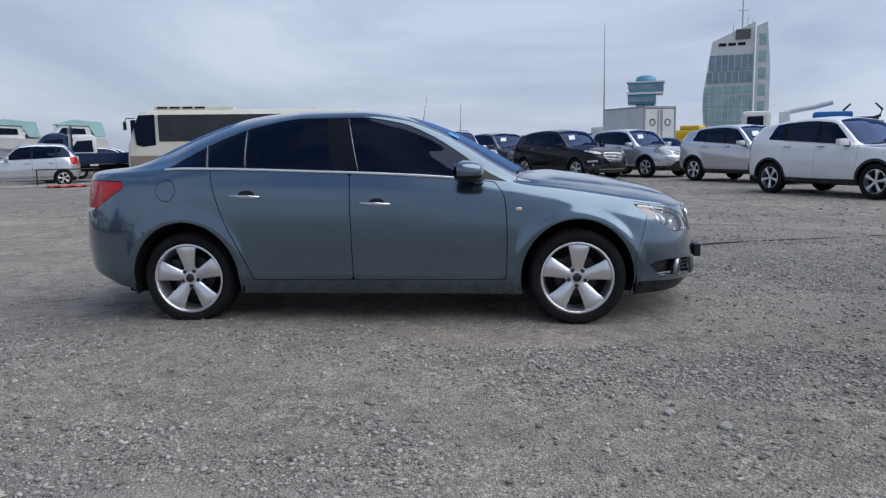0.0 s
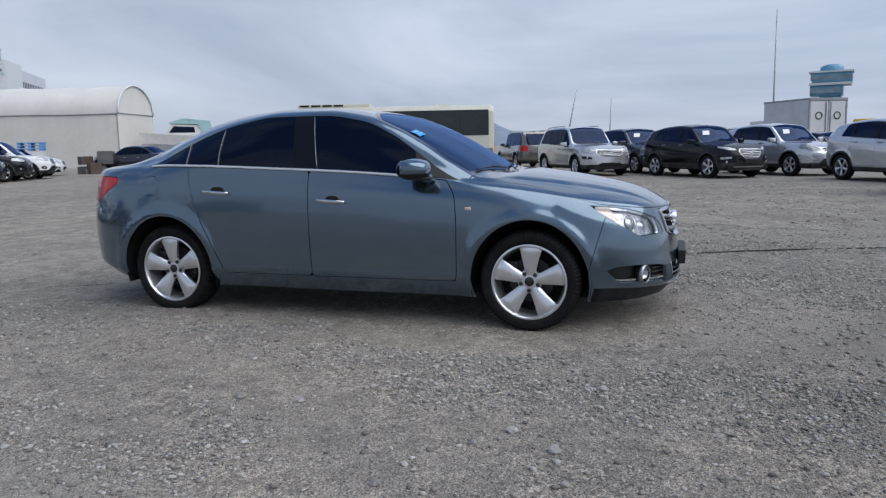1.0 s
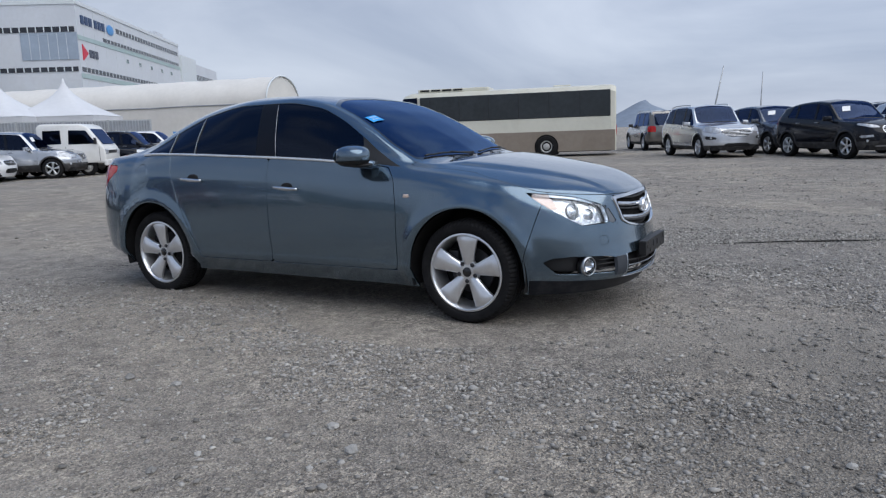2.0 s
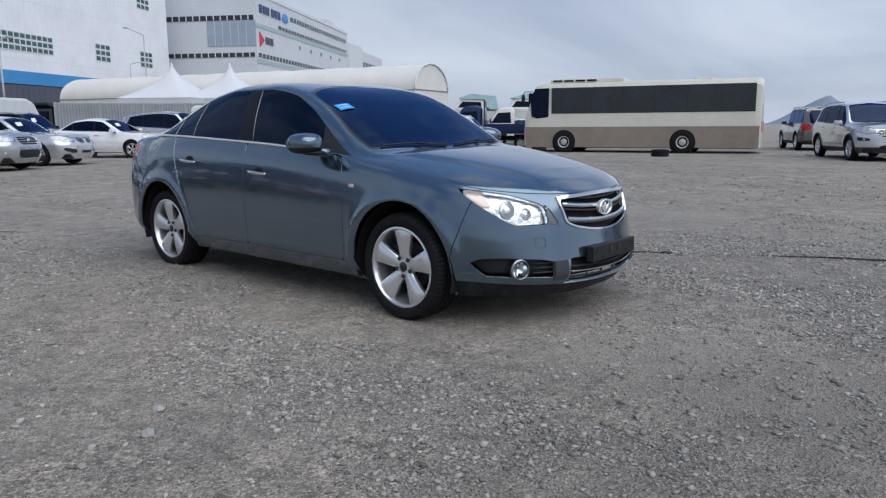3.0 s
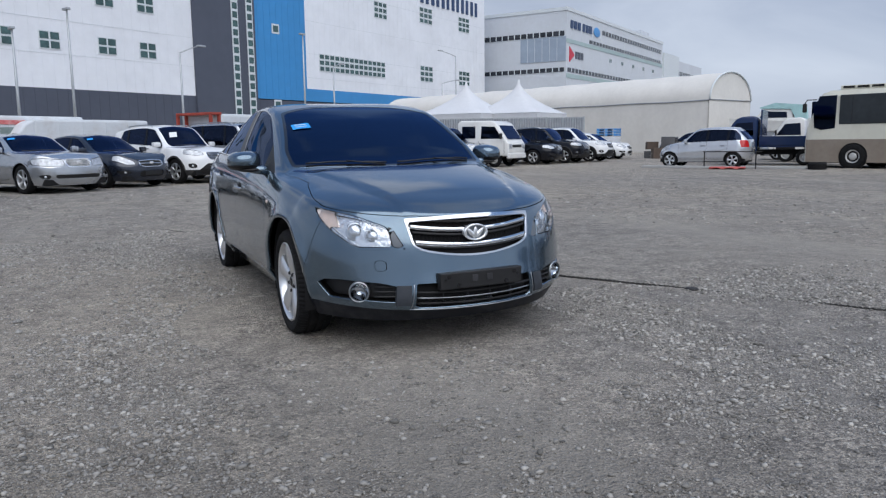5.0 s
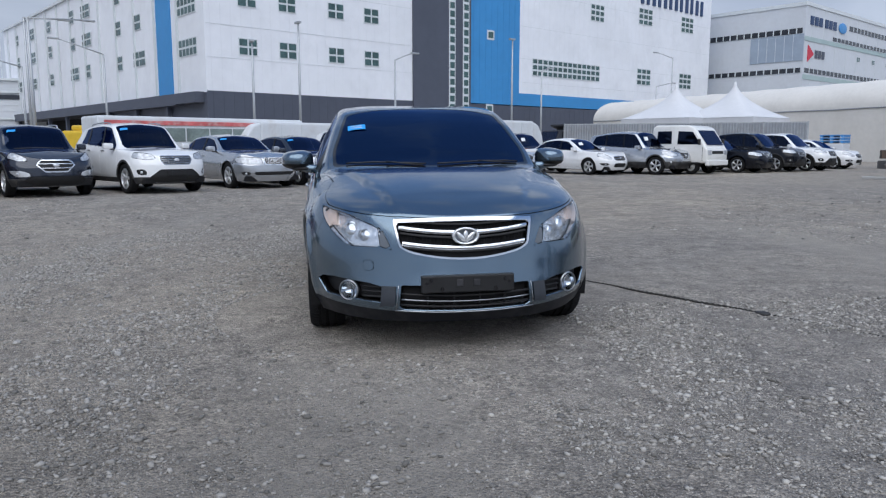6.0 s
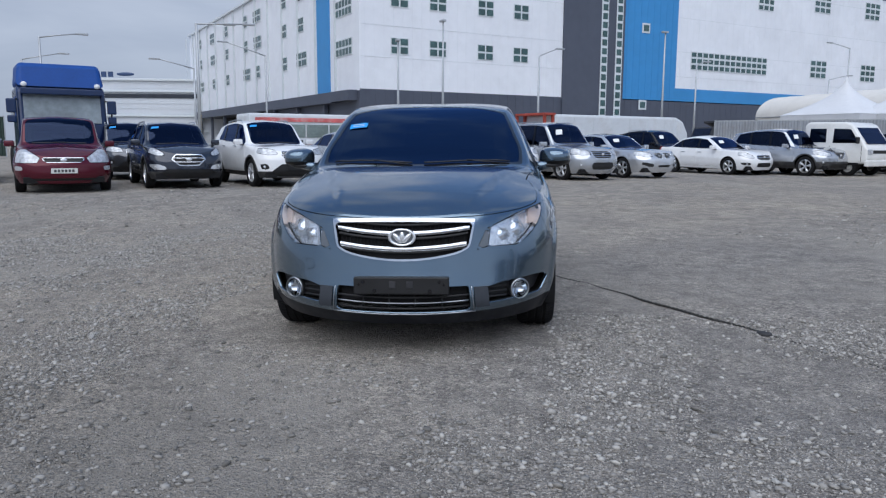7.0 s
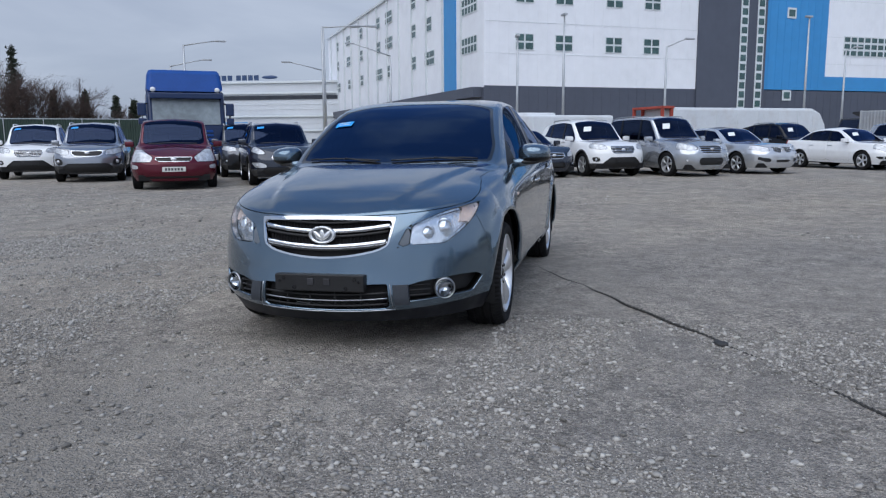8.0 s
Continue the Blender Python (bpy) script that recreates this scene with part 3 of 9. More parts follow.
def scatter_gravel(near=225000, wide=60000):
    """Pebbles in drifts round the side and the front of the car, sparser farther out."""
    rng = np.random.RandomState(7)
    parts = []
    for count, r0, r1, a0, a1, floor in ((near, 1.2, 5.9, -172, 85, 0.14), (wide, 5.7, 17.0, -190, 140, 0.15)):
        m = int(count * 2.6)
        R = np.sqrt(r0 ** 2 + (r1 ** 2 - r0 ** 2) * rng.rand(m))
        A = radians(a0) + radians(a1 - a0) * rng.rand(m)
        X, Y = 1.0 + R * np.cos(A), -0.3 + R * np.sin(A)
        dens = np.array([noise.noise((x * 0.45, y * 0.9, 3.3)) + 0.7 * noise.noise((x * 1.3, y * 2.6, 2.0)) + 0.3 * noise.noise((x * 6.0, y * 6.0, 5.0)) for x, y in zip(X.tolist(), Y.tolist())])
        keep = (rng.rand(m) < np.clip((dens + 0.20) / 0.42, floor, 1)) & ~((np.abs(X) < 2.0) & (np.abs(Y) < 0.8))
        X, Y, R = X[keep][:count], Y[keep][:count], R[keep][:count]
        n = len(X)
        size = 0.0033 + 0.0048 * rng.rand(n) ** 1.9 + 0.015 * rng.rand(n) ** 13
        parts.append((X, Y, size * (1.0 if r0 < 2 else 1.7)))
    X, Y, size = (np.concatenate([p[k] for p in parts]) for k in range(3))
    n = len(X)
    yaw, roll = rng.rand(n) * 6.283, (rng.rand(n) - 0.5) * 0.9
    Z = np.array([ground_height(x, y) for x, y in zip(X.tolist(), Y.tolist())])
    V, F, base = [], [], 0
    groups = [(q, size > 0.0095) for q in stone_shapes()] + [(q, size <= 0.0095) for q in stone_shapes(8, True)]
    which = rng.randint(0, 8, n)
    for k, ((sv, sf), sel) in enumerate(groups):
        i = np.nonzero((which == k % 8) & sel)[0]
        c, s, cr, sr = np.cos(yaw[i]), np.sin(yaw[i]), np.cos(roll[i]), np.sin(roll[i])
        v = sv[None] * size[i][:, None, None]
        y2 = v[:, :, 1] * cr[:, None] - v[:, :, 2] * sr[:, None]
        z2 = v[:, :, 1] * sr[:, None] + v[:, :, 2] * cr[:, None]
        x3 = v[:, :, 0] * c[:, None] - y2 * s[:, None]
        y3 = v[:, :, 0] * s[:, None] + y2 * c[:, None]
        P = np.stack([x3 + X[i][:, None], y3 + Y[i][:, None], z2 + (Z[i] + size[i] * 0.20)[:, None]], -1)
        V.append(P.reshape(-1, 3))
        F.append((sf[None] + (np.arange(len(i)) * len(sv))[:, None, None] + base).reshape(-1, 3))
        base += len(i) * len(sv)
    V, F = np.concatenate(V), np.concatenate(F)
    me = bpy.data.meshes.new("gravel_stones")
    me.vertices.add(len(V))
    me.vertices.foreach_set("co", V.astype(np.float32).ravel())
    me.loops.add(F.size)
    me.loops.foreach_set("vertex_index", F.astype(np.int32).ravel())
    me.polygons.add(len(F))
    me.polygons.foreach_set("loop_start", np.arange(0, F.size, 3, dtype=np.int32))
    me.update(calc_edges=True)
    me.validate()
    return tagged(link("gravel_stones", me, STONE), "loose grey gravel scattered over the yard", "gravel", kind="stuff")


def rock(x, y, size, seed):
    rng = np.random.RandomState(seed)
    bm = bmesh.new()
    bmesh.ops.create_icosphere(bm, subdivisions=2, radius=1.0)
    cuts = [(Vector(rng.rand(3) - 0.5).normalized(), 0.55 + 0.25 * rng.rand()) for _ in range(7)]
    off = rng.rand(3) * 20
    k = (1.0, 0.65 + 0.3 * rng.rand(), 0.5 + 0.2 * rng.rand())
    for v in bm.verts:
        d = 0.8 + 0.45 * noise.noise(v.co * 1.3 + Vector(off)) + 0.1 * noise.noise(v.co * 4 + Vector(off))
        p = v.co * d
        for nor, lim in cuts:
            p = p - nor * max(0.0, p.dot(nor) - lim)
        v.co = Vector((p.x * k[0], p.y * k[1], p.z * k[2])) * size * 1.12
    ob = part("stone", bm, ROCK)
    ob.matrix_world = pose(x, y, ground_height(x, y) + size * 0.25, 0, 0, rng.rand() * 360)
    return tagged(ob, "loose grey stone lying on the gravel", "stone", "larger loose stones")


ground = make_ground()
gravel = scatter_gravel()
for k, (x, y, s) in enumerate(((0.22, -2.42, 0.036), (1.79, -2.69, 0.036), (1.59, -2.54, 0.028), (-0.10, -1.81, 0.028), (0.52, -2.39, 0.032), (1.91, -1.9, 0.028))):
    rock(x, y, s, 100 + k)
place_rng = np.random.RandomState(5)
for k in range(150):
    a, r = radians(-120 + 190 * place_rng.rand()), 2.3 + 4.5 * place_rng.rand()
    rock(1.0 + r * math.cos(a), -0.3 + r * math.sin(a), 0.013 + 0.014 * place_rng.rand() ** 2.5, 200 + k)

# ---- wheels ----
def tyre_mesh(r, w, rim, seg=72, blocks=True):
    """A tyre round y, from rim radius to r, w wide, with tread blocks and grooves."""
    bm = bmesh.new()
    h = w / 2
    prof = [(rim, -h * 0.80), (rim + 0.012, -h * 0.95), (rim + 0.35 * (r - rim), -h * 1.04), (rim + 0.72 * (r - rim), -h * 1.0), (r - 0.012, -h * 0.88), (r - 0.004, -h * 0.72)]
    grooves = [-0.42, 0.0, 0.42]
    tread = []
    for g in grooves:
        c = g * h
        tread += [(r - 0.001, c - 0.010), (r - 0.009, c - 0.007), (r - 0.009, c + 0.007), (r - 0.001, c + 0.010)]
    prof = prof + tread + [(a, -b) for a, b in prof[::-1]]
    if blocks:
        seg *= 3
    lathe(bm, prof, "y", seg)
    if blocks:
        # shoulder blocks: every third step round the tyre is a groove
        for v in bm.verts:
            q = math.hypot(v.co.x, v.co.z)
            if q > r - 0.03 and abs(v.co.y) > h * 0.5:
                k = round(math.atan2(v.co.z, v.co.x) / (2 * math.pi) * seg + (1 if v.co.y > 0 else 0)) % 3
                if k == 0:
                    s = (q - 0.007) / q
                    v.co.x, v.co.z = v.co.x * s, v.co.z * s
    me = bpy.data.meshes.new("tyre")
    bm.to_mesh(me)
    bm.free()
    me.shade_smooth()
    me.set_sharp_from_angle(angle=radians(38))
    return me


def spoke_ring(bm, rim, n, half0, half1, inner, dish, thick, face):
    """n broad spokes of a wheel with its face towards -y at y = face."""
    for k in range(n):
        a = math.pi / 2 + 2 * math.pi * k / n
        rows = []
        for i in range(9):
            t = i / 8
            r = inner + (rim - inner) * t
            w = half0 + (half1 - half0) * t ** 1.3
            d = face + dish * (1 - t) ** 2 * 0.9 + (0.010 if t > 0.9 else 0)
            ring = []
            for u, dd in ((-1, 0.012), (-0.72, 0.0), (0, -0.006), (0.72, 0.0), (1, 0.012)):
                ring.append((r, u * w, d + dd))
            ring += [(r, w * 0.95, d + thick), (r, -w * 0.95, d + thick)]
            rows.append([bm.verts.new((p[0] * math.cos(a) - p[1] * math.sin(a), p[2], p[0] * math.sin(a) + p[1] * math.cos(a))) for p in ring])
        for p, q in zip(rows, rows[1:]):
            for j in range(7):
                bm.faces.new((p[j], p[(j + 1) % 7], q[(j + 1) % 7], q[j]))
        bm.faces.new(rows[0])
        bm.faces.new(rows[-1])
    bmesh.ops.recalc_face_normals(bm, faces=bm.faces)


def lug_positions(radius, n=5, phase=math.pi / 2 + math.pi / 5):
    return [(radius * math.cos(phase + 2 * math.pi * k / n), radius * math.sin(phase + 2 * math.pi * k / n)) for k in range(n)]


def hero_wheel_meshes(r=0.326, w=0.215, rim=0.238):
    out = {}
    out["tyre"] = (tyre_mesh(r, w, rim), RUBBER)
    bm = bmesh.new()
    h = w / 2
    lathe(bm, [(rim + 0.002, -h * 0.86), (rim + 0.006, -h * 0.94), (rim - 0.004, -h * 0.97), (rim - 0.012, -h * 0.9), (rim - 0.018, -h * 0.5), (rim - 0.03, h * 0.2), (rim - 0.02, h * 0.8)], "y", 64)
    out["rim"] = (bm, ALLOY)
    bm = bmesh.new()
    spoke_ring(bm, rim - 0.010, 5, 0.034, 0.076, 0.045, 0.026, 0.035, -h * 0.9)
    out["spokes"] = (bm, ALLOY)
    bm = bmesh.new()
    lathe(bm, [(0.001, -h * 0.72), (0.045, -h * 0.72), (0.075, -h * 0.66), (0.080, -h * 0.5), (0.001, -h * 0.4)], "y", 32)
    out["hub"] = (bm, ALLOY)
    bm = bmesh.new()
    lathe(bm, [(0.0005, -h * 0.80), (0.022, -h * 0.79), (0.030, -h * 0.74), (0.030, -h * 0.66)], "y", 24)
    out["centre_cap"] = (bm, GLOSS_BLACK)
    for k, (x, z) in enumerate(lug_positions(0.057)):
        bm = bmesh.new()
        lathe(bm, [(0.0005, -h * 0.80), (0.0085, -h * 0.80), (0.0095, -h * 0.74), (0.0135, -h * 0.73), (0.0135, -h * 0.66)], "y", 10, centre=(x, 0, z))
        out["wheel_nut" + "." * k] = (bm, DARK_ALLOY)
    bm = bmesh.new()
    lathe(bm, [(0.06, 0.0), (0.145, 0.0), (0.145, 0.022), (0.06, 0.022)], "y", 40)
    out["brake_disc"] = (bm, DARK_ALLOY)
    bm = box(bmesh.new(), -0.165, -0.085, -0.02, 0.05, 0.02, 0.12, 0.012)
    out["brake_caliper"] = (bm, DARK_ALLOY)
    bm = bmesh.new()
    lathe(bm, [(0.001, 0.045), (rim - 0.015, 0.045), (rim - 0.015, 0.06), (0.001, 0.06)], "y", 32)
    out["backplate"] = (bm, SHADOW)
    done = {}
    for k, (g, mat) in out.items():
        if isinstance(g, bmesh.types.BMesh):
            me = bpy.data.meshes.new(k)
            g.to_mesh(g and me)
            g.free()
            me.shade_smooth()
            me.set_sharp_from_angle(angle=radians(40))
            g = me
        done[k] = (g, mat)
    return done


def add_wheel(car, meshes, x, y, z, right, steer=0.0, spin=0.0):
    """A wheel under a car: the tyre, with all the rest as its own pieces. Its face looks outwards."""
    hub = link("wheel", meshes["tyre"][0], meshes["tyre"][1], car, "black tyre on a silver five-spoke alloy rim")
    hub.matrix_basis = pose(x, y, z, 0, 0, (0 if right else 180) + steer) @ pose(0, 0, 0, 0, spin, 0)
    for k, (me, mat) in meshes.items():
        if k != "tyre":
            p = link(k.rstrip("."), me, mat, hub)
            if k in ("brake_caliper", "backplate"):
                p.matrix_basis = pose(0, 0, 0, 0, -spin, 0)
    return hub


# ---- the parked saloon in the middle ----
XF, XR = 1.50, -1.60
KX = (-1.6, -1.34, -1.1, -0.85, -0.5, -0.15, 0.15, 0.4, 0.6, 0.8, 1.0, 1.2, 1.5)


def knots(values, *ends):
    return sorted(list(zip(KX, values)) + list(ends))


R_SILL = dict(y=knots([0.79] * 13), z=[(-2.4, 0.30), (-1.9, 0.26), (-1.6, 0.22), (-0.9, 0.215), (1.0, 0.205), (1.6, 0.20), (2.3, 0.185)], front=(2.175, 2.2), rear=(-2.165, 2.6))
R_LOW = dict(y=knots([0.868] * 11 + [0.866, 0.852]), z=[(-2.4, 0.40), (-1.6, 0.35), (1.5, 0.34), (2.3, 0.315)], front=(2.272, 2.15), rear=(-2.268, 2.7))
R_MID = dict(y=knots([0.878, 0.888, 0.888, 0.886, 0.886, 0.886, 0.886, 0.886, 0.886, 0.886, 0.888, 0.888, 0.866]), z=[(-2.4, 0.62), (-1.6, 0.60), (1.5, 0.54), (2.3, 0.47)], front=(2.245, 2.12), rear=(-2.292, 2.7))
R_SHOULDER = dict(y=knots([0.845, 0.868, 0.872, 0.872, 0.872, 0.872, 0.872, 0.870, 0.868, 0.868, 0.868, 0.866, 0.838]), z=[(-2.4, 0.89), (-1.6, 0.915), (-0.5, 0.885), (0.8, 0.84), (1.5, 0.75), (2.3, 0.62)], front=(2.215, 2.12), rear=(-2.262, 2.7))
R_BELT = dict(y=knots([0.755, 0.800, 0.815, 0.820, 0.822, 0.822, 0.822, 0.820, 0.815, 0.808, 0.805, 0.800, 0.765]),
              z=knots([1.068, 1.082, 1.078, 1.070, 1.055, 1.040, 1.024, 1.007, 0.990, 0.967, 0.942, 0.915, 0.868], (-2.3, 1.035), (-1.9, 1.056), (1.75, 0.822), (2.0, 0.785), (2.3, 0.745)), front=(2.165, 2.2), rear=(-2.245, 2.8))
R_GLASS = dict(y=knots([0.690, 0.708, 0.716, 0.722, 0.726, 0.728, 0.728, 0.738, 0.748, 0.756, 0.752, 0.720, 0.680]),
               z=knots([1.098, 1.158, 1.207, 1.240, 1.260, 1.255, 1.224, 1.166, 1.102, 1.025, 0.964, 0.945, 0.898], (-2.3, 1.055), (-1.9, 1.072), (1.75, 0.855), (2.0, 0.815), (2.2, 0.765)), front=(2.135, 2.2), rear=(-2.238, 2.8))
R_RAIL = dict(y=knots([0.618, 0.598, 0.588, 0.586, 0.588, 0.588, 0.598, 0.634, 0.672, 0.712, 0.706, 0.585, 0.530]),
              z=knots([1.134, 1.238, 1.326, 1.391, 1.440, 1.447, 1.406, 1.314, 1.206, 1.080, 0.986, 0.972, 0.928], (-2.3, 1.066), (-1.9, 1.084), (1.75, 0.888), (2.0, 0.838), (2.2, 0.78)), front=(2.06, 2.2), rear=(-2.20, 2.6))
R_TOP = dict(y=knots([0.31, 0.30, 0.295, 0.29, 0.29, 0.29, 0.295, 0.31, 0.33, 0.35, 0.35, 0.29, 0.265]),
             z=knots([1.230, 1.338, 1.414, 1.456, 1.480, 1.471, 1.426, 1.341, 1.244, 1.132, 1.022, 0.990, 0.952], (-2.3, 1.068), (-1.9, 1.099), (1.09, 0.996), (1.75, 0.905), (2.0, 0.848)), front=(1.93, 2.2), rear=(-2.12, 2.4))
R_SPINE = dict(y=knots([0.0] * 13), z=knots([1.254, 1.362, 1.431, 1.466, 1.482, 1.470, 1.426, 1.346, 1.252, 1.145, 1.032, 0.993, 0.957], (-2.3, 1.068), (-1.9, 1.105), (1.08, 1.0), (1.75, 0.911)), front=(1.79, 2.2), rear=(-2.0, 2.2))


def hero_car():
    car = thing("saloon_car", pose(0, 0, 0, 0.6, 0, 0), "slate-grey metallic four-door saloon with tinted windows parked on gravel", "car")
    xs = np.arange(XR, XF + 0.001, 0.02)
    G, rows = body_grid([R_SILL, R_LOW, R_MID, R_SHOULDER, R_BELT, R_GLASS, R_RAIL, R_TOP, R_SPINE], xs, XF, XR, (4, 8, 9, 8, 6, 7, 8, 8), 46, 30)
    # flared lips round the wheel openings, and a soft crease along the doors
    for wx in (-1.3425, 1.3425):
        r = np.hypot(G[:, :, 0] - wx, G[:, :, 2] - 0.325)
        G[:, :, 1] += np.where(G[:, :, 1] > 0.6, 0.017 * np.exp(-((r - 0.415) / 0.038) ** 2), 0)
    G[:, :, 1] += np.where((G[:, :, 1] > 0.75) & (np.abs(G[:, :, 0]) < 1.5), 0.012 * np.exp(-((G[:, :, 2] - 0.338) / 0.018) ** 2), 0)
    ax, ay = G[:, :, 0], np.abs(G[:, :, 1])
    # one smooth sheet for the bonnet
    hood = (ax > 1.12) & (rows[None, :] > 5.0) & (ax < 1.98)
    terms = lambda x, y: np.stack([(x - 1.5) ** i * (y * 1.5) ** (2 * j) for i in range(5) for j in range(3)], -1)
    fit_z = np.linalg.lstsq(terms(ax[hood], ay[hood]), G[:, :, 2][hood], rcond=None)[0]
    soft = lambda v: np.clip(v, 0, 1) ** 2 * (3 - 2 * np.clip(v, 0, 1))
    blend = soft((ax - 1.12) / 0.15) * soft((rows[None, :] - 5.0) / 0.9) * soft((2.0 - ax) / 0.15)
    G[:, :, 2] = np.where(blend > 0, G[:, :, 2] * (1 - blend) + (terms(ax, ay) @ fit_z) * blend, G[:, :, 2])
    fold = np.clip(((0.66 - 0.27 * (ax - 1.05)) - ay) / 0.045, 0, 1)
    G[:, :, 2] += np.where((G[:, :, 2] > 0.70) & (ax > 1.10), 0.013 * fold * fold * (3 - 2 * fold) * np.clip((ax - 1.10) / 0.12, 0, 1) * np.clip((2.16 - ax) / 0.25, 0, 1), 0)
    sk = grid_skin(G, rows)
    fascia = sk.v[(sk.v[:, 0] > 1.6) & (sk.p < 4.4)]

    def front_x(y, z):
        d = (fascia[:, 1] - abs(y)) ** 2 + (fascia[:, 2] - z) ** 2
        i = np.argsort(d)[:4]
        w = 1 / (d[i] + 1e-7)
        return float((fascia[i, 0] * w).sum() / w.sum())

    # wheel openings
    for wx in (-1.3425, 1.3425):
        _, sk = sk.cut(lambda x, y, z, p, wx=wx: np.where(y > 0.35, 0.376 - np.hypot(x - wx, (z - 0.325) * 0.94), -1))
    shell = sk
    # side windows
    top = lambda x: pchip((-1.485, -1.3, -1.1, -0.85, -0.52, -0.15, 0.15, 0.37, 0.57, 0.70, 0.82, 0.92), (1.088, 1.192, 1.286, 1.368, 1.418, 1.417, 1.374, 1.283, 1.158, 1.068, 0.998, 0.955), x)
    sill = lambda x: pchip(*zip(*R_BELT["z"]), x) + 0.012
    dlo, sk = sk.cut(lambda x, y, z, p: np.minimum(np.minimum(top(x) - z, z - sill(x)), np.minimum(0.905 - x, x + 1.49)))
    fin, dlo = dlo.cut(lambda x, y, z, p: x - (0.615 + (1.0 - z) * 0.35))
    rail_y = lambda x: pchip(*zip(*R_RAIL["y"]), x)
    # windscreen, rear window
    screen, sk = sk.cut(lambda x, y, z, p: np.where((p > 5.5) & (x > -0.3), np.minimum(np.minimum(rail_y(x) - 0.022 - y, (x - 0.06 - 0.55 * y * y) * 0.6), (1.075 - 0.26 * y * y - x) * 0.6), -0.2))
    backlight, sk = sk.cut(lambda x, y, z, p: np.where((p > 5.6) & (x < 0), np.minimum(np.minimum(rail_y(x) - 0.10 - y, (-1.02 - 0.35 * y * y - x) * 0.6), (x + 1.80) * 0.5), -0.2))
    # lamps, grille, intakes
    lampf = poly([(0.815, 0.805), (0.755, 0.806), (0.608, 0.768), (0.470, 0.710), (0.458, 0.606), (0.62, 0.606), (0.70, 0.620), (0.80, 0.660)])
    lamp, sk = sk.panel(lambda x, y, z, p: np.minimum(lampf(y, z), np.where(x > 1.3, ((x - 1.725) + 1.5 * (z - 0.80)) * 0.5, -0.3)), 0.005)
    trimf = poly([(0.466, 0.712), (0.448, 0.708), (0.392, 0.590), (0.454, 0.606)])
    lamp_trim, sk = sk.panel(lambda x, y, z, p: np.where(x > 1.8, trimf(y, z), -0.3), 0.003)
    grillef = lambda y, z: np.minimum(np.minimum(0.757 - 0.06 * y * y - z, z - 0.538 - 0.42 * y * y - 3.0 * np.clip(y - 0.28, 0, 1) ** 2), 0.384 - (0.757 - z) * 0.20 - y)
    grille_all, sk = sk.cut(lambda x, y, z, p: np.where(x > 1.8, grillef(y, z), -0.3))
    surround, grille = grille_all.cut(lambda x, y, z, p: np.where(z > 0.715, 0.017, 0.0105) - grillef(y, z))
    intakef = lambda y, z: np.minimum(np.minimum(0.405 - z, z - 0.262 - 0.05 * y * y), 0.352 + (0.40 - z) * 0.10 - y)
    intake, sk = sk.cut(lambda x, y, z, p: np.where(x > 1.8, intakef(y, z), -0.3))
    pocketf = poly([(0.415, 0.385), (0.52, 0.412), (0.70, 0.428), (0.77, 0.424), (0.795, 0.40), (0.75, 0.325), (0.415, 0.303)])
    pocket, sk = sk.cut(lambda x, y, z, p: np.where(x > 1.7, pocketf(y, z), -0.3))
    lip, sk = sk.cut(lambda x, y, z, p: np.where(x > 1.72, z * -1 + 0.248 + 0.07 * y * y, -0.3))
    tailf = poly([(-1.775, 0.965), (-1.80, 1.005), (-2.35, 1.02), (-2.35, 0.775), (-2.06, 0.79), (-1.90, 0.885)])
    tail, sk = sk.panel(lambda x, y, z, p: np.minimum(np.where(x < -1.5, tailf(x, z), -0.3), y - 0.42), 0.005)
    shell = sk
    # bonnet, bumpers, doors, filler flap
    fan = lambda x, y: np.clip((x - 1.36) / 0.40, 0, 1)
    bonnet, sk = sk.panel(lambda x, y, z, p: np.where(x > 0.9, np.minimum(p - (5.05 - 1.12 * fan(x, y) ** 0.7), (x - 1.085 + 0.26 * y * y) * 8), -0.3) * 0.12, 0.006)
    bumper, sk = sk.panel(lambda x, y, z, p: np.where(x > 1.5, (x - (1.70 + (z - 0.35) * 0.28)) * 0.9, -0.3), 0.004)
    boot, sk = sk.panel(lambda x, y, z, p: np.where(x < -1.7, np.minimum(np.minimum(0.60 - y, z - 0.66), -1.83 - x), -0.3), 0.005)
    front_edge = lambda z: pchip((0.25, 0.30, 0.65, 0.86, 0.965, 1.1), (0.862, 0.868, 0.877, 0.862, 0.80, 0.66), z)
    pillar = lambda z: -0.172 + (z - 0.65) * -0.02
    rear_edge = lambda z: pchip((0.25, 0.33, 0.56, 0.70, 0.87, 1.07, 1.12), (-0.84, -0.866, -0.965, -1.037, -1.098, -1.15, -1.16), z)
    below = lambda x, z: pchip(*zip(*R_BELT["z"]), x) + 0.003 - z
    fdoor, sk = sk.panel(lambda x, y, z, p: np.minimum(np.minimum(np.minimum(front_edge(z) - x, x - pillar(z)), z - 0.318), below(x, z)), 0.006)
    rdoor, sk = sk.panel(lambda x, y, z, p: np.minimum(np.minimum(np.minimum(pillar(z) - x, x - rear_edge(z)), z - 0.320), below(x, z)), 0.006)
    flap, sk = sk.panel(lambda x, y, z, p: np.where(y > 0.5, 0.072 - np.hypot(x + 1.46, z - 0.941), -0.3), 0.004)

    def both(s):
        return [s, s.mirrored()]

    def add(name, skins, mat, label="", skirt=0.014, parent=None):
        return link(name, skin_mesh(name, skins, skirt), mat, parent or car, label)

    for k, q in enumerate(pieces(sk)):
        mid = q.v.mean(axis=0)
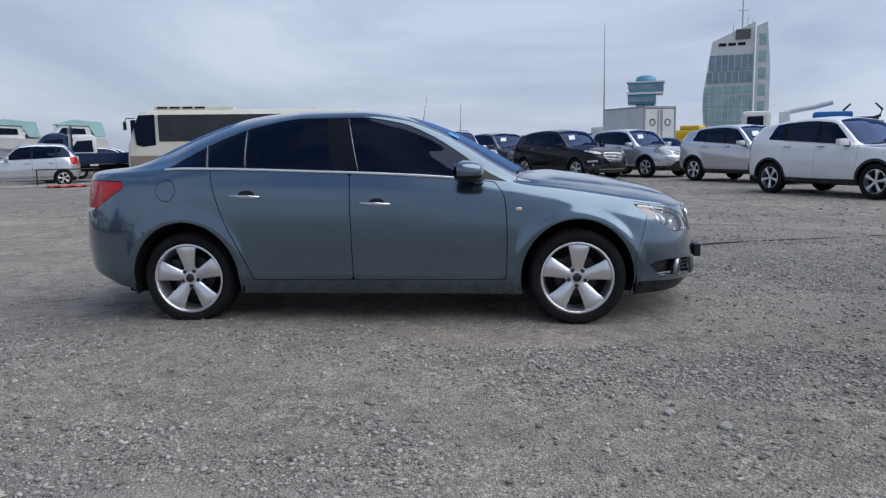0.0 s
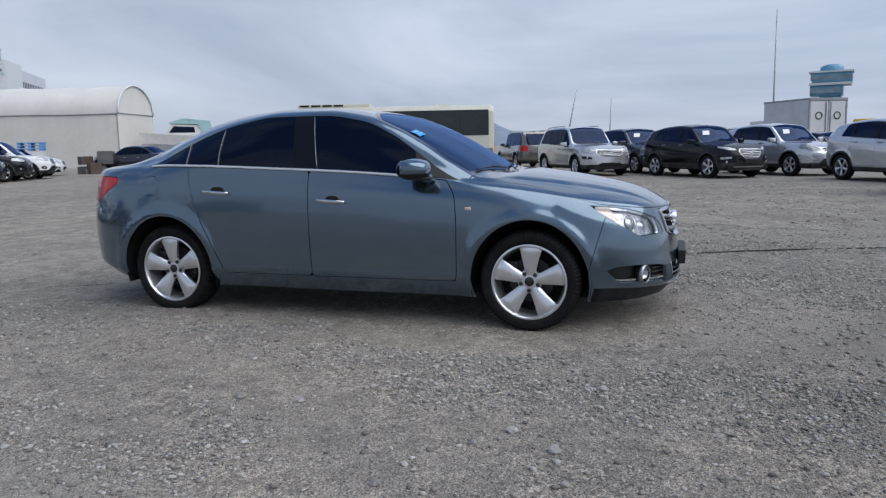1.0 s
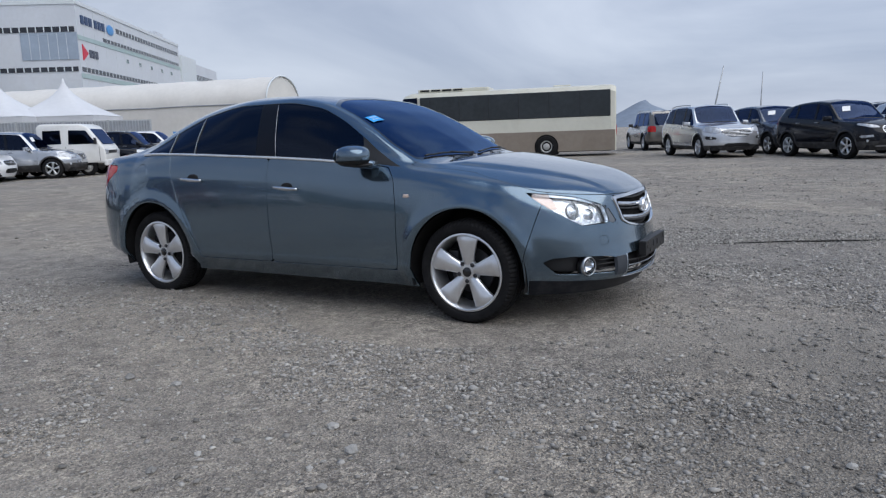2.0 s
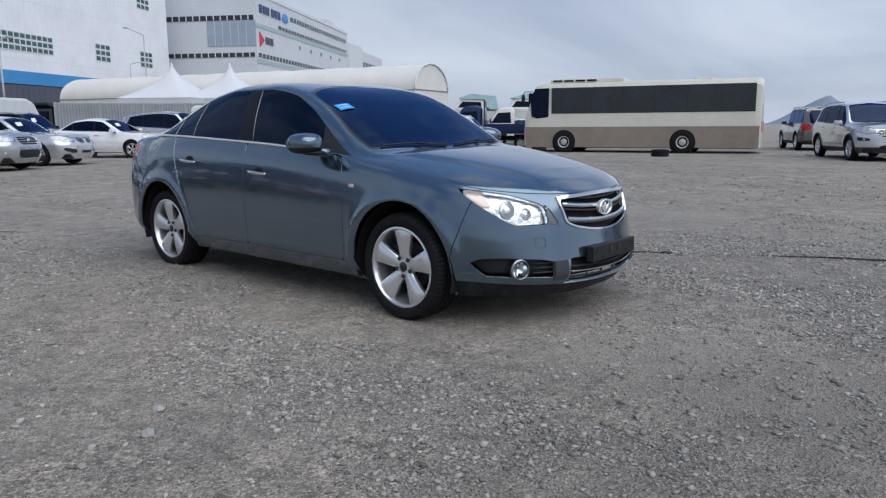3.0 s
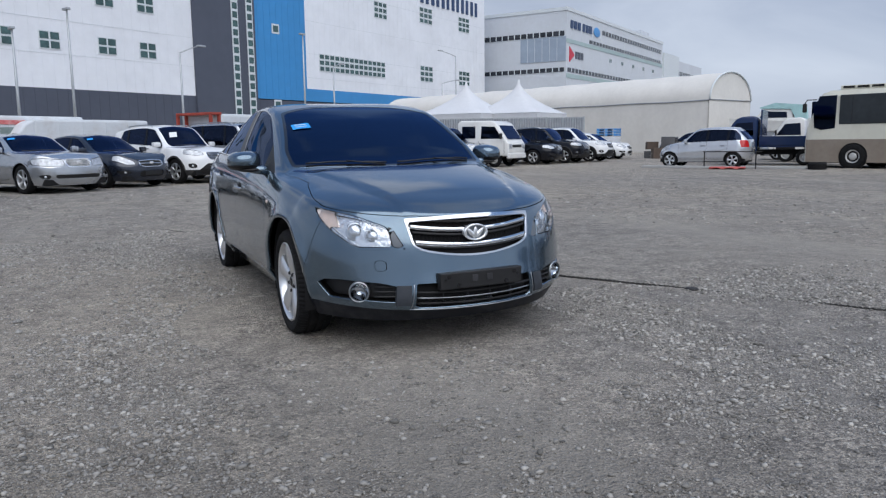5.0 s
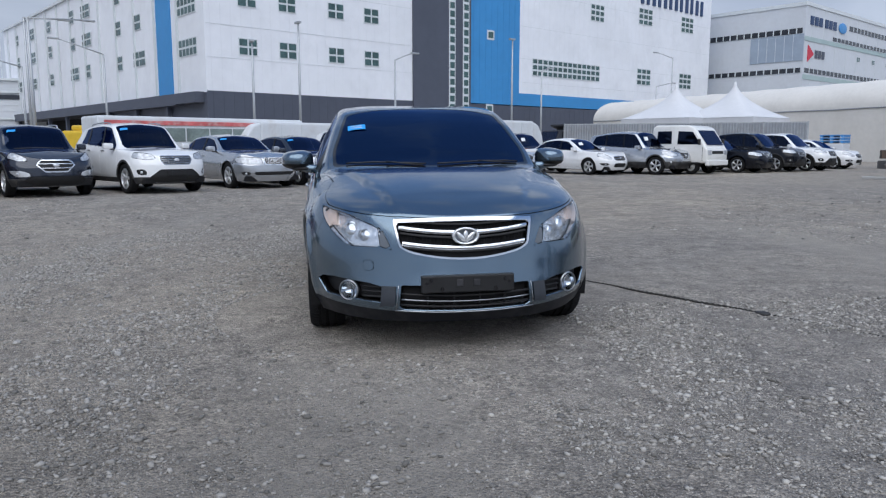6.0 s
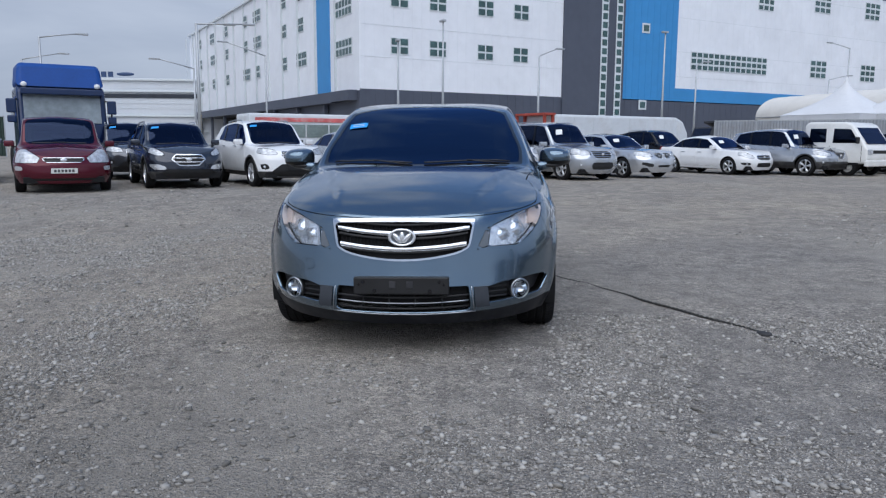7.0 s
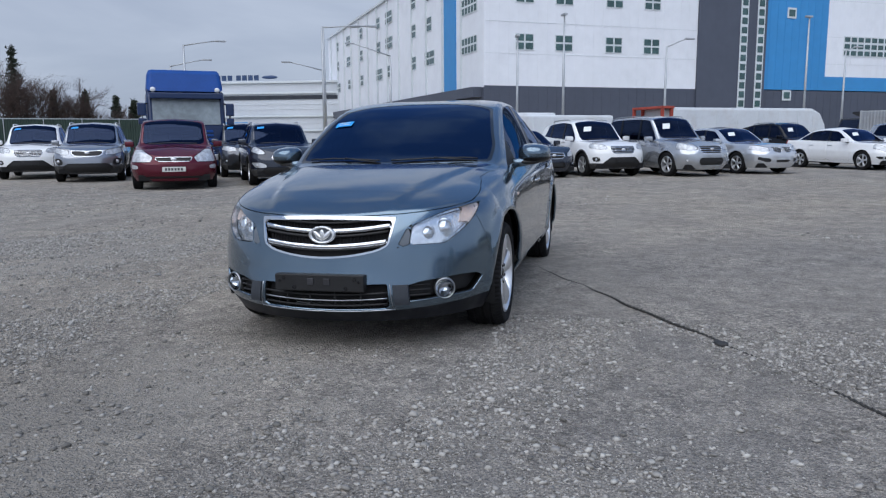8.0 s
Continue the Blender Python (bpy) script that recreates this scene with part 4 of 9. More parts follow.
        name = "body" if k == 0 else "wing" if mid[0] > 0.6 else "sill_panel" if mid[2] < 0.5 else "rear_quarter" if mid[0] < -0.8 else "window_frame"
        if np.abs(q.v[:, 1]).min() < 0.01:
            add(name, both(q), HERO, "slate-blue painted steel body" if k == 0 else "")
        elif len(q.faces) > 3:
            add(name, [q], HERO)
            add(name, [q.mirrored()], HERO)
    add("bonnet", both(bonnet), HERO)
    lid, around = bumper.panel(lambda x, y, z, p: np.where(x > 1.9, 0.028 - (np.abs(y - 0.52) ** 6 + np.abs(z - 0.505) ** 6) ** (1 / 6), -0.3), 0.0018)
    add("front_bumper", [bumper, around.mirrored()], HERO)
    add("tow_cover", [lid.mirrored()], HERO, "small square cover in the bumper")
    add("boot_lid", both(boot), HERO)
    add("under_lip", both(lip), CHIN, "chin under the bumper with its shade put into the colour")
    add("lining", both(shell.moved(-0.022)), SHADOW, "", 0)
    screen_ob = add("windscreen", both(screen.moved(-0.004)), GLASS, "dark tinted windscreen", 0.006)
    add("rear_window", both(backlight.moved(-0.004)), GLASS, "", 0.006)
    rim_edge, _ = screen.cut(lambda x, y, z, p: 0.022 - np.minimum(np.minimum(rail_y(x) - 0.022 - y, (x - 0.06 - 0.55 * y * y) * 0.6), (1.075 - 0.26 * y * y - x) * 0.6))
    add("screen_border", both(rim_edge.moved(-0.0025)), GLOSS_BLACK, "black printed border of the windscreen", 0)

    line = lambda x, z, x0, lean: x - (x0 + (z - 1.1) * lean)
    quarter, g = dlo.cut(lambda x, y, z, p: -line(x, z, -1.185, -0.29))
    post1, g = g.cut(lambda x, y, z, p: 0.012 - np.abs(line(x, z, -1.175, -0.29)))
    fixed, g = g.cut(lambda x, y, z, p: -line(x, z, -0.914, -0.11))
    post2, g = g.cut(lambda x, y, z, p: 0.009 - np.abs(line(x, z, -0.905, -0.11)))
    rear_glass, g = g.cut(lambda x, y, z, p: -line(x, z, -0.310, -0.16))
    post3, front_glass = g.cut(lambda x, y, z, p: -line(x, z, -0.132, -0.24))
    for side in (1, -1):
        pick = (lambda s: [s]) if side > 0 else (lambda s: [s.mirrored()])
        fd = add("front_door", pick(fdoor), HERO)
        rd = add("rear_door", pick(rdoor), HERO)
        add("side_window", pick(front_glass.moved(-0.005)), SIDE_GLASS, "", 0.004, fd)
        add("side_window", pick(rear_glass.moved(-0.005)), SIDE_GLASS, "", 0.004, rd)
        add("side_window", pick(fixed.moved(-0.005)), SIDE_GLASS, "", 0.004, rd)
        add("quarter_window", pick(quarter.moved(-0.005)), SIDE_GLASS, "", 0.004)
        add("door_pillar", pick(post3.moved(-0.012)), PILLAR_BLACK, "black gloss pillar between the doors", 0.004)
        add("pillar_film", pick(post3.moved(-0.003)), PILLAR_BLACK, "", 0.004)
        add("window_divider", pick(pieces(post2)[0].moved(-0.001)), BLACK, "", 0.004, rd)
        add("window_divider", pick(pieces(post1)[0].moved(-0.001)), BLACK, "", 0.004)
        add("mirror_fin", pick(fin.moved(-0.001)), BLACK, "black corner trim at the mirror", 0.004, fd)
        # bright lines down the pillars
        for x0, lean, z0, z1, who in ((-0.132, -0.24, 1.052, 1.408, fd), (-0.905, -0.11, 1.085, 1.338, rd), (-1.172, -0.29, 1.09, 1.245, rd)):
            bm = bmesh.new()
            pts = []
            for i in range(9):
                z = z0 + (z1 - z0) * i / 8
                x = x0 + (z - 1.1) * lean
                c = dlo.v[np.argmin((dlo.v[:, 0] - x) ** 2 + (dlo.v[:, 2] - z) ** 2)]
                pts.append((x, side * (c[1] + 0.003), z))
            ev = np.polyfit([q[2] for q in pts], [q[1] for q in pts], 2)
            pts = [(q[0], float(np.polyval(ev, q[2])), q[2]) for q in pts]
            part("pillar_strip", tube(bm, pts, 0.0016, 6), SATIN, who, "thin bright strip", True)
        # chrome along the foot of the windows
        strip = [(x, side * (float(pchip(*zip(*R_BELT["y"]), [x])[0]) + 0.004), float(pchip(*zip(*R_BELT["z"]), [x])[0]) + 0.006) for x in np.linspace(-1.485, 0.61, 60)]
        bm = bmesh.new()
        ring = [(0.000, -0.010), (0.005, -0.007), (0.005, 0.005), (-0.003, 0.009)]
        rws = [[bm.verts.new((p[0], p[1] + side * a, p[2] + b)) for a, b in ring] for p in strip]
        for a, b in zip(rws, rws[1:]):
            for k in range(4):
                bm.faces.new((a[k], a[(k + 1) % 4], b[(k + 1) % 4], b[k]))
        bmesh.ops.recalc_face_normals(bm, faces=bm.faces)
        part("belt_strip", bm, BRIGHT_TRIM, car, "chrome strip below the side windows", True)
        add("filler_flap" if side < 0 else "side_blank", pick(flap), HERO)
        # head lamp: clear cover over a bowl, two reflectors and an amber corner
        lm = add("head_lamp", pick(lamp.moved(-0.042)), REFLECTOR, "clear head lamp with chrome reflectors", 0)
        add("lamp_trim", pick(lamp_trim.moved(-0.004)), LAMP_TRIM, "dark grey inner end of the lamp", 0.01, lm)
        clear = add("lamp_cover", pick(lamp.moved(-0.001)), LENS, "clear plastic cover", 0.03, lm)
        clear.visible_shadow = False
        for yy, zz, rr in ((0.610, 0.686, 0.046), (0.530, 0.660, 0.040)):
            xx = front_x(yy, zz)
            nrm = Vector((0.86, 0.42, 0.25)).normalized()
            bm = bmesh.new()
            lathe(bm, [(0.001, 0.004), (rr * 0.5, 0.001), (rr * 0.85, -0.006), (rr, -0.012), (rr + 0.006, -0.010), (rr + 0.008, -0.024)], "z", 28)
            rot = nrm.to_track_quat("Z", "Y").to_matrix().to_4x4()
            bmesh.ops.transform(bm, matrix=Matrix.Translation((xx - 0.045, yy, zz)) @ rot, verts=bm.verts)
            if side < 0:
                bmesh.ops.scale(bm, vec=(1, -1, 1), verts=bm.verts)
                bmesh.ops.reverse_faces(bm, faces=bm.faces)
            part("lamp_lens", bm, LAMP_LENS, lm, "", True)
            bm = ball(bmesh.new(), (xx - 0.075, side * yy, zz), 0.012, 0.012, 0.012)
            part("bulb", bm, WHITE_PLASTIC, lm, "", True)
        corner, _ = lamp.cut(lambda x, y, z, p: np.minimum(y - 0.700, z - 0.715))
        if corner:
            add("indicator_lens", pick(corner.moved(-0.030)), PALE_AMBER, "pale amber indicator", 0.012, lm)
        add("tail_lamp", pick(tail), RED_LENS, "red tail lamp wrapped round the corner")
        white, _ = tail.cut(lambda x, y, z, p: np.minimum(0.82 - z, -1.90 - x))
        if white:
            add("reversing_lens", pick(white.moved(0.002)), WHITE_PLASTIC, "white reversing lens", 0)
        # fog lamp in its dark pocket
        pk = add("fog_lamp_pocket", pick(pocket.moved(-0.05)), BLACK, "black plastic pocket of the fog lamp", 0)
        fx = front_x(0.622, 0.362)
        bm = bmesh.new()
        lathe(bm, [(0.002, 0.02), (0.035, 0.024), (0.052, 0.012), (0.052, -0.03)], "x", 32)
        bmesh.ops.transform(bm, matrix=pose(fx - 0.016, side * 0.622, 0.362, 0, 0, side * 24), verts=bm.verts)
        part("fog_lamp", bm, LENS, pk, "round clear fog lamp", True)
        bm = bmesh.new()
        lathe(bm, [(0.050, 0.016), (0.054, 0.020), (0.058, 0.010), (0.057, -0.03), (0.050, -0.03)], "x", 32)
        bmesh.ops.transform(bm, matrix=pose(fx - 0.016, side * 0.622, 0.362, 0, 0, side * 24), verts=bm.verts)
        part("fog_lamp_ring", bm, DULL_CHROME, pk, "chrome ring of the fog lamp", True)
        bm = bmesh.new()
        lathe(bm, [(0.004, -0.02), (0.03, -0.012), (0.049, 0.008)], "x", 28)
        bmesh.ops.transform(bm, matrix=pose(fx - 0.016, side * 0.622, 0.362, 0, 0, side * 24), verts=bm.verts)
        part("fog_reflector", bm, CHROME, pk, "", True)
        for zz in (0.335, 0.362, 0.388):
            pts = [(front_x(yy, zz) - 0.025, side * yy, zz) for yy in np.linspace(0.43, 0.555, 6)]
            part("pocket_fin", tube(bmesh.new(), pts, 0.006, 6), BLACK, pk, "", True)
        # side marker, door handles, mirror
        bm = box(bmesh.new(), 0.936, 0.976, 0, 0.010, 0.784, 0.804, 0.004)
        bmesh.ops.translate(bm, vec=(0, 0.868, 0), verts=bm.verts)
        if side < 0:
            bmesh.ops.scale(bm, vec=(1, -1, 1), verts=bm.verts)
            bmesh.ops.reverse_faces(bm, faces=bm.faces)
        part("side_marker", bm, PALE_AMBER, car, "small amber side marker lamp", True)
        for door, hx, hz in ((rd, -0.896, 0.899), (fd, -0.003, 0.841)):
            hy = 0.876
            # no scoop is cut: a black blob paints its shade
            bm = ball(bmesh.new(), (hx + 0.01, side * (hy - 0.012), hz + 0.008), 0.062, 0.016, 0.030, 20, 10)
            part("recess_shade", bm, SHADOW, door, "black blob for the shade of the handle recess", True)
            pts = [(hx - 0.108 + 0.216 * i / 12, side * (hy + 0.004 + 0.024 * math.sin(math.pi * (0.08 + 0.84 * i / 12))), hz - 0.012 * i / 12 + 0.004) for i in range(13)]
            bm = bmesh.new()
            rws = []
            for i, p in enumerate(pts):
                s = 0.35 + 0.65 * math.sin(math.pi * (0.06 + 0.88 * i / 12)) ** 0.5
                rws.append([bm.verts.new((p[0], p[1] + side * a * s, p[2] + b * s)) for a, b in ((0.007, 0.0), (0.005, 0.011), (-0.004, 0.013), (-0.006, 0.0), (-0.004, -0.013), (0.005, -0.011))])
            for a, b in zip(rws, rws[1:]):
                for k in range(6):
                    bm.faces.new((a[k], a[(k + 1) % 6], b[(k + 1) % 6], b[k]))
            bm.faces.new(rws[0])
            bm.faces.new(rws[-1])
            bmesh.ops.recalc_face_normals(bm, faces=bm.faces)
            part("handle", bm, CHROME, door, "chrome door handle", True)
        mir = bmesh.new()
        ball(mir, (0, 0, 0), 1.0, 1.0, 1.0, 32, 20)
        for v in mir.verts:
            u = [math.copysign(abs(c) ** 0.62, c) for c in v.co]
            if u[0] < 0:
                u[0] *= 0.55
            taper = 1.0 - 0.30 * max(0.0, u[0])
            v.co = (0.115 * u[0], 0.112 * u[1] * taper, (0.072 if u[2] > 0 else 0.066) * u[2] * (1.0 - 0.16 * max(0.0, u[1])) * (1.0 - 0.18 * max(0.0, u[0])))
        low = mir.copy()
        for v in low.verts:
            v.co = Vector((v.co.x * 1.012, v.co.y * 1.012, min(v.co.z * 1.02, -0.026)))
        for b in (mir, low):
            bmesh.ops.transform(b, matrix=pose(0.612, 0.940, 1.048, 0, 0, 6), verts=b.verts)
        arm = tube(bmesh.new(), [(0.70, 0.80, 0.985), (0.685, 0.86, 0.99), (0.65, 0.92, 1.0), (0.62, 0.97, 1.012)], 0.034, 10, 0.022)
        glass = bmesh.new()
        lathe(glass, [(0.001, 0.0), (0.9, 0.0), (1.0, 0.04)], "x", 28)
        bmesh.ops.transform(glass, matrix=pose(0.549, 0.945, 1.050, 0, 0, 6) @ Matrix.Diagonal((-0.05, 0.090, 0.054, 1)), verts=glass.verts)
        foot = ball(bmesh.new(), (0.65, 0.90, 0.992), 0.075, 0.09, 0.018, 16, 8)
        for b in (mir, low, arm, glass, foot):
            if side < 0:
                bmesh.ops.scale(b, vec=(1, -1, 1), verts=b.verts)
                bmesh.ops.reverse_faces(b, faces=b.faces)
        part("door_mirror", mir, HERO, fd, "grey-painted door mirror on a black foot", True)
        part("mirror_base", low, BLACK, fd, "black lower half of the mirror", True)
        part("mirror_arm", arm, HERO, fd, "", True)
        part("mirror_foot", foot, BLACK, fd, "", True)
        part("mirror_glass", glass, CHROME, fd, "mirror glass", True)
        # bright trim beside the lower intake
        pts = [(front_x(0.365 + (0.40 - z) * 0.12, z) + 0.002, side * (0.365 + (0.40 - z) * 0.12), z) for z in np.linspace(0.272, 0.402, 8)]
        part("intake_trim", tube(bmesh.new(), pts, 0.0028, 6), SATIN, car, "silver upright trim", True)
        # wheel arch liner
        for wx in (-1.3425, 1.3425):
            bm = bmesh.new()
            lathe(bm, [(0.392, 0.50), (0.392, 0.845)], "y", 28, -0.28, math.pi + 0.28, (wx, 0, 0.325))
            lathe(bm, [(0.02, 0.50), (0.392, 0.50)], "y", 28, -0.28, math.pi + 0.28, (wx, 0, 0.325))
            if side < 0:
                bmesh.ops.scale(bm, vec=(1, -1, 1), verts=bm.verts)
            part("arch_liner", bm, SHADOW, car)

    # grille: dark mesh, chrome ring, bars and a plain badge
    add("grille_surround", both(surround.moved(0.010)), CHROME, "chrome ring of the grille", 0.03)
    gr = add("grille", both(grille.moved(-0.035)), SHADOW, "black grille with chrome bars", 0)
    for zz, mat, rr in ((0.694, CHROME, 0.0125), (0.614, CHROME, 0.0125), (0.725, BLACK, 0.006), (0.655, BLACK, 0.006), (0.585, BLACK, 0.006)):
        half = 0.366 - (0.757 - zz) * 0.20
        pts = [(front_x(y, zz + 0.0) - 0.002 - (0.008 if mat is BLACK else 0), y, zz + 0.22 * y * y - 0.014 + (0.012 if mat is BLACK else 0)) for y in np.linspace(-half, half, 31)]
        bm = bmesh.new()
        rws = [[bm.verts.new((p[0] + a, p[1], p[2] + b)) for a, b in ((0.006, -rr * 0.5), (0.004, rr), (-0.02, rr * 0.9), (-0.02, -rr), (0.002, -rr))] for p in pts]
        for a, b in zip(rws, rws[1:]):
            for k in range(5):
                bm.faces.new((a[k], a[(k + 1) % 5], b[(k + 1) % 5], b[k]))
        bmesh.ops.recalc_face_normals(bm, faces=bm.faces)
        part("grille_bar", bm, mat, gr, "chrome bar" if mat is CHROME else "black bar", True)
    for i in range(34):
        y = -0.325 + 0.65 * i / 33
        pts = [(front_x(y, z) - 0.025, y, z) for z in (0.575, 0.62, 0.68, 0.735)]
        part("grille_slat", tube(bmesh.new(), pts, 0.0026, 4), SHADOW, gr)
    bx = front_x(0.0, 0.66)
    badge = bmesh.new()
    lathe(badge, [(0.76, 0.0), (0.80, 0.008), (0.97, 0.010), (1.0, 0.0), (0.98, -0.02)], "x", 40)
    bmesh.ops.transform(badge, matrix=Matrix.Translation((bx + 0.012, 0, 0.664)) @ Matrix.Diagonal((1, 0.074, 0.047, 1)), verts=badge.verts)
    bg = part("badge", badge, BRIGHT_TRIM, gr, "plain chrome oval badge", True)
    plate = bmesh.new()
    lathe(plate, [(0.001, 0.0), (0.9, 0.0)], "x", 32)
    bmesh.ops.transform(plate, matrix=Matrix.Translation((bx + 0.008, 0, 0.664)) @ Matrix.Diagonal((1, 0.074, 0.047, 1)), verts=plate.verts)
    part("badge_ground", plate, LAMP_TRIM, bg, "", True)
    for ang, ln, wd in ((0, 0.030, 0.014), (44, 0.036, 0.013), (-44, 0.036, 0.013)):
        b = ball(bmesh.new(), (0, 0, 0), 0.006, wd, ln, 12, 8)
        bmesh.ops.transform(b, matrix=Matrix.Translation((bx + 0.012, 0, 0.634)) @ pose(0, 0, 0, ang, 0, 0) @ Matrix.Translation((0, 0, ln)), verts=b.verts)
        part("badge_petal", b, BRIGHT_TRIM, bg, "", True)

    # lower intake, number plate holder without a plate
    it = add("lower_intake", both(intake.moved(-0.05)), SHADOW, "black lower air intake", 0)
    for zz, mat in ((0.292, BLACK), (0.322, SATIN), (0.352, BLACK)):
        pts = [(front_x(y, zz) - 0.012, y, zz + 0.08 * y * y - 0.004) for y in np.linspace(-0.35, 0.35, 25)]
        part("intake_bar", tube(bmesh.new(), pts, 0.006 if mat is BLACK else 0.004, 6), mat, it, "", True)
    for y in (-0.21, -0.07, 0.07, 0.21):
        part("intake_post", tube(bmesh.new(), [(front_x(y, z) - 0.02, y, z) for z in (0.275, 0.33, 0.39)], 0.006, 5), BLACK, it)
    pts = [(front_x(y, 0.262) + 0.003, y, 0.256 + 0.05 * y * y) for y in np.linspace(-0.385, 0.385, 25)]
    part("intake_lip", tube(bmesh.new(), pts, 0.0042, 6), SATIN, car, "silver line under the intake", True)
    for side in (1, -1):
        bm = bmesh.new()
        net = [[bm.verts.new((front_x(y, z) + 0.004, side * (y + (0.40 - z) * 0.10), z)) for y in np.linspace(0.378, 0.452, 5)] for z in np.linspace(0.288, 0.398, 6)]
        for a, b in zip(net, net[1:]):
            for k in range(4):
                bm.faces.new((a[k], a[k + 1], b[k + 1], b[k]) if side > 0 else (a[k], b[k], b[k + 1], a[k + 1]))
        q = bmesh.ops.extrude_face_region(bm, geom=bm.faces[:])
        bmesh.ops.translate(bm, vec=(-0.02, 0, 0), verts=[v for v in q["geom"] if isinstance(v, bmesh.types.BMVert)])
        bmesh.ops.recalc_face_normals(bm, faces=bm.faces)
        part("bumper_panel", bm, PANEL_GREY, car, "matt dark grey panel beside the intake", True).data.set_sharp_from_angle(angle=radians(40))
    holder = box(bmesh.new(), 2.245, 2.292, -0.250, 0.250, 0.372, 0.462, 0.006)
    ph = part("plate_holder", holder, BLACK, car, "black empty number plate holder")
    for y, z, r in ((-0.20, 0.44, 0.010), (0.20, 0.44, 0.010), (-0.14, 0.392, 0.011), (0.15, 0.390, 0.011), (-0.222, 0.425, 0.007), (0.222, 0.425, 0.007)):
        b = bmesh.new()
        lathe(b, [(0.0005, 0.003), (r, 0.003), (r, -0.002)], "x", 12, centre=(2.292, y, z))
        part("screw_hole", b, GLOSS_BLACK, ph)
    for y in (-0.045, 0.045):
        part("holder_clip", boxed(2.290, 2.297, y - 0.018, y + 0.018, 0.405, 0.442, 0.003), DARK_ALLOY, ph, "grey plastic clip")

    # underside, inside
    part("underbody", boxed(-1.85, 1.75, -0.70, 0.70, 0.205, 0.26, 0.02), SHADOW, car)
    part("firewall", boxed(-1.9, 1.75, -0.48, 0.48, 0.26, 0.88, 0.05), SHADOW, car)
    part("dashboard", boxed(0.55, 1.0, -0.66, 0.66, 0.80, 0.955, 0.05), BLACK, car)
    for y in (-0.37, 0.37):
        seat = part("front_seat", boxed(-0.42, -0.25, y - 0.24, y + 0.24, 0.55, 1.10, 0.06), SEAT_FABRIC, car, "dark fabric seat")
        part("headrest", boxed(-0.42, -0.32, y - 0.13, y + 0.13, 1.12, 1.29, 0.04), SEAT_FABRIC, seat)
    st = bmesh.new()
    tube(st, [(0.34 + 0.07 * math.sin(a), -0.37 * -1 + 0.18 * math.cos(a), 0.93 + 0.17 * math.sin(a)) for a in np.linspace(0, 2 * math.pi, 25)], 0.014, 6)
    part("steering_wheel", st, BLACK, car, "", True)

    # sticker behind the windscreen, wipers, washers, aerial
    def on_screen(x, y, lift=0.004):
        c = np.argsort((screen.v[:, 0] - x) ** 2 + (screen.v[:, 1] - abs(y)) ** 2)[:4]
        w = 1 / ((screen.v[c, 0] - x) ** 2 + (screen.v[c, 1] - abs(y)) ** 2 + 1e-6)
        return Vector((x, y, float((screen.v[c, 2] * w).sum() / w.sum()) + lift))
    bm = bmesh.new()
    grid = [[bm.verts.new(on_screen(0.475 + 0.070 * i / 3, -0.572 + 0.130 * j / 4, 0.003)) for j in range(5)] for i in range(4)]
    for i in range(3):
        for j in range(4):
            bm.faces.new((grid[i][j], grid[i + 1][j], grid[i + 1][j + 1], grid[i][j + 1]))
    part("windscreen_sticker", bm, STICKER, screen_ob, "bright blue paper sticker inside the windscreen")
    bm = bmesh.new()
    for x in (0.495, 0.522):
        tube(bm, [on_screen(x, -0.55 + 0.028 * k, 0.005) for k in range(4)], 0.0025, 4)
    part("sticker_print", bm, WHITE_PLASTIC, screen_ob, "white bars of print")
    for y0, y1 in ((-0.60, -0.06), (0.02, 0.60)):
        pts = [on_screen(1.035 - 0.235 * (y0 + (y1 - y0) * i / 12) ** 2 - 0.02 * math.sin(math.pi * i / 12), y0 + (y1 - y0) * i / 12, 0.008) for i in range(13)]
        wp = part("wiper", tube(bmesh.new(), pts, 0.006, 6), BLACK, car, "black wiper blade", True)
        mid = pts[6]
        part("wiper_arm", tube(bmesh.new(), [mid + Vector((0, 0, 0.006)), (mid.x + 0.03, y1 * 0.6 + y0 * 0.4, mid.z + 0.0), (1.06 - 0.2 * y1 * y1, y1 - 0.02, pts[-1].z - 0.012)], 0.005, 6), BLACK, wp, "", True)
    for y in (-0.235, 0.235):
        part("washer_jet", ball(bmesh.new(), (1.26, y, 0.990), 0.012, 0.010, 0.010, 10, 6), BLACK, car, "", True)
    part("cowl", boxed(0.93, 1.09, -0.62, 0.62, 0.90, 0.962, 0.01), BLACK, car, "black plastic scuttle under the wipers")
    # wheels
    ms = hero_wheel_meshes()
    for wx, steer, spin in ((1.3425, 0.0, 3.0), (-1.3425, 0.0, -4.0)):
        for right in (True, False):
            w = add_wheel(car, ms, wx, (-1 if right else 1) * (0.75 if wx > 0 else 0.735), 0.325, right, steer, spin)
    return car


hero_car()

# ---- the other parked cars ----
WHITE_PAINT = material("white_car_paint", (0.76, 0.77, 0.78), rough=0.3, coat=1.0, noise_scale=1.5, vary=0.04, dirt=(0.35, 0.33, 0.3), dirt_scale=2.5, dirt_amount=0.12)
SILVER_PAINT = paint("silver_car_paint", (0.46, 0.48, 0.51), 0.7)
LIGHT_SILVER = paint("light_silver_car_paint", (0.58, 0.6, 0.63), 0.6)
GREY_PAINT = paint("mid_grey_car_paint", (0.10, 0.108, 0.125), 0.6)
NAVY_PAINT = paint("dark_blue_grey_car_paint", (0.020, 0.026, 0.042), 0.4)
MID_SILVER = paint("mid_silver_car_paint", (0.30, 0.32, 0.36), 0.7)
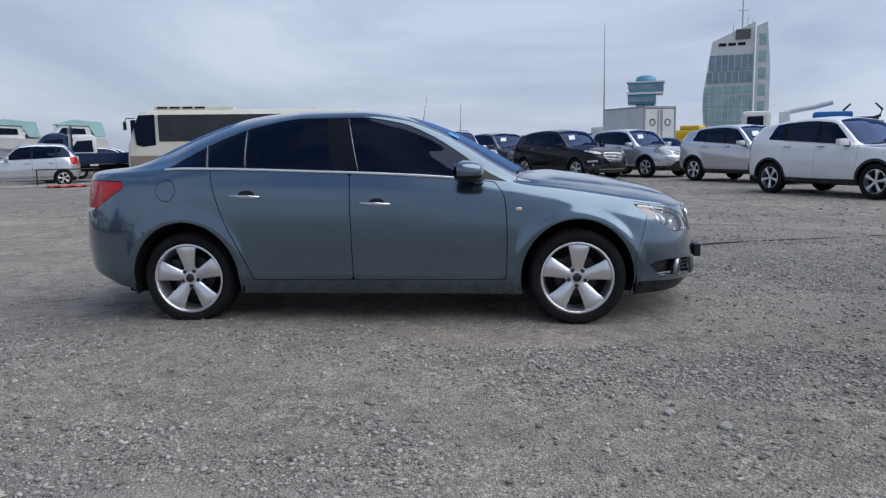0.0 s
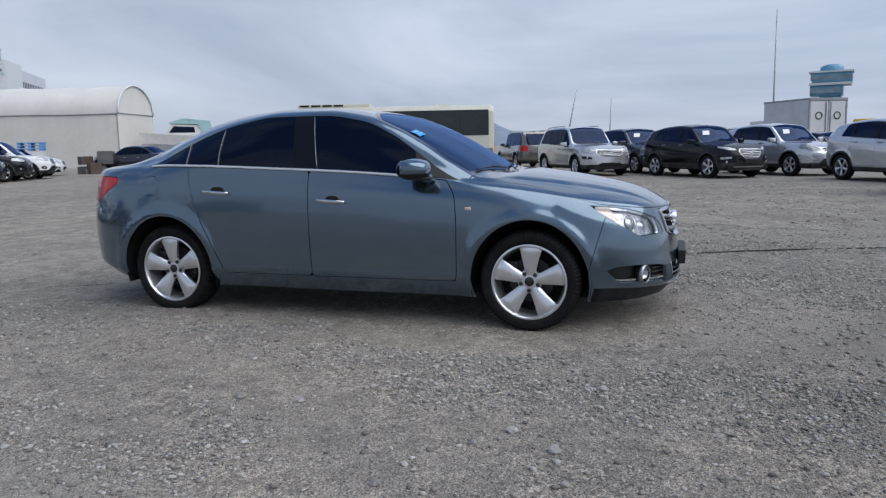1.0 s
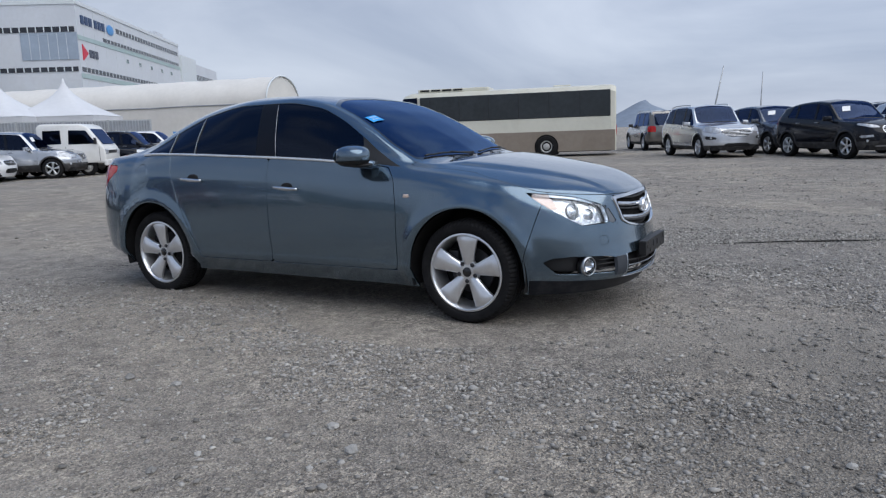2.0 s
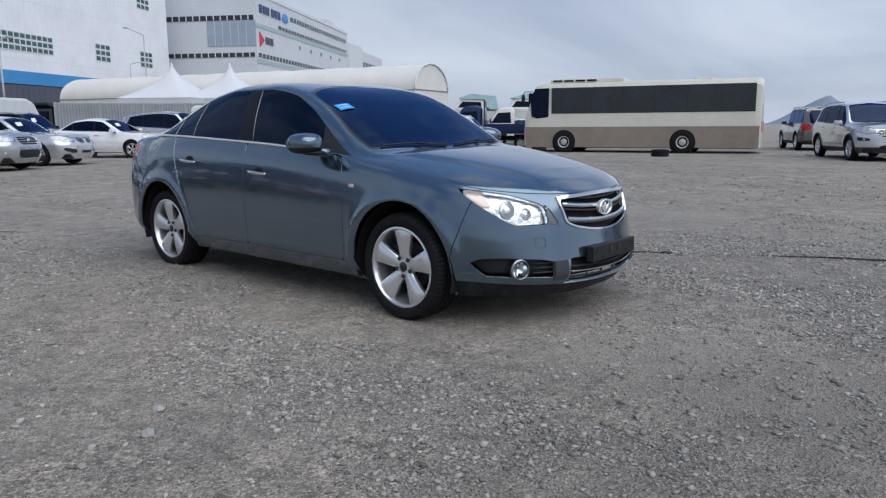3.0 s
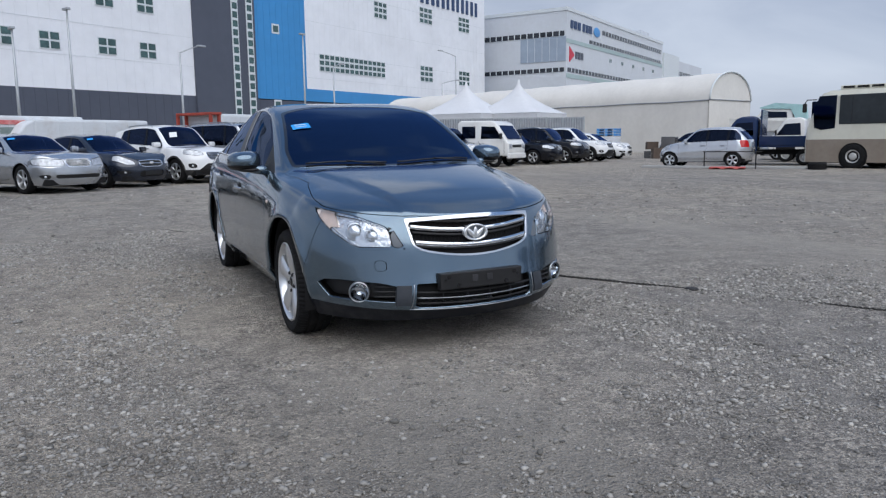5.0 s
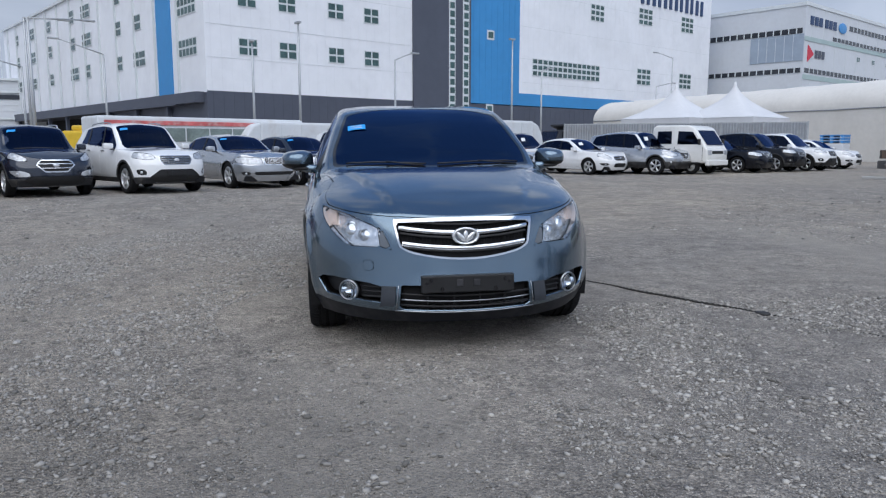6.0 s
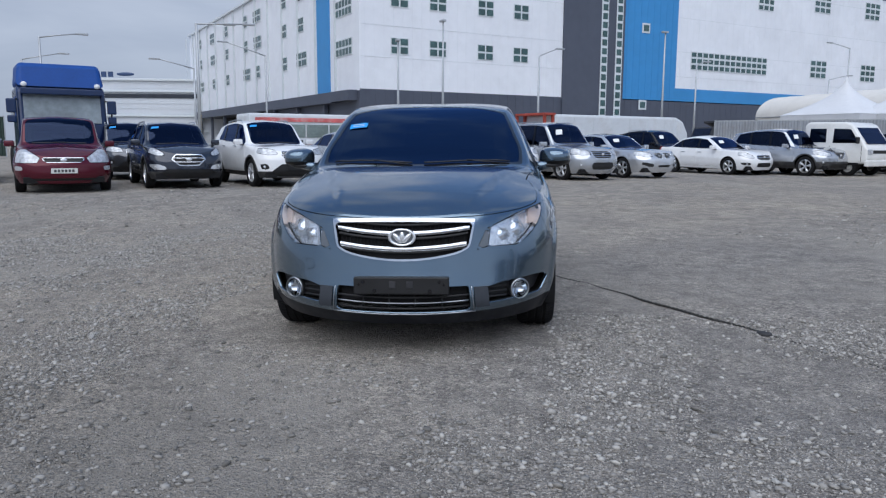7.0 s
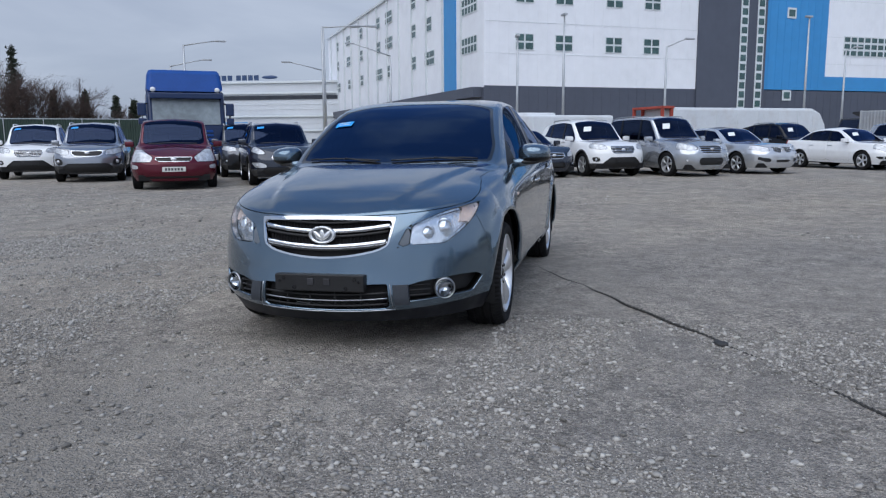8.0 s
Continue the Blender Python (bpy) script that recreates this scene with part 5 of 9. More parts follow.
BLACK_PAINT = paint("black_car_paint", (0.004, 0.005, 0.009), 0.0, 0.35, 0.2)
RED_PAINT = paint("dark_red_car_paint", (0.085, 0.007, 0.018), 0.3, 0.4, 0.3)
BROWN_PAINT = paint("grey_brown_car_paint", (0.20, 0.19, 0.18), 0.6)
CLADDING = material("dark_grey_cladding", (0.03, 0.03, 0.032), rough=0.65, noise_scale=8, vary=0.2, dirt=(0.2, 0.19, 0.17), dirt_scale=4, dirt_amount=0.35)
HEAD = material("head_lamp_glass", (0.46, 0.48, 0.51), rough=0.28, metal=0.3, coat=0.6, noise_scale=14, vary=0.45)
SMOKE = material("smoked_lamp_glass", (0.24, 0.26, 0.29), rough=0.2, metal=0.3, coat=0.6, noise_scale=14, vary=0.6)
PLATE = material("white_number_plate", (0.62, 0.62, 0.6), rough=0.5, noise_scale=10, vary=0.05)
PAPER = material("white_paper_sheet", (0.75, 0.76, 0.76), rough=0.7, noise_scale=10, vary=0.05)
BAR_INK = material("dark_printed_bars", (0.05, 0.05, 0.055), rough=0.6, noise_scale=30, vary=0.1)


# What each kind of car shows in front, as outlines of half its width (y as a share of the half width, z in metres).
FACES = {
    "barred": dict(lamp=[(0.50, 0.83), (0.55, 0.95), (0.80, 1.00), (0.97, 0.98), (0.97, 0.86), (0.75, 0.81)],
                   grille=[(-0.1, 0.69), (0.34, 0.69), (0.43, 0.80), (0.42, 0.91), (-0.1, 0.91)], rim=0.012, bars=4, upright=False, plate=0.50,
                   marks=[("lower_intake", [(-0.1, 0.28), (-0.1, 0.59), (0.44, 0.59), (0.66, 0.43), (0.74, 0.28)], "black"), ("fog_pocket", [(0.74, 0.47), (0.74, 0.55), (0.82, 0.60), (0.92, 0.58), (0.92, 0.48), (0.84, 0.45)], "black")], fog=(0.83, 0.52, 0.035)),
    "hexagon": dict(lamp=[(0.58, 0.80), (0.60, 0.88), (0.80, 1.00), (0.97, 1.04), (0.97, 0.88), (0.78, 0.80)],
                    grille=[(-0.1, 0.56), (0.25, 0.56), (0.44, 0.72), (0.34, 0.84), (-0.1, 0.84)], rim=0.026, bars=2, upright=False, plate=None,
                    marks=[("lower_intake", [(-0.1, 0.26), (-0.1, 0.48), (0.55, 0.48), (0.72, 0.38), (0.78, 0.26)], "black"), ("fog_blade", [(0.56, 0.47), (0.60, 0.60), (0.74, 0.60), (0.97, 0.68), (0.97, 0.60), (0.84, 0.47)], "bright")], fog=(0.80, 0.53, 0.04)),
    "crossover": dict(lamp=[(0.47, 0.85), (0.52, 0.93), (0.97, 1.02), (0.97, 0.94), (0.72, 0.85)],
                      grille=[(-0.1, 0.60), (0.30, 0.60), (0.45, 0.80), (0.42, 0.90), (-0.1, 0.90)], rim=0.018, bars=5, upright=False, plate=0.53,
                      marks=[("lower_intake", [(-0.1, 0.40), (-0.1, 0.55), (0.52, 0.55), (0.60, 0.40)], "black"), ("bumper_lip", [(-0.1, 0.335), (-0.1, 0.375), (0.62, 0.375), (0.66, 0.335)], "trim"), ("day_lamp", [(0.66, 0.61), (0.68, 0.67), (0.94, 0.65), (0.94, 0.58)], "head")], fog=(0.80, 0.50, 0.04)),
    "sporty": dict(lamp=[(0.48, 0.78), (0.52, 0.88), (0.75, 0.98), (0.97, 1.04), (0.97, 0.88), (0.72, 0.77)], lens="smoke",
                   grille=[(-0.1, 0.76), (0.40, 0.76), (0.44, 0.83), (0.38, 0.89), (-0.1, 0.89)], rim=0.012, bars=1, upright=False, plate=0.53,
                   marks=[("lower_intake", [(-0.1, 0.30), (-0.1, 0.56), (0.40, 0.56), (0.56, 0.42), (0.58, 0.30)], "black"), ("day_lamp", [(0.62, 0.52), (0.62, 0.59), (0.92, 0.63), (0.95, 0.57), (0.85, 0.50)], "head")], fog=(0.76, 0.45, 0.03)),
    "tiger": dict(lamp=[(0.50, 0.78), (0.52, 0.92), (0.97, 1.00), (0.97, 0.86), (0.75, 0.78)],
                  grille=[(-0.1, 0.73), (0.32, 0.73), (0.43, 0.80), (0.46, 0.92), (0.22, 0.90), (-0.1, 0.90)], rim=0.016, bars=0, upright=False, plate=None,
                  marks=[("lower_intake", [(-0.1, 0.28), (-0.1, 0.54), (0.55, 0.54), (0.70, 0.44), (0.74, 0.28)], "black"), ("fog_pocket", [(0.68, 0.53), (0.72, 0.65), (0.86, 0.69), (0.95, 0.62), (0.90, 0.50), (0.78, 0.48)], "black")], fog=(0.82, 0.59, 0.05)),
    "broad": dict(lamp=[(0.52, 0.82), (0.56, 0.96), (0.80, 1.02), (0.97, 1.02), (0.97, 0.86), (0.75, 0.80)],
                  grille=[(-0.1, 0.66), (0.30, 0.66), (0.56, 0.80), (0.48, 0.92), (-0.1, 0.92)], rim=0.016, bars=5, upright=False, plate=None,
                  marks=[("lower_intake", [(-0.1, 0.36), (-0.1, 0.47), (0.40, 0.47), (0.50, 0.36)], "black"), ("skid_loop", [(-0.1, 0.50), (-0.1, 0.54), (0.52, 0.54), (0.56, 0.50)], "bright"), ("fog_pocket", [(0.66, 0.60), (0.68, 0.67), (0.95, 0.71), (0.95, 0.60)], "black")], fog=(0.82, 0.645, 0.03)),
    "van": dict(lamp=[(0.52, 0.66), (0.46, 0.78), (0.74, 0.98), (0.97, 0.96), (0.97, 0.66)],
                grille=[(-0.1, 0.67), (0.38, 0.67), (0.44, 0.78), (-0.1, 0.78)], rim=0.012, bars=0, upright=False, plate=None,
                marks=[("lower_intake", [(-0.1, 0.27), (-0.1, 0.345), (0.62, 0.345), (0.68, 0.27)], "black"), ("corner_lamp", [(0.82, 0.50), (0.82, 0.58), (0.97, 0.60), (0.97, 0.50)], "head")], fog=None),
    "mpv": dict(lamp=[(0.46, 0.80), (0.50, 0.95), (0.80, 1.00), (0.97, 1.00), (0.97, 0.82), (0.75, 0.77)],
                grille=[(-0.1, 0.68), (0.34, 0.68), (0.42, 0.78), (0.42, 0.92), (-0.1, 0.92)], rim=0.014, bars=3, upright=False, plate=None,
                marks=[("lower_intake", [(-0.1, 0.34), (-0.1, 0.56), (0.42, 0.56), (0.48, 0.44), (0.40, 0.34)], "black")], fog=(0.78, 0.48, 0.03)),
    "upright": dict(lamp=[(0.38, 0.66), (0.38, 0.82), (0.80, 0.86), (0.97, 0.84), (0.97, 0.70), (0.80, 0.66)],
                    grille=[(-0.1, 0.63), (0.33, 0.63), (0.35, 0.85), (-0.1, 0.85)], rim=0.022, bars=9, upright=True, plate=None,
                    marks=[("lower_intake", [(-0.1, 0.36), (-0.1, 0.46), (0.62, 0.46), (0.62, 0.36)], "black"), ("fog_pocket", [(0.70, 0.36), (0.70, 0.46), (0.90, 0.46), (0.90, 0.36)], "black")], fog=(0.80, 0.41, 0.03)),
    "split": dict(lamp=[(0.48, 0.72), (0.52, 0.84), (0.80, 0.90), (0.97, 0.90), (0.97, 0.78), (0.74, 0.70)],
                  grille=[(0.03, 0.66), (0.28, 0.66), (0.42, 0.76), (0.40, 0.85), (0.03, 0.85)], rim=0.010, bars=5, upright=True, plate=None,
                  marks=[("lower_intake", [(-0.1, 0.36), (-0.1, 0.45), (0.32, 0.45), (0.32, 0.36)], "black"), ("side_intake", [(0.46, 0.38), (0.46, 0.48), (0.84, 0.54), (0.84, 0.46), (0.62, 0.38)], "black")], fog=None),
    "bow": dict(lamp=[(0.50, 0.62), (0.54, 0.72), (0.80, 0.86), (0.97, 0.88), (0.97, 0.74), (0.74, 0.62)],
                grille=[(-0.1, 0.56), (0.30, 0.56), (0.42, 0.63), (0.40, 0.73), (-0.1, 0.75)], rim=0.014, bars=1, upright=False, plate=0.40,
                marks=[("lower_intake", [(-0.1, 0.30), (-0.1, 0.46), (0.40, 0.46), (0.44, 0.30)], "black"), ("fog_pocket", [(0.60, 0.37), (0.72, 0.47), (0.95, 0.47), (0.90, 0.37)], "black")], fog=(0.78, 0.42, 0.03)),
    "wedge": dict(lamp=[(0.50, 0.74), (0.54, 0.84), (0.80, 0.93), (0.97, 0.95), (0.97, 0.80), (0.74, 0.72)],
                  grille=[(-0.1, 0.62), (0.12, 0.62), (0.36, 0.82), (0.32, 0.87), (-0.1, 0.87)], rim=0.010, bars=3, upright=True, plate=None,
                  marks=[("lower_intake", [(-0.1, 0.30), (-0.1, 0.46), (0.50, 0.46), (0.56, 0.30)], "black")], fog=(0.80, 0.50, 0.04)),
}


def spec(**k):
    d = dict(hatch=True, W=0.93, H=1.66, lf=2.22, lr=-2.22, wb=1.325, r=0.36, cowl=(0.95, 1.07), head=0.14, back=-1.25, deck=(-2.0, 1.12),
             belt=(1.03, 1.19), nose=0.86, hood=1.02, roof=0.70, sill=0.27, clad=0.40, face="barred", pillars=(-0.12, -1.02), front_glass=0.68, rear_glass=-1.72, rails=True)
    d.update(k)
    return d


SPECS = {
    "suv": spec(back=-1.05, belt=(1.05, 1.22), rear_glass=-1.52, nose=0.90, hood=1.05, H=1.74, cowl=(0.95, 1.10)),
    "big_suv": spec(face="mpv", clad=0.0, sill=0.24, H=1.83, W=0.95, lf=2.32, lr=-2.38, wb=1.39, cowl=(0.92, 1.14), head=0.20, back=-1.75, belt=(1.04, 1.12), rear_glass=-2.05, pillars=(-0.12, -1.12)),
    "old_suv": spec(H=1.78, W=0.93, lf=2.25, lr=-2.30, wb=1.375, cowl=(0.85, 1.12), head=0.42, back=-1.95, belt=(1.05, 1.08), roof=0.76, rear_glass=-2.0, pillars=(-0.1, -1.05), nose=0.92, hood=1.05),
    "saloon": spec(face="bow", hatch=False, H=1.47, W=0.90, lf=2.30, lr=-2.36, wb=1.36, r=0.325, cowl=(1.02, 0.98), head=0.10, back=-0.95, deck=(-1.75, 1.07), belt=(0.93, 1.02), nose=0.74, hood=0.93, roof=0.65, sill=0.22, clad=0.0, pillars=(-0.16, -1.0), front_glass=0.66, rear_glass=-1.42, rails=False),
    "big_saloon": spec(face="split", hatch=False, H=1.49, W=0.94, lf=2.48, lr=-2.52, wb=1.46, r=0.34, cowl=(1.0, 1.0), head=0.15, back=-1.05, deck=(-1.85, 1.08), belt=(0.95, 1.03), nose=0.80, hood=0.95, roof=0.66, sill=0.23, clad=0.0, pillars=(-0.2, -1.05), front_glass=0.66, rear_glass=-1.5, rails=False),
    "hatchback": spec(face="bow", H=1.54, W=0.80, lf=1.74, lr=-1.74, wb=1.185, r=0.29, cowl=(0.86, 0.99), head=0.12, back=-1.25, belt=(0.93, 1.03), nose=0.72, hood=0.90, roof=0.70, sill=0.22, clad=0.0, pillars=(-0.22, -0.98), front_glass=0.62, rear_glass=-1.45, rails=False),
    "minivan": spec(face="van", H=1.74, W=0.98, lf=2.42, lr=-2.50, wb=1.51, r=0.34, cowl=(1.25, 1.08), head=0.48, back=-2.05, belt=(1.0, 1.08), nose=0.80, hood=0.98, roof=0.74, sill=0.24, clad=0.0, pillars=(0.05, -1.15), front_glass=0.98, rear_glass=-2.2, rails=False),
    "hex_suv": spec(face="hexagon", clad=0.42, W=0.91, H=1.66),
    "wide_saloon": spec(face="upright", hatch=False, H=1.48, W=0.94, lf=2.46, lr=-2.50, wb=1.50, r=0.35, cowl=(0.98, 1.02), head=0.12, back=-1.0, deck=(-1.85, 1.10), belt=(0.98, 1.05), nose=0.82, hood=0.97, roof=0.66, sill=0.23, clad=0.0, pillars=(-0.2, -1.05), front_glass=0.66, rear_glass=-1.5, rails=False),
    "coupe_suv": spec(face="wedge", clad=0.52, H=1.74, W=0.94, lf=2.20, lr=-2.25, wb=1.37, cowl=(0.92, 1.10), head=0.25, back=-0.95, belt=(1.0, 1.18), rear_glass=-1.75, pillars=(-0.15, -1.0), rails=False),
    "crossover_suv": spec(face="crossover", clad=0.48, back=-1.05, belt=(1.05, 1.22), rear_glass=-1.52, nose=0.90, hood=1.05, H=1.70, cowl=(0.95, 1.10), rails=False),
    "sport_suv": spec(face="sporty", back=-1.05, belt=(1.05, 1.24), rear_glass=-1.50, nose=0.88, hood=1.04, H=1.70, cowl=(0.95, 1.10), rails=False),
    "tiger_suv": spec(face="tiger", clad=0.46, back=-1.35, belt=(1.04, 1.16), rear_glass=-1.75, nose=0.90, hood=1.05, H=1.74, cowl=(0.95, 1.10)),
    "grand_suv": spec(face="broad", H=1.78, W=0.95, lf=2.32, lr=-2.38, wb=1.39, cowl=(0.92, 1.14), head=0.20, back=-1.55, belt=(1.04, 1.16), rear_glass=-1.95, pillars=(-0.12, -1.12), nose=0.92, hood=1.06),
}


def car_meshes(s):
    """The panels of a car as meshes, with the kind of surface for each."""
    W, H, lf, lr, wb = s["W"], s["H"], s["lf"], s["lr"], s["wb"]
    cx, cz = s["cowl"]
    xf, xr = lf - 0.72, lr + 0.55
    if s["hatch"]:
        tk = [(lr - 0.1, H - 0.16), (lr + 0.42, H - 0.14), (s["back"], H - 0.03), (-0.4, H), (s["head"], H - 0.045), (cx, cz), (cx + 0.08, cz - 0.012), (lf - 0.45, s["hood"]), (lf - 0.12, s["nose"] + 0.04), (lf + 0.1, s["nose"] - 0.04)]
    else:
        dx, dz = s["deck"]
        tk = [(lr - 0.1, dz - 0.04), (dx, dz), (s["back"], H - 0.05), (-0.4, H), (s["head"], H - 0.045), (cx, cz), (cx + 0.08, cz - 0.012), (lf - 0.45, s["hood"]), (lf - 0.12, s["nose"] + 0.04), (lf + 0.1, s["nose"] - 0.04)]
    top = lambda x: pchip(*zip(*tk), x)
    base = lambda x: np.interp(x, (lr, cx), s["belt"][::-1])
    X = np.linspace(lr - 0.05, lf + 0.05, 40)
    belt_z = np.minimum(base(X), top(X) - (0.04 if s["hatch"] else 0.035))
    rail_z = np.maximum(top(X) - 0.06, belt_z + 0.006)
    up = np.clip((rail_z - cz) / (H - cz), 0, 1)
    rail_y = W * (0.78 + (s["roof"] - 0.78) * up)
    rail_y = np.where(X > cx, W * 0.66, rail_y)
    k = lambda v: list(zip(X, v))
    one = np.ones_like(X)
    zs = lambda a, b: list(zip(X, np.interp(X, (lr, lf), (b, a))))
    rails = [
        dict(y=k(one * W * 0.90), z=zs(s["sill"] - 0.03, s["sill"] + 0.05), front=(lf - 0.10, 2.5), rear=(lr + 0.10, 2.8)),
        dict(y=k(one * W * 0.985), z=zs(0.42, 0.46), front=(lf, 2.5), rear=(lr, 2.8)),
        dict(y=k(one * W), z=zs(s["nose"] * 0.74, 0.72), front=(lf - 0.01, 2.5), rear=(lr - 0.02, 2.8)),
        dict(y=k(one * W * 0.975), z=zs(s["nose"] * 0.9, s["belt"][1] - 0.14), front=(lf - 0.05, 2.4), rear=(lr + 0.0, 2.8)),
        dict(y=k(np.where(X > cx, W * (0.92 - 0.06 * np.clip((X - cx) / (xf - cx), 0, 1)), W * 0.92)), z=k(belt_z), front=(lf - 0.10, 2.3), rear=(lr + 0.03, 2.8)),
        dict(y=k(0.45 * rail_y + 0.55 * W * 0.9), z=k(belt_z * 0.5 + rail_z * 0.5), front=(lf - 0.14, 2.3), rear=(lr + (0.14 if s["hatch"] else 0.06), 2.8)),
        dict(y=k(rail_y), z=k(rail_z), front=(lf - 0.26, 2.2), rear=(lr + (0.28 if s["hatch"] else 0.12), 2.7)),
        dict(y=k(one * 0), z=k(top(X)), front=(lf - 0.55, 2.2), rear=(lr + 0.45, 2.4)),
    ]
    # tail gate: the belt and glass rows keep their height round the back
    G, rows = body_grid(rails, np.arange(xr, xf + 0.001, 0.06), xf, xr, (3, 5, 7, 5, 4, 3, 6), 20, 10)
    for wx in (-wb, wb):
        r = np.hypot(G[:, :, 0] - wx, G[:, :, 2] - s["r"])
        G[:, :, 1] += np.where(G[:, :, 1] > 0.6 * W, 0.014 * np.exp(-((r - s["r"] - 0.07) / 0.05) ** 2), 0)
    sk = grid_skin(G, rows)
    front = sk.v[(sk.v[:, 0] > lf - 0.9) & (sk.p < 4.3)]

    def fx(y, z):
        d = (front[:, 1] - abs(y)) ** 2 + (front[:, 2] - z) ** 2
        i = np.argsort(d)[:3]
        w = 1 / (d[i] + 1e-6)
        return float((front[i, 0] * w).sum() / w.sum())
    for wx in (-wb, wb):
        _, sk = sk.cut(lambda x, y, z, p, wx=wx: np.where(y > 0.4 * W, s["r"] + 0.045 - np.hypot(x - wx, z - s["r"]), -0.4))
    rz = lambda x: np.interp(x, X, rail_z)
    bz = lambda x: np.interp(x, X, belt_z)
    ry = lambda x: np.interp(x, X, rail_y)
    out = []
    slope = (s["head"] + 0.12 - cx) / (H - cz)
    glass, sk = sk.cut(lambda x, y, z, p: np.where((p > 3.6) & (p < 6.3), np.minimum(np.minimum(z - bz(x) - 0.02, rz(x) - 0.045 - z), np.minimum((s["front_glass"] + (z - cz) * slope * 0.92 - x) * 0.8, x - s["rear_glass"] - (z - 1.1) * (0.35 if s["hatch"] else 0.9))), -0.1))
    if glass:
        for px in s["pillars"]:
            q, glass = glass.cut(lambda x, y, z, p, px=px: 0.045 - np.abs(x - px + (z - 1.1) * 0.12))
            if q:
                out.append(("door_pillar", [q], "gloss", 0.0, "side"))
        rest = glass
        cuts = sorted(s["pillars"])
        for c in cuts:
            a, rest = rest.cut(lambda x, y, z, p, c=c: c - x - (z - 1.1) * 0.12)
            if a:
                out.append(("side_window", [a.moved(-0.006)], "glass", 0.006, "side"))
            if not rest:
                break
        if rest:
            out.append(("side_window", [rest.moved(-0.006)], "glass", 0.006, "side"))
    screen, sk = sk.cut(lambda x, y, z, p: np.where((p > 5.4) & (x > -0.6), np.minimum(np.minimum(ry(x) - 0.035 - y, (x - s["head"] - 0.25 * y * y) * 0.6), (cx - 0.01 - 0.2 * y * y - x) * 0.6), -0.15))
    if screen:
        out.append(("windscreen", [screen.moved(-0.005)], "glass", 0.006, "both"))
    if s["hatch"]:
        rear, sk = sk.cut(lambda x, y, z, p: np.where(x < lr + 0.5, np.minimum(np.minimum(z - s["belt"][1] - 0.02, H - 0.17 - z), 0.62 * W - y), -0.2))
    else:
        rear, sk = sk.cut(lambda x, y, z, p: np.where((p > 5.6) & (x < -0.6), np.minimum(np.minimum(ry(x) - 0.05 - y, (s["back"] - x) * 0.6), (x - s["deck"][0] - 0.04) * 0.6), -0.15))
    if rear:
        out.append(("rear_window", [rear.moved(-0.005)], "glass", 0.006, "both"))
    shell = sk
    face = FACES[s["face"]]

    def front_cut(sk, outline, reach):
        f = poly([(y * W, z) for y, z in outline])
        return sk.cut(lambda x, y, z, p: np.minimum(f(y, z), np.where(x > 0, (x - lf + reach) * 0.7, -0.3)))
    lf_ = poly([(y * W, z) for y, z in face["lamp"]])
    lamp, sk = front_cut(sk, face["lamp"], 0.56)
    if lamp:
        edge, lens = lamp.cut(lambda x, y, z, p: 0.011 - lf_(y, z))
        if edge:
            out.append(("lamp_surround", [edge.moved(-0.004)], "gloss", 0.01, "side"))
        if lens:
            out.append(("head_lamp", [lens.moved(-0.006)], face.get("lens", "head"), 0.01, "side"))
    gf = poly([(y * W, z) for y, z in face["grille"]])
    ring, sk = front_cut(sk, face["grille"], 0.5)
    if ring:
        frame_part, inner = ring.cut(lambda x, y, z, p: face["rim"] - gf(y, z))
        if frame_part:
            out.append(("grille_frame", [frame_part.moved(0.006)], "chrome", 0.02, "both"))
        if inner:
            out.append(("grille", [inner.moved(-0.02)], "black", 0.0, "both"))
    for nm, outline, mat in face["marks"]:
        q, sk = front_cut(sk, outline, 0.6)
        if q:
            out.append((nm, [q.moved(-0.015 if mat == "black" else 0.002)], mat, 0.016, "both" if outline[0][0] < 0 else "side"))
    tz = s["belt"][1] - 0.13
    tail, sk = sk.cut(lambda x, y, z, p: np.where(x < lr + 0.6, np.minimum(np.minimum(lr + 0.30 - x - (tz - z) * 0.3, 0.13 - np.abs(z - tz)), y - 0.60 * W), -0.2))
    if tail:
        out.append(("tail_lamp", [tail.moved(0.003)], "red", 0.01, "side"))
    if s["clad"]:
        clad, sk = sk.cut(lambda x, y, z, p: s["clad"] - 0.02 * np.cos(x) - z)
        if clad:
            out.append(("cladding", [clad.moved(0.004)], "clad", 0.01, "both"))
        for wx in (-wb, wb):
            lip, sk = sk.cut(lambda x, y, z, p, wx=wx: np.where(y > 0.5 * W, s["r"] + 0.095 - np.hypot(x - wx, z - s["r"]), -0.3))
            if lip:
                out.append(("arch_trim", [lip.moved(0.005)], "clad", 0.02, "side"))
    doors = sorted([s["front_glass"] + 0.22] + list(s["pillars"]))
    for a, b, nm in ((doors[1], doors[2], "front_door"), (doors[0], doors[1], "rear_door")):
        door, sk = sk.panel(lambda x, y, z, p, a=a, b=b: np.where(y > 0.5 * W, np.minimum(np.minimum(x - a, b - x), np.minimum(z - s["sill"] - 0.1, bz(x) + 0.01 - z)), -0.2), 0.008)
        if door:
            out.append((nm, [door], "paint", 0.012, "side"))
    bonnet, sk = sk.panel(lambda x, y, z, p: np.where(x > cx - 0.2, np.minimum((p - 4.35) * 0.25, (x - cx - 0.03 + 0.2 * y * y) * 2), -0.2), 0.008)
    if bonnet:
        out.append(("bonnet", [bonnet], "paint", 0.012, "both"))
    for q in pieces(sk):
        mid = q.v.mean(axis=0)
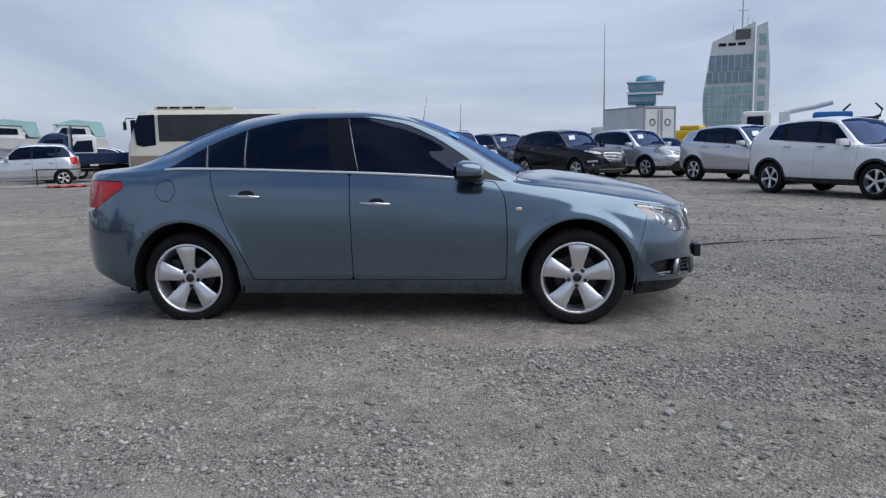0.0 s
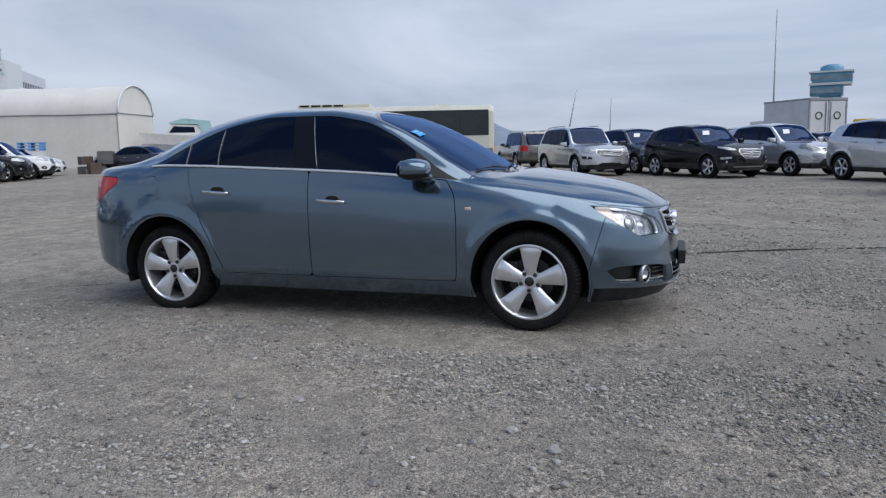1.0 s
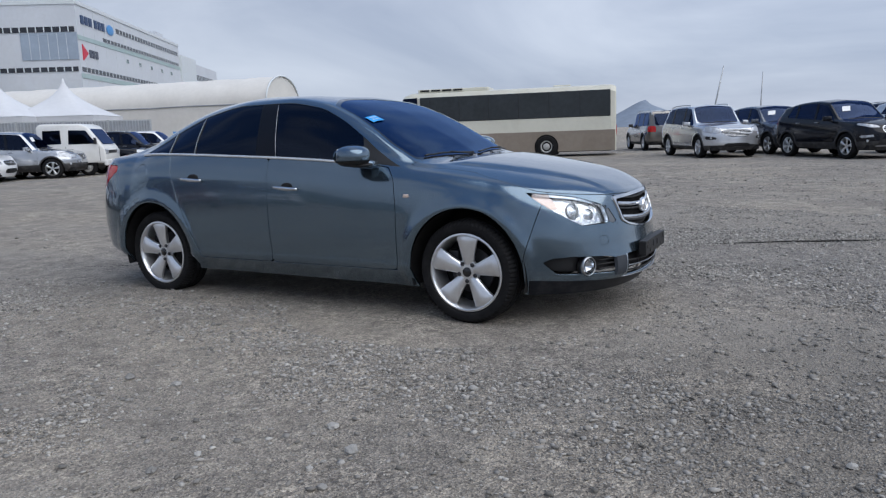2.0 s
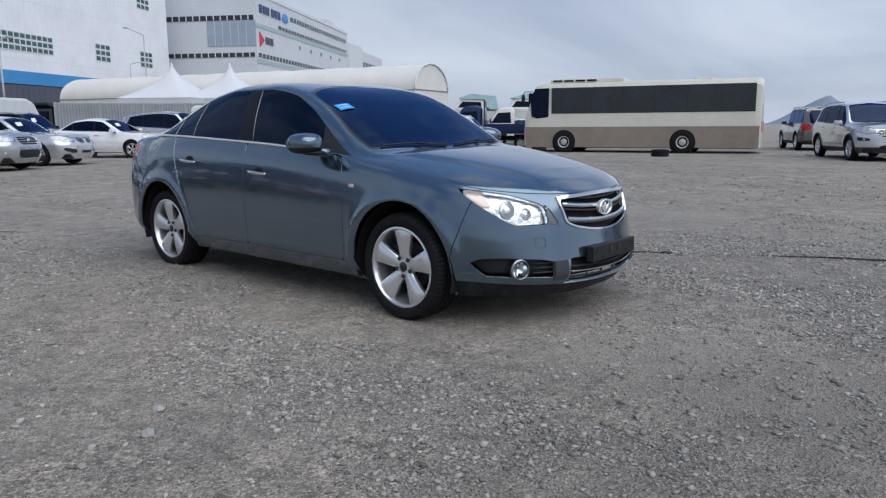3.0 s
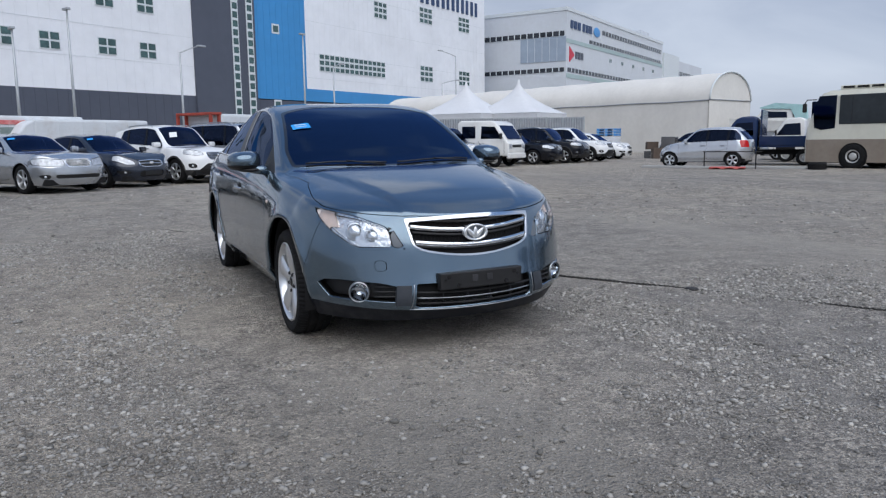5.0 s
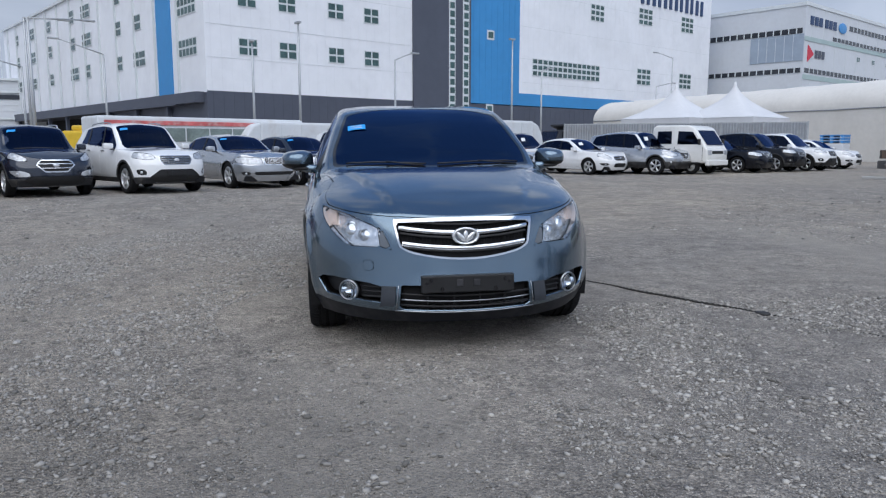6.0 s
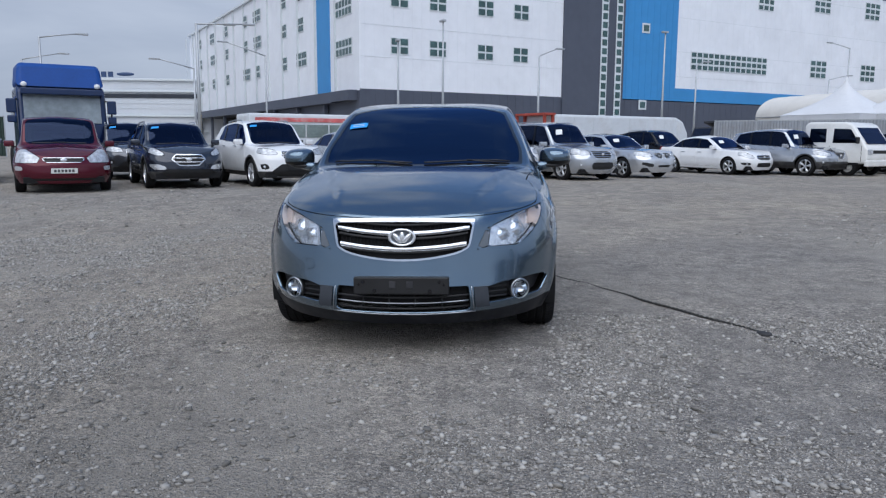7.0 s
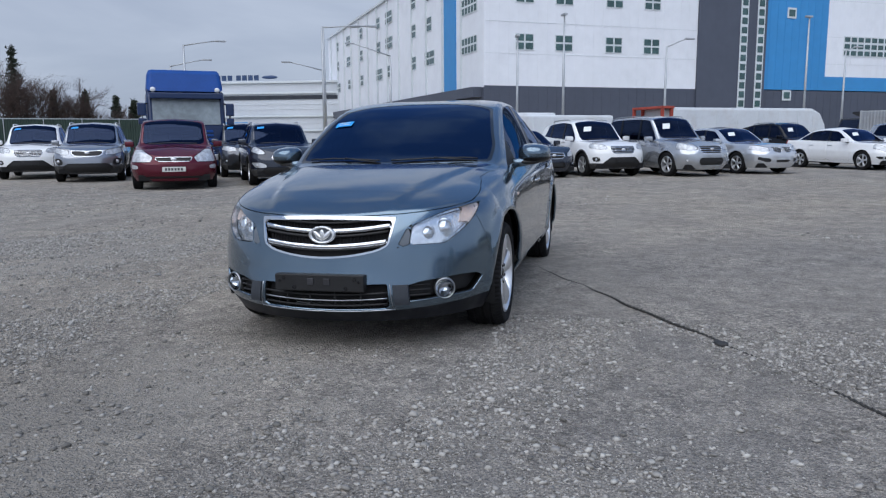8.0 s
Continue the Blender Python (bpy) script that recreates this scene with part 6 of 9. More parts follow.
        if np.abs(q.v[:, 1]).min() < 0.01:
            out.append(("body" if mid[2] > 0.6 else "bumper", [q], "paint", 0.012, "both"))
        elif len(q.faces) > 3:
            out.append(("wing" if mid[0] > 0.5 else "rear_quarter" if mid[0] < -0.8 else "window_frame" if mid[2] > 1.0 else "sill_panel", [q], "paint", 0.012, "side"))
    out.append(("lining", [shell.moved(-0.03)], "shadow", 0.0, "both"))
    made = []
    for nm, skins, mat, skirt, how in out:
        if how == "both":
            made.append((nm, skin_mesh(nm, skins + [q.mirrored() for q in skins], skirt), mat))
        else:
            made.append((nm, skin_mesh(nm, skins, skirt), mat))
            made.append((nm, skin_mesh(nm, [q.mirrored() for q in skins], skirt), mat))

    def bmm(nm, bm, mat, smooth=True):
        me = bpy.data.meshes.new(nm)
        bm.normal_update()
        bm.to_mesh(me)
        bm.free()
        if smooth:
            me.shade_smooth()
            me.set_sharp_from_angle(angle=radians(45))
        made.append((nm, me, mat))
    for sd in (1, -1):
        mx, mz = cx - 0.30, float(bz(cx - 0.3)) + 0.07
        b = box(bmesh.new(), mx - 0.06, mx + 0.07, sd * (W + 0.07) - 0.11, sd * (W + 0.07) + 0.11, mz - 0.07, mz + 0.075, 0.045)
        for v in b.verts:
            v.co.x -= 0.25 * max(0.0, abs(v.co.y) - W)
        bmm("door_mirror", b, "paint")
        bmm("mirror_foot", box(bmesh.new(), mx - 0.03, mx + 0.04, sd * (W - 0.03) - 0.06, sd * (W - 0.03) + 0.06, mz - 0.09, mz - 0.05, 0.012), "black")
        for hx in (s["pillars"][0] + 0.14, s["pillars"][1] + 0.16):
            bmm("handle", box(bmesh.new(), hx - 0.09, hx + 0.09, sd * W * 0.975 - 0.01, sd * W * 0.975 + 0.025, s["belt"][1] - 0.20, s["belt"][1] - 0.175, 0.006), "trim")
        if s["rails"]:
            pts = [(x, sd * (float(ry(np.array([x]))[0]) - 0.02), float(rz(np.array([x]))[0]) + 0.05) for x in np.linspace(s["back"] - 0.1, s["head"] - 0.15, 8)]
            pts = [(pts[0][0] - 0.03, pts[0][1], pts[0][2] - 0.06)] + pts + [(pts[-1][0] + 0.03, pts[-1][1], pts[-1][2] - 0.06)]
            bmm("roof_rail", tube(bmesh.new(), pts, 0.017, 6), "trim")
    gy = [y for y, z in face["grille"]]
    gz = [z for y, z in face["grille"]]
    yy, zz = np.linspace(max(min(gy), 0) * W, max(gy) * W, 60), np.linspace(min(gz), max(gz), 60)
    for j in range(face["bars"]):
        u = (j + 1) / (face["bars"] + 1)
        if face["upright"]:
            y = yy[0] + (yy[-1] - yy[0]) * (j + 0.5) / face["bars"]
            run = zz[gf(np.full(60, y), zz) > 0.008]
            for sd in (1, -1):
                if len(run) > 3:
                    bmm("grille_bar", tube(bmesh.new(), [(fx(y, z) + 0.002, sd * y, z) for z in np.linspace(run[0], run[-1], 4)], 0.006, 5), "chrome")
        else:
            z = zz[0] + (zz[-1] - zz[0]) * u
            run = yy[gf(yy, np.full(60, z)) > 0.008]
            if len(run) > 3:
                bmm("grille_bar", tube(bmesh.new(), [(fx(y, z) + 0.004, y, z) for y in np.linspace(-run[-1], run[-1], 11)], 0.011 if face["bars"] < 3 else 0.008, 5), "chrome")
    mz = min(gz) * 0.45 + max(gz) * 0.55
    bmm("badge", ball(bmesh.new(), (fx(0, mz) + 0.012, 0, mz), 0.012, 0.065, 0.04, 12, 8), "bright")
    if face["plate"]:
        pz = face["plate"]
        bmm("plate_panel", box(bmesh.new(), fx(0, pz) - 0.01, fx(0, pz) + 0.014, -0.26, 0.26, pz - 0.055, pz + 0.055, 0.004), "plate", False)
    if face["fog"]:
        y, z, r = face["fog"]
        for sd in (1, -1):
            x = fx(y * W, z)
            bmm("fog_lamp", ball(bmesh.new(), (x - 0.015, sd * y * W, z), 0.035, r, r, 12, 8), "head")
    bmm("wiper", tube(bmesh.new(), [(cx - 0.02, -0.6 * W, cz + 0.01), (cx + 0.0, 0.0, cz + 0.03), (cx - 0.02, 0.55 * W, cz + 0.01)], 0.012, 5), "black")
    bmm("underbody", box(bmesh.new(), lr + 0.15, lf - 0.15, -W * 0.82, W * 0.82, s["sill"] - 0.02, s["sill"] + 0.12, 0.02), "shadow", False)
    bmm("cabin", box(bmesh.new(), lr + 0.35, cx - 0.2, -W * 0.5, W * 0.5, s["sill"] + 0.1, s["belt"][0] - 0.02, 0.05), "shadow", False)
    for y in (-0.38 * W, 0.38 * W):
        bmm("seat_back", box(bmesh.new(), -0.35, -0.2, y - 0.22, y + 0.22, 0.7, s["belt"][1] + 0.28, 0.06), "seat")
    return made


def small_wheel_meshes(r, w=0.21):
    rim = r * 0.68
    bm = bmesh.new()
    lathe(bm, [(rim, -w * 0.42), (rim - 0.012, -w * 0.44), (rim - 0.02, -w * 0.3), (rim - 0.03, w * 0.3)], "y", 28)
    spoke_ring(bm, rim - 0.008, 5, 0.02, 0.05, 0.035, 0.015, 0.03, -w * 0.40)
    lathe(bm, [(0.001, -w * 0.36), (0.05, -w * 0.35), (0.06, -w * 0.2)], "y", 16)
    me = bpy.data.meshes.new("rim")
    bm.to_mesh(me)
    bm.free()
    me.shade_smooth()
    me.set_sharp_from_angle(angle=radians(40))
    bm = bmesh.new()
    lathe(bm, [(0.001, 0.02), (rim - 0.02, 0.02), (rim - 0.02, 0.04)], "y", 20)
    bp = bpy.data.meshes.new("brake_cover")
    bm.to_mesh(bp)
    bm.free()
    return {"tyre": (tyre_mesh(r, w, rim, 40, False), RUBBER), "rim": (me, ALLOY), "brake_cover": (bp, SHADOW)}


CAR_CHROME = material("bright_car_chrome", (0.62, 0.64, 0.67), rough=0.25, metal=0.85, noise_scale=8, vary=0.15)
MADE, PAINTED, WHEELS = {}, {}, {}
SURFACE = {"glass": CAR_GLASS, "gloss": PILLAR_BLACK, "head": HEAD, "chrome": CAR_CHROME, "black": BLACK, "red": RED_LENS, "clad": CLADDING, "shadow": SHADOW, "trim": SATIN, "plate": BLACK, "seat": SEAT_FABRIC, "bright": BRIGHT_TRIM, "smoke": SMOKE}


def put_wheels(car, r, places):
    if r not in WHEELS:
        WHEELS[r] = small_wheel_meshes(r)
    ms = WHEELS[r]
    for i, (x, y) in enumerate(places):
        hub = link("wheel", ms["tyre"][0], RUBBER, car)
        hub.matrix_basis = pose(x, y, r, 0, 0, 0 if y < 0 else 180) @ pose(0, 0, 0, 0, 23.0 * i + 7 * x, 0)
        link("rim", ms["rim"][0], ms["rim"][1], hub)
        link("brake_cover", ms["brake_cover"][0], SHADOW, hub)


def park(kind, x, y, heading, coat, label, sheet=False, plate=False, category="car", wheel_at="front_right", sticker=False):
    """Parks a car with its right front tyre on (x, y), or with its middle there."""
    s = SPECS[kind]
    h = radians(heading)
    if wheel_at == "front_right":
        ox, oy = s["wb"], -(s["W"] - 0.09)
    elif wheel_at == "rear_right":
        ox, oy = -s["wb"], -(s["W"] - 0.09)
    else:
        ox, oy = 0, 0
    cx, cy = x - (ox * math.cos(h) - oy * math.sin(h)), y - (ox * math.sin(h) + oy * math.cos(h))
    names = {"suv": "suv", "big_suv": "suv", "old_suv": "suv", "coupe_suv": "suv", "hex_suv": "suv", "crossover_suv": "suv", "sport_suv": "suv", "tiger_suv": "suv", "grand_suv": "suv", "wide_saloon": "saloon_car", "saloon": "saloon_car", "big_saloon": "saloon_car", "hatchback": "hatchback_car", "minivan": "minivan"}
    car = thing(names[kind], pose(cx, cy, float(ground_z(cx, cy)), 0, 0, heading), label, category, "parked cars in the yard")
    if kind not in MADE:
        MADE[kind] = car_meshes(s)
    key = (kind, coat.name)
    if key not in PAINTED:
        PAINTED[key] = []
        for nm, me, mat in MADE[kind]:
            m2 = me
            if mat == "paint":
                m2 = me.copy()
                m2.materials.clear()
                m2.materials.append(coat)
            elif not me.materials:
                me.materials.append(SURFACE[mat])
            PAINTED[key].append((nm, m2, mat))
    for nm, me, mat in PAINTED[key]:
        ob = new(nm, me)
        ob.parent = car
    put_wheels(car, s["r"], [(wx, sy * (s["W"] - 0.115)) for wx in (s["wb"], -s["wb"]) for sy in (-1, 1)])
    cxx, cz = s["cowl"]
    if sheet or sticker:
        t0, t1 = (0.46, 0.64) if sheet else (0.70, 0.78)
        y0, y1, skew = (-0.52, -0.24, 0.10) if sheet else (-0.62, -0.42, 0.03)
        pane = np.array([v.co[:] for nm, me, mat in PAINTED[key] if nm == "windscreen" for v in me.vertices])

        def on(t, y):
            px, py = cxx + (s["head"] - cxx) * t, y * s["W"]
            d = (pane[:, 0] - px) ** 2 + (pane[:, 1] - py) ** 2
            i = np.argsort(d)[:5]
            w = 1 / (d[i] + 1e-5)
            fit = (pane[i] * w[:, None]).sum(axis=0) / w.sum()
            return (px + 0.004, py, float(fit[2] + (px - fit[0]) * (s["H"] - cz) / (s["head"] - cxx)) + 0.012)
        bm = bmesh.new()
        net = [[bm.verts.new(on(t0 + (t1 - t0) * i / 4, y0 + (y1 - y0) * j / 4 + skew * i / 4)) for j in range(5)] for i in range(5)]
        for i in range(4):
            for j in range(4):
                bm.faces.new((net[i][j], net[i][j + 1], net[i + 1][j + 1], net[i + 1][j]))
        q = bmesh.ops.extrude_face_region(bm, geom=bm.faces[:])
        bmesh.ops.translate(bm, vec=(0.002, 0, 0.002), verts=[v for v in q["geom"] if isinstance(v, bmesh.types.BMVert)])
        part("windscreen_sheet" if sheet else "windscreen_sticker", bm, PAPER if sheet else STICKER, car, "white paper sheet" if sheet else "blue sticker")
    if plate:
        bm = box(bmesh.new(), s["lf"] + 0.004, s["lf"] + 0.016, -0.26, 0.26, 0.44, 0.55, 0.003)
        pl = part("number_plate", bm, PLATE, car, "white number plate with plain bars")
        for k in range(6):
            part("plate_bar", boxed(s["lf"] + 0.015, s["lf"] + 0.019, -0.2 + 0.07 * k, -0.155 + 0.07 * k, 0.465, 0.525), BAR_INK, pl)
    return car


ROW = 35.0
park("suv", -13.55, -17.35, ROW, WHITE_PAINT, "white compact estate car with dusty paint on gravel", sticker=True)
park("tiger_suv", -12.54, -14.39, ROW - 2, MID_SILVER, "silver-grey suv with a chrome-framed grille", sticker=True)
park("minivan", -10.0, -10.0, ROW - 3, RED_PAINT, "dark red minivan with a white front plate", plate=True, category="minivan")
park("hex_suv", -11.79, -7.87, ROW - 2, NAVY_PAINT, "dark blue-grey compact suv with chrome grille", sticker=True)
park("suv", -15.6, -10.9, ROW, GREY_PAINT, "dark grey suv parked behind the first row", sticker=True)
park("suv", -12.8, -5.55, ROW + 2, WHITE_PAINT, "white suv with black lower bumper and chrome grille", sticker=True)
park("wide_saloon", -14.74, -3.40, ROW - 2, SILVER_PAINT, "silver large saloon with a wide upright grille", sticker=True)
park("saloon", -16.12, -1.62, ROW, NAVY_PAINT, "dark saloon with clear head lamps", sticker=True)
park("suv", -17.18, 0.33, ROW - 4, WHITE_PAINT, "white suv with roof rails and a paper sheet in the windscreen", sheet=True)
park("big_suv", -17.5, 2.8, ROW, SILVER_PAINT, "silver large suv with chrome grille", sheet=True)
park("big_saloon", -19.3, 5.0, ROW, LIGHT_SILVER, "pale silver saloon with a paper sheet in the windscreen", sheet=True)
park("saloon", -22.4, 9.45, ROW - 2, WHITE_PAINT, "white four-door saloon with black intakes", sheet=True)
park("coupe_suv", -21.95, 12.05, ROW, SILVER_PAINT, "silver-grey suv with a sloping roof", sheet=True)
park("big_saloon", -23.51, 16.42, ROW, BLACK_PAINT, "black saloon parked beside the white truck")
park("suv", -24.3, 18.65, ROW, BLACK_PAINT, "black suv with a dusty bonnet")
park("suv", -25.13, 20.7, ROW - 2, WHITE_PAINT, "white suv at the end of the row")
park("saloon", -27.73, 23.99, ROW, WHITE_PAINT, "white small car beyond the row")
# second row behind
park("saloon", -25.0, 5.6, ROW, GREY_PAINT, "grey saloon parked behind the first row", sheet=True)
park("suv", -26.9, 8.2, ROW, BLACK_PAINT, "black suv parked behind the first row", sheet=True)
park("saloon", -21.6, -4.6, ROW, GREY_PAINT, "dark saloon parked behind the first row")
park("suv", -19.8, -7.6, ROW, NAVY_PAINT, "dark suv parked behind the first row")
# the other side of the yard
EAST = -58.0
park("sport_suv", 8.15, 9.54, EAST - 5, WHITE_PAINT, "white compact suv with multi-spoke wheels side-on")
park("sport_suv", 6.70, 17.9, EAST - 3, LIGHT_SILVER, "silver compact suv with clear lamps", sheet=True, wheel_at="rear_right")
park("sport_suv", 5.70, 20.43, EAST + 4, LIGHT_SILVER, "pale silver suv with a paper sheet in the windscreen", sheet=True)
park("crossover_suv", 3.21, 19.16, EAST + 6, BLACK_PAINT, "black suv with a chrome-barred grille", sheet=True)
park("sport_suv", 0.82, 23.00, EAST + 3, GREY_PAINT, "dark grey suv with a paper sheet", sheet=True)
park("grand_suv", -1.11, 21.08, EAST, LIGHT_SILVER, "silver suv with a wide chrome grille")
park("old_suv", -4.8, 30.7, 118, BROWN_PAINT, "grey-brown older suv seen from behind", wheel_at="middle")
park("suv", 5.00, 30.55, EAST, GREY_PAINT, "grey suv in the back row")
park("saloon", 8.98, 31.61, EAST, NAVY_PAINT, "dark saloon in the back row")
park("saloon", -1.56, 34.46, EAST, GREY_PAINT, "grey saloon in the back row")
park("suv", 2.81, 37.02, EAST, WHITE_PAINT, "white suv in the back row")
park("suv", 12.77, 25.66, EAST, NAVY_PAINT, "dark suv in the back row")
park("hatchback", -16.37, 19.88, 210, LIGHT_SILVER, "silver small hatchback with a red tail lamp side-on", wheel_at="middle")

# ---- buildings round the yard ----
WHITE_CLAD = material("white_ribbed_cladding", (0.78, 0.80, 0.84), rough=0.55, noise_scale=0.12, vary=0.05, dirt=(0.5, 0.52, 0.55), dirt_scale=0.25, dirt_amount=0.25)
DARK_CLAD = material("dark_grey_cladding_panels", (0.075, 0.085, 0.115), rough=0.55, noise_scale=0.2, vary=0.08)
BLUE_CLAD = material("blue_cladding_panels", (0.05, 0.25, 0.55), rough=0.5, noise_scale=0.15, vary=0.07)
WIN_GLASS = material("green_grey_window_glass", (0.05, 0.10, 0.10), rough=0.08, spec=0.7, noise_scale=0.8, vary=0.4)
WIN_FRAME = material("white_window_frame", (0.62, 0.66, 0.68), rough=0.5, noise_scale=2, vary=0.05)
PALE_CLAD = material("pale_grey_cladding", (0.58, 0.61, 0.65), rough=0.55, noise_scale=0.25, vary=0.05, dirt=(0.42, 0.43, 0.44), dirt_scale=0.5, dirt_amount=0.25)
BAND_GLASS = material("dark_band_glass", (0.03, 0.035, 0.045), rough=0.15, noise_scale=1.0, vary=0.4)
GREY_BLUE_PANEL = material("grey_blue_panel", (0.30, 0.36, 0.44), rough=0.4, noise_scale=0.5, vary=0.08)
PALE_TEAL = material("pale_teal_band", (0.36, 0.46, 0.46), rough=0.5, noise_scale=0.5, vary=0.06)
CANVAS = material("cream_canvas_sheet", (0.66, 0.64, 0.60), rough=0.75, noise_scale=0.5, vary=0.06, dirt=(0.55, 0.53, 0.49), dirt_scale=0.6, dirt_amount=0.3, bump=0.2, bump_scale=2)
TENT_WHITE = material("white_tent_fabric", (0.60, 0.61, 0.63), rough=0.7, noise_scale=0.7, vary=0.05)
FENCE_GREY = material("grey_corrugated_sheet", (0.30, 0.32, 0.345), rough=0.55, metal=0.2, noise_scale=0.8, vary=0.12, dirt=(0.2, 0.17, 0.14), dirt_scale=1.2, dirt_amount=0.3)
POLE = material("galvanised_pole", (0.42, 0.44, 0.46), rough=0.5, metal=0.5, noise_scale=2, vary=0.08)
GREEN_MESH = material("dark_green_fence_mesh", (0.03, 0.05, 0.04), rough=0.8, noise_scale=2, vary=0.2)
SIGN_BLUE = material("navy_sign_paint", (0.03, 0.06, 0.14), rough=0.5, noise_scale=2, vary=0.1)
SIGN_RED = material("red_sign_paint", (0.55, 0.03, 0.06), rough=0.5, noise_scale=2, vary=0.1)
SIGN_LIGHT = material("light_blue_sign_paint", (0.08, 0.28, 0.6), rough=0.5, noise_scale=2, vary=0.1)

UD = radians(123)
FACADE = Matrix.Translation((-66.0, -8.0, 0)) @ Matrix.Rotation(UD, 4, "Z")   # x runs along the front, y into the building


def window_unit(parent, s0, s1, z0, z1, cols, rows, y=-0.02, frame_w=0.09, mat=None, m=None):
    """A window of cols x rows panes in a frame, on the face y."""
    w = part("window", boxed(s0, s1, y - 0.05, y, z0, z1), mat or WIN_FRAME, parent)
    dw, dz = (s1 - s0) / cols, (z1 - z0) / rows
    for i in range(cols):
        for j in range(rows):
            part("pane", boxed(s0 + dw * i + frame_w, s0 + dw * (i + 1) - frame_w, y - 0.075, y - 0.045, z0 + dz * j + frame_w, z0 + dz * (j + 1) - frame_w), WIN_GLASS, w)
    if m is not None:
        w.matrix_basis = m
    return w


def ribs(bm, s0, s1, z0, z1, step, y=0.0, d=0.03, w=0.05):
    for s in np.arange(s0 + step / 2, s1, step):
        box(bm, s - w / 2, s + w / 2, y - d, y, z0, z1)
    return bm


def warehouse():
    b = thing("warehouse", FACADE, "large white, blue and dark grey clad warehouse with small windows", "building")
    part("base_wall", boxed(-4.1, 82.1, 0, 30, 0, 6.05), DARK_CLAD, b, "dark grey clad base")
    part("white_wall", boxed(-4.1, 19.5, -0.02, 30, 6.05, 26), WHITE_CLAD, b, "white clad wall")
    part("stair_tower", boxed(19.5, 28.1, -0.25, 28, 6.05, 27), DARK_CLAD, b, "dark grey stair tower with two glass strips")
    part("stair_tower_base", boxed(19.5, 28.1, -0.25, 0.0, 0.0, 6.05), DARK_CLAD, b)
    part("blue_wall", boxed(28.1, 36.6, -0.04, 30, 6.15, 26), BLUE_CLAD, b, "blue clad wall")
    part("white_wall", boxed(36.6, 82.1, -0.02, 30, 7.65, 26), WHITE_CLAD, b, "white clad wall")
    part("blue_band", boxed(36.6, 82.1, -0.04, 30, 6.15, 7.65), BLUE_CLAD, b, "blue band over the base")
    for s0, s1, z0, z1, step, y, mat in ((-4.1, 19.5, 6.1, 25.9, 1.0, -0.02, WHITE_CLAD), (36.7, 82.0, 7.7, 25.9, 1.0, -0.02, WHITE_CLAD), (28.2, 36.5, 6.2, 25.9, 1.0, -0.04, BLUE_CLAD), (-4.0, 19.4, 0.1, 6.0, 1.0, 0.0, DARK_CLAD), (28.2, 82.0, 0.1, 6.0, 1.0, 0.0, DARK_CLAD)):
        r = part("cladding_ribs", ribs(bmesh.new(), s0, s1, z0, z1, step, y, 0.02, 0.04), mat, b)
        tagged(r, kind="stuff")
    for z in (9.0, 11.9, 15.8, 20.0):
        part("panel_joint", boxed(-4.0, 19.4, -0.045, -0.02, z, z + 0.035), WIN_FRAME, b)
        part("panel_joint", boxed(36.7, 82.0, -0.045, -0.02, z, z + 0.035), WIN_FRAME, b)
    for z in (9.35, 13.65, 17.9):
        for s in (0.0, 4.15, 9.65, 14.0):
            window_unit(b, s - 0.95, s + 0.95, z, z + 1.55, 2, 2)
    for s0, s1 in ((24.65, 25.6), (26.8, 27.75)):
        strip = part("glass_strip", boxed(s0, s1, -0.32, -0.25, 3.2, 26), WIN_FRAME, b, "tall strip of small panes")
        for k in range(24):
            part("pane", boxed(s0 + 0.14, s1 - 0.14, -0.35, -0.31, 3.35 + k * 0.94, 3.35 + k * 0.94 + 0.66), WIN_GLASS, strip)
    window_unit(b, 39.0, 52.9, 9.9, 12.1, 14, 3, -0.02, 0.12)
    for z in (10.0, 18.6):
        for s in (63.6, 75.0):
            window_unit(b, s - 1.75, s + 1.75, z, z + 2.4, 3, 3, -0.02, 0.13)
    window_unit(b, 50.6, 53.6, 17.9, 20.2, 3, 3, -0.02, 0.13)
    for s, z in ((31.5, 14.2), (31.4, 5.55)):
        window_unit(b, s - 0.6, s + 0.6, z - 0.55, z + 0.55, 1, 1, -0.05, 0.2)
    # sign on the parapet, kept as plain blocks
    for k, s in enumerate((62.2, 65.2, 68.2, 71.2, 74.2, 77.2)):
        part("sign_bar", boxed(s, s + 0.7, -0.2, -0.02, 21.6, 23.8), SIGN_BLUE, b, "dark bar of a wall sign")
        part("sign_bar", boxed(s + 1.5, s + 2.1, -0.2, -0.02, 21.6, 23.8), SIGN_BLUE, b)
    # wing that runs away from the corner, over an open loading bay
    part("wing_wall", boxed(-4.1, 30, 30, 76, 5.9, 19.4), WHITE_CLAD, b, "white clad side wall")
    part("wing_side", boxed(-4.13, -4.1, 0.0, 30, 5.9, 19.6), WHITE_CLAD, b)
    part("bay_fascia", boxed(-5.0, -4.1, 0.6, 77, 5.0, 5.95), DARK_CLAD, b, "dark fascia over the loading bay")
    # the bay's deep shade is painted as a black back wall
    part("bay_back", boxed(-1.0, -0.4, 5, 76, 0, 5.0), SHADOW, b, "loading bay back wall, blackened to stand for shade")
    part("bay_soffit", boxed(-5.0, -0.4, 5, 77, 4.9, 5.0), DARK_CLAD, b)
    for d in np.arange(8, 76, 8.5):
        part("bay_column", boxed(-4.6, -4.2, d, d + 0.5, 0, 5.0), DARK_CLAD, b)
    part("blue_panel", boxed(-4.25, -4.13, 7.3, 10.8, 5.95, 19.4), BLUE_CLAD, b, "blue upright panel")
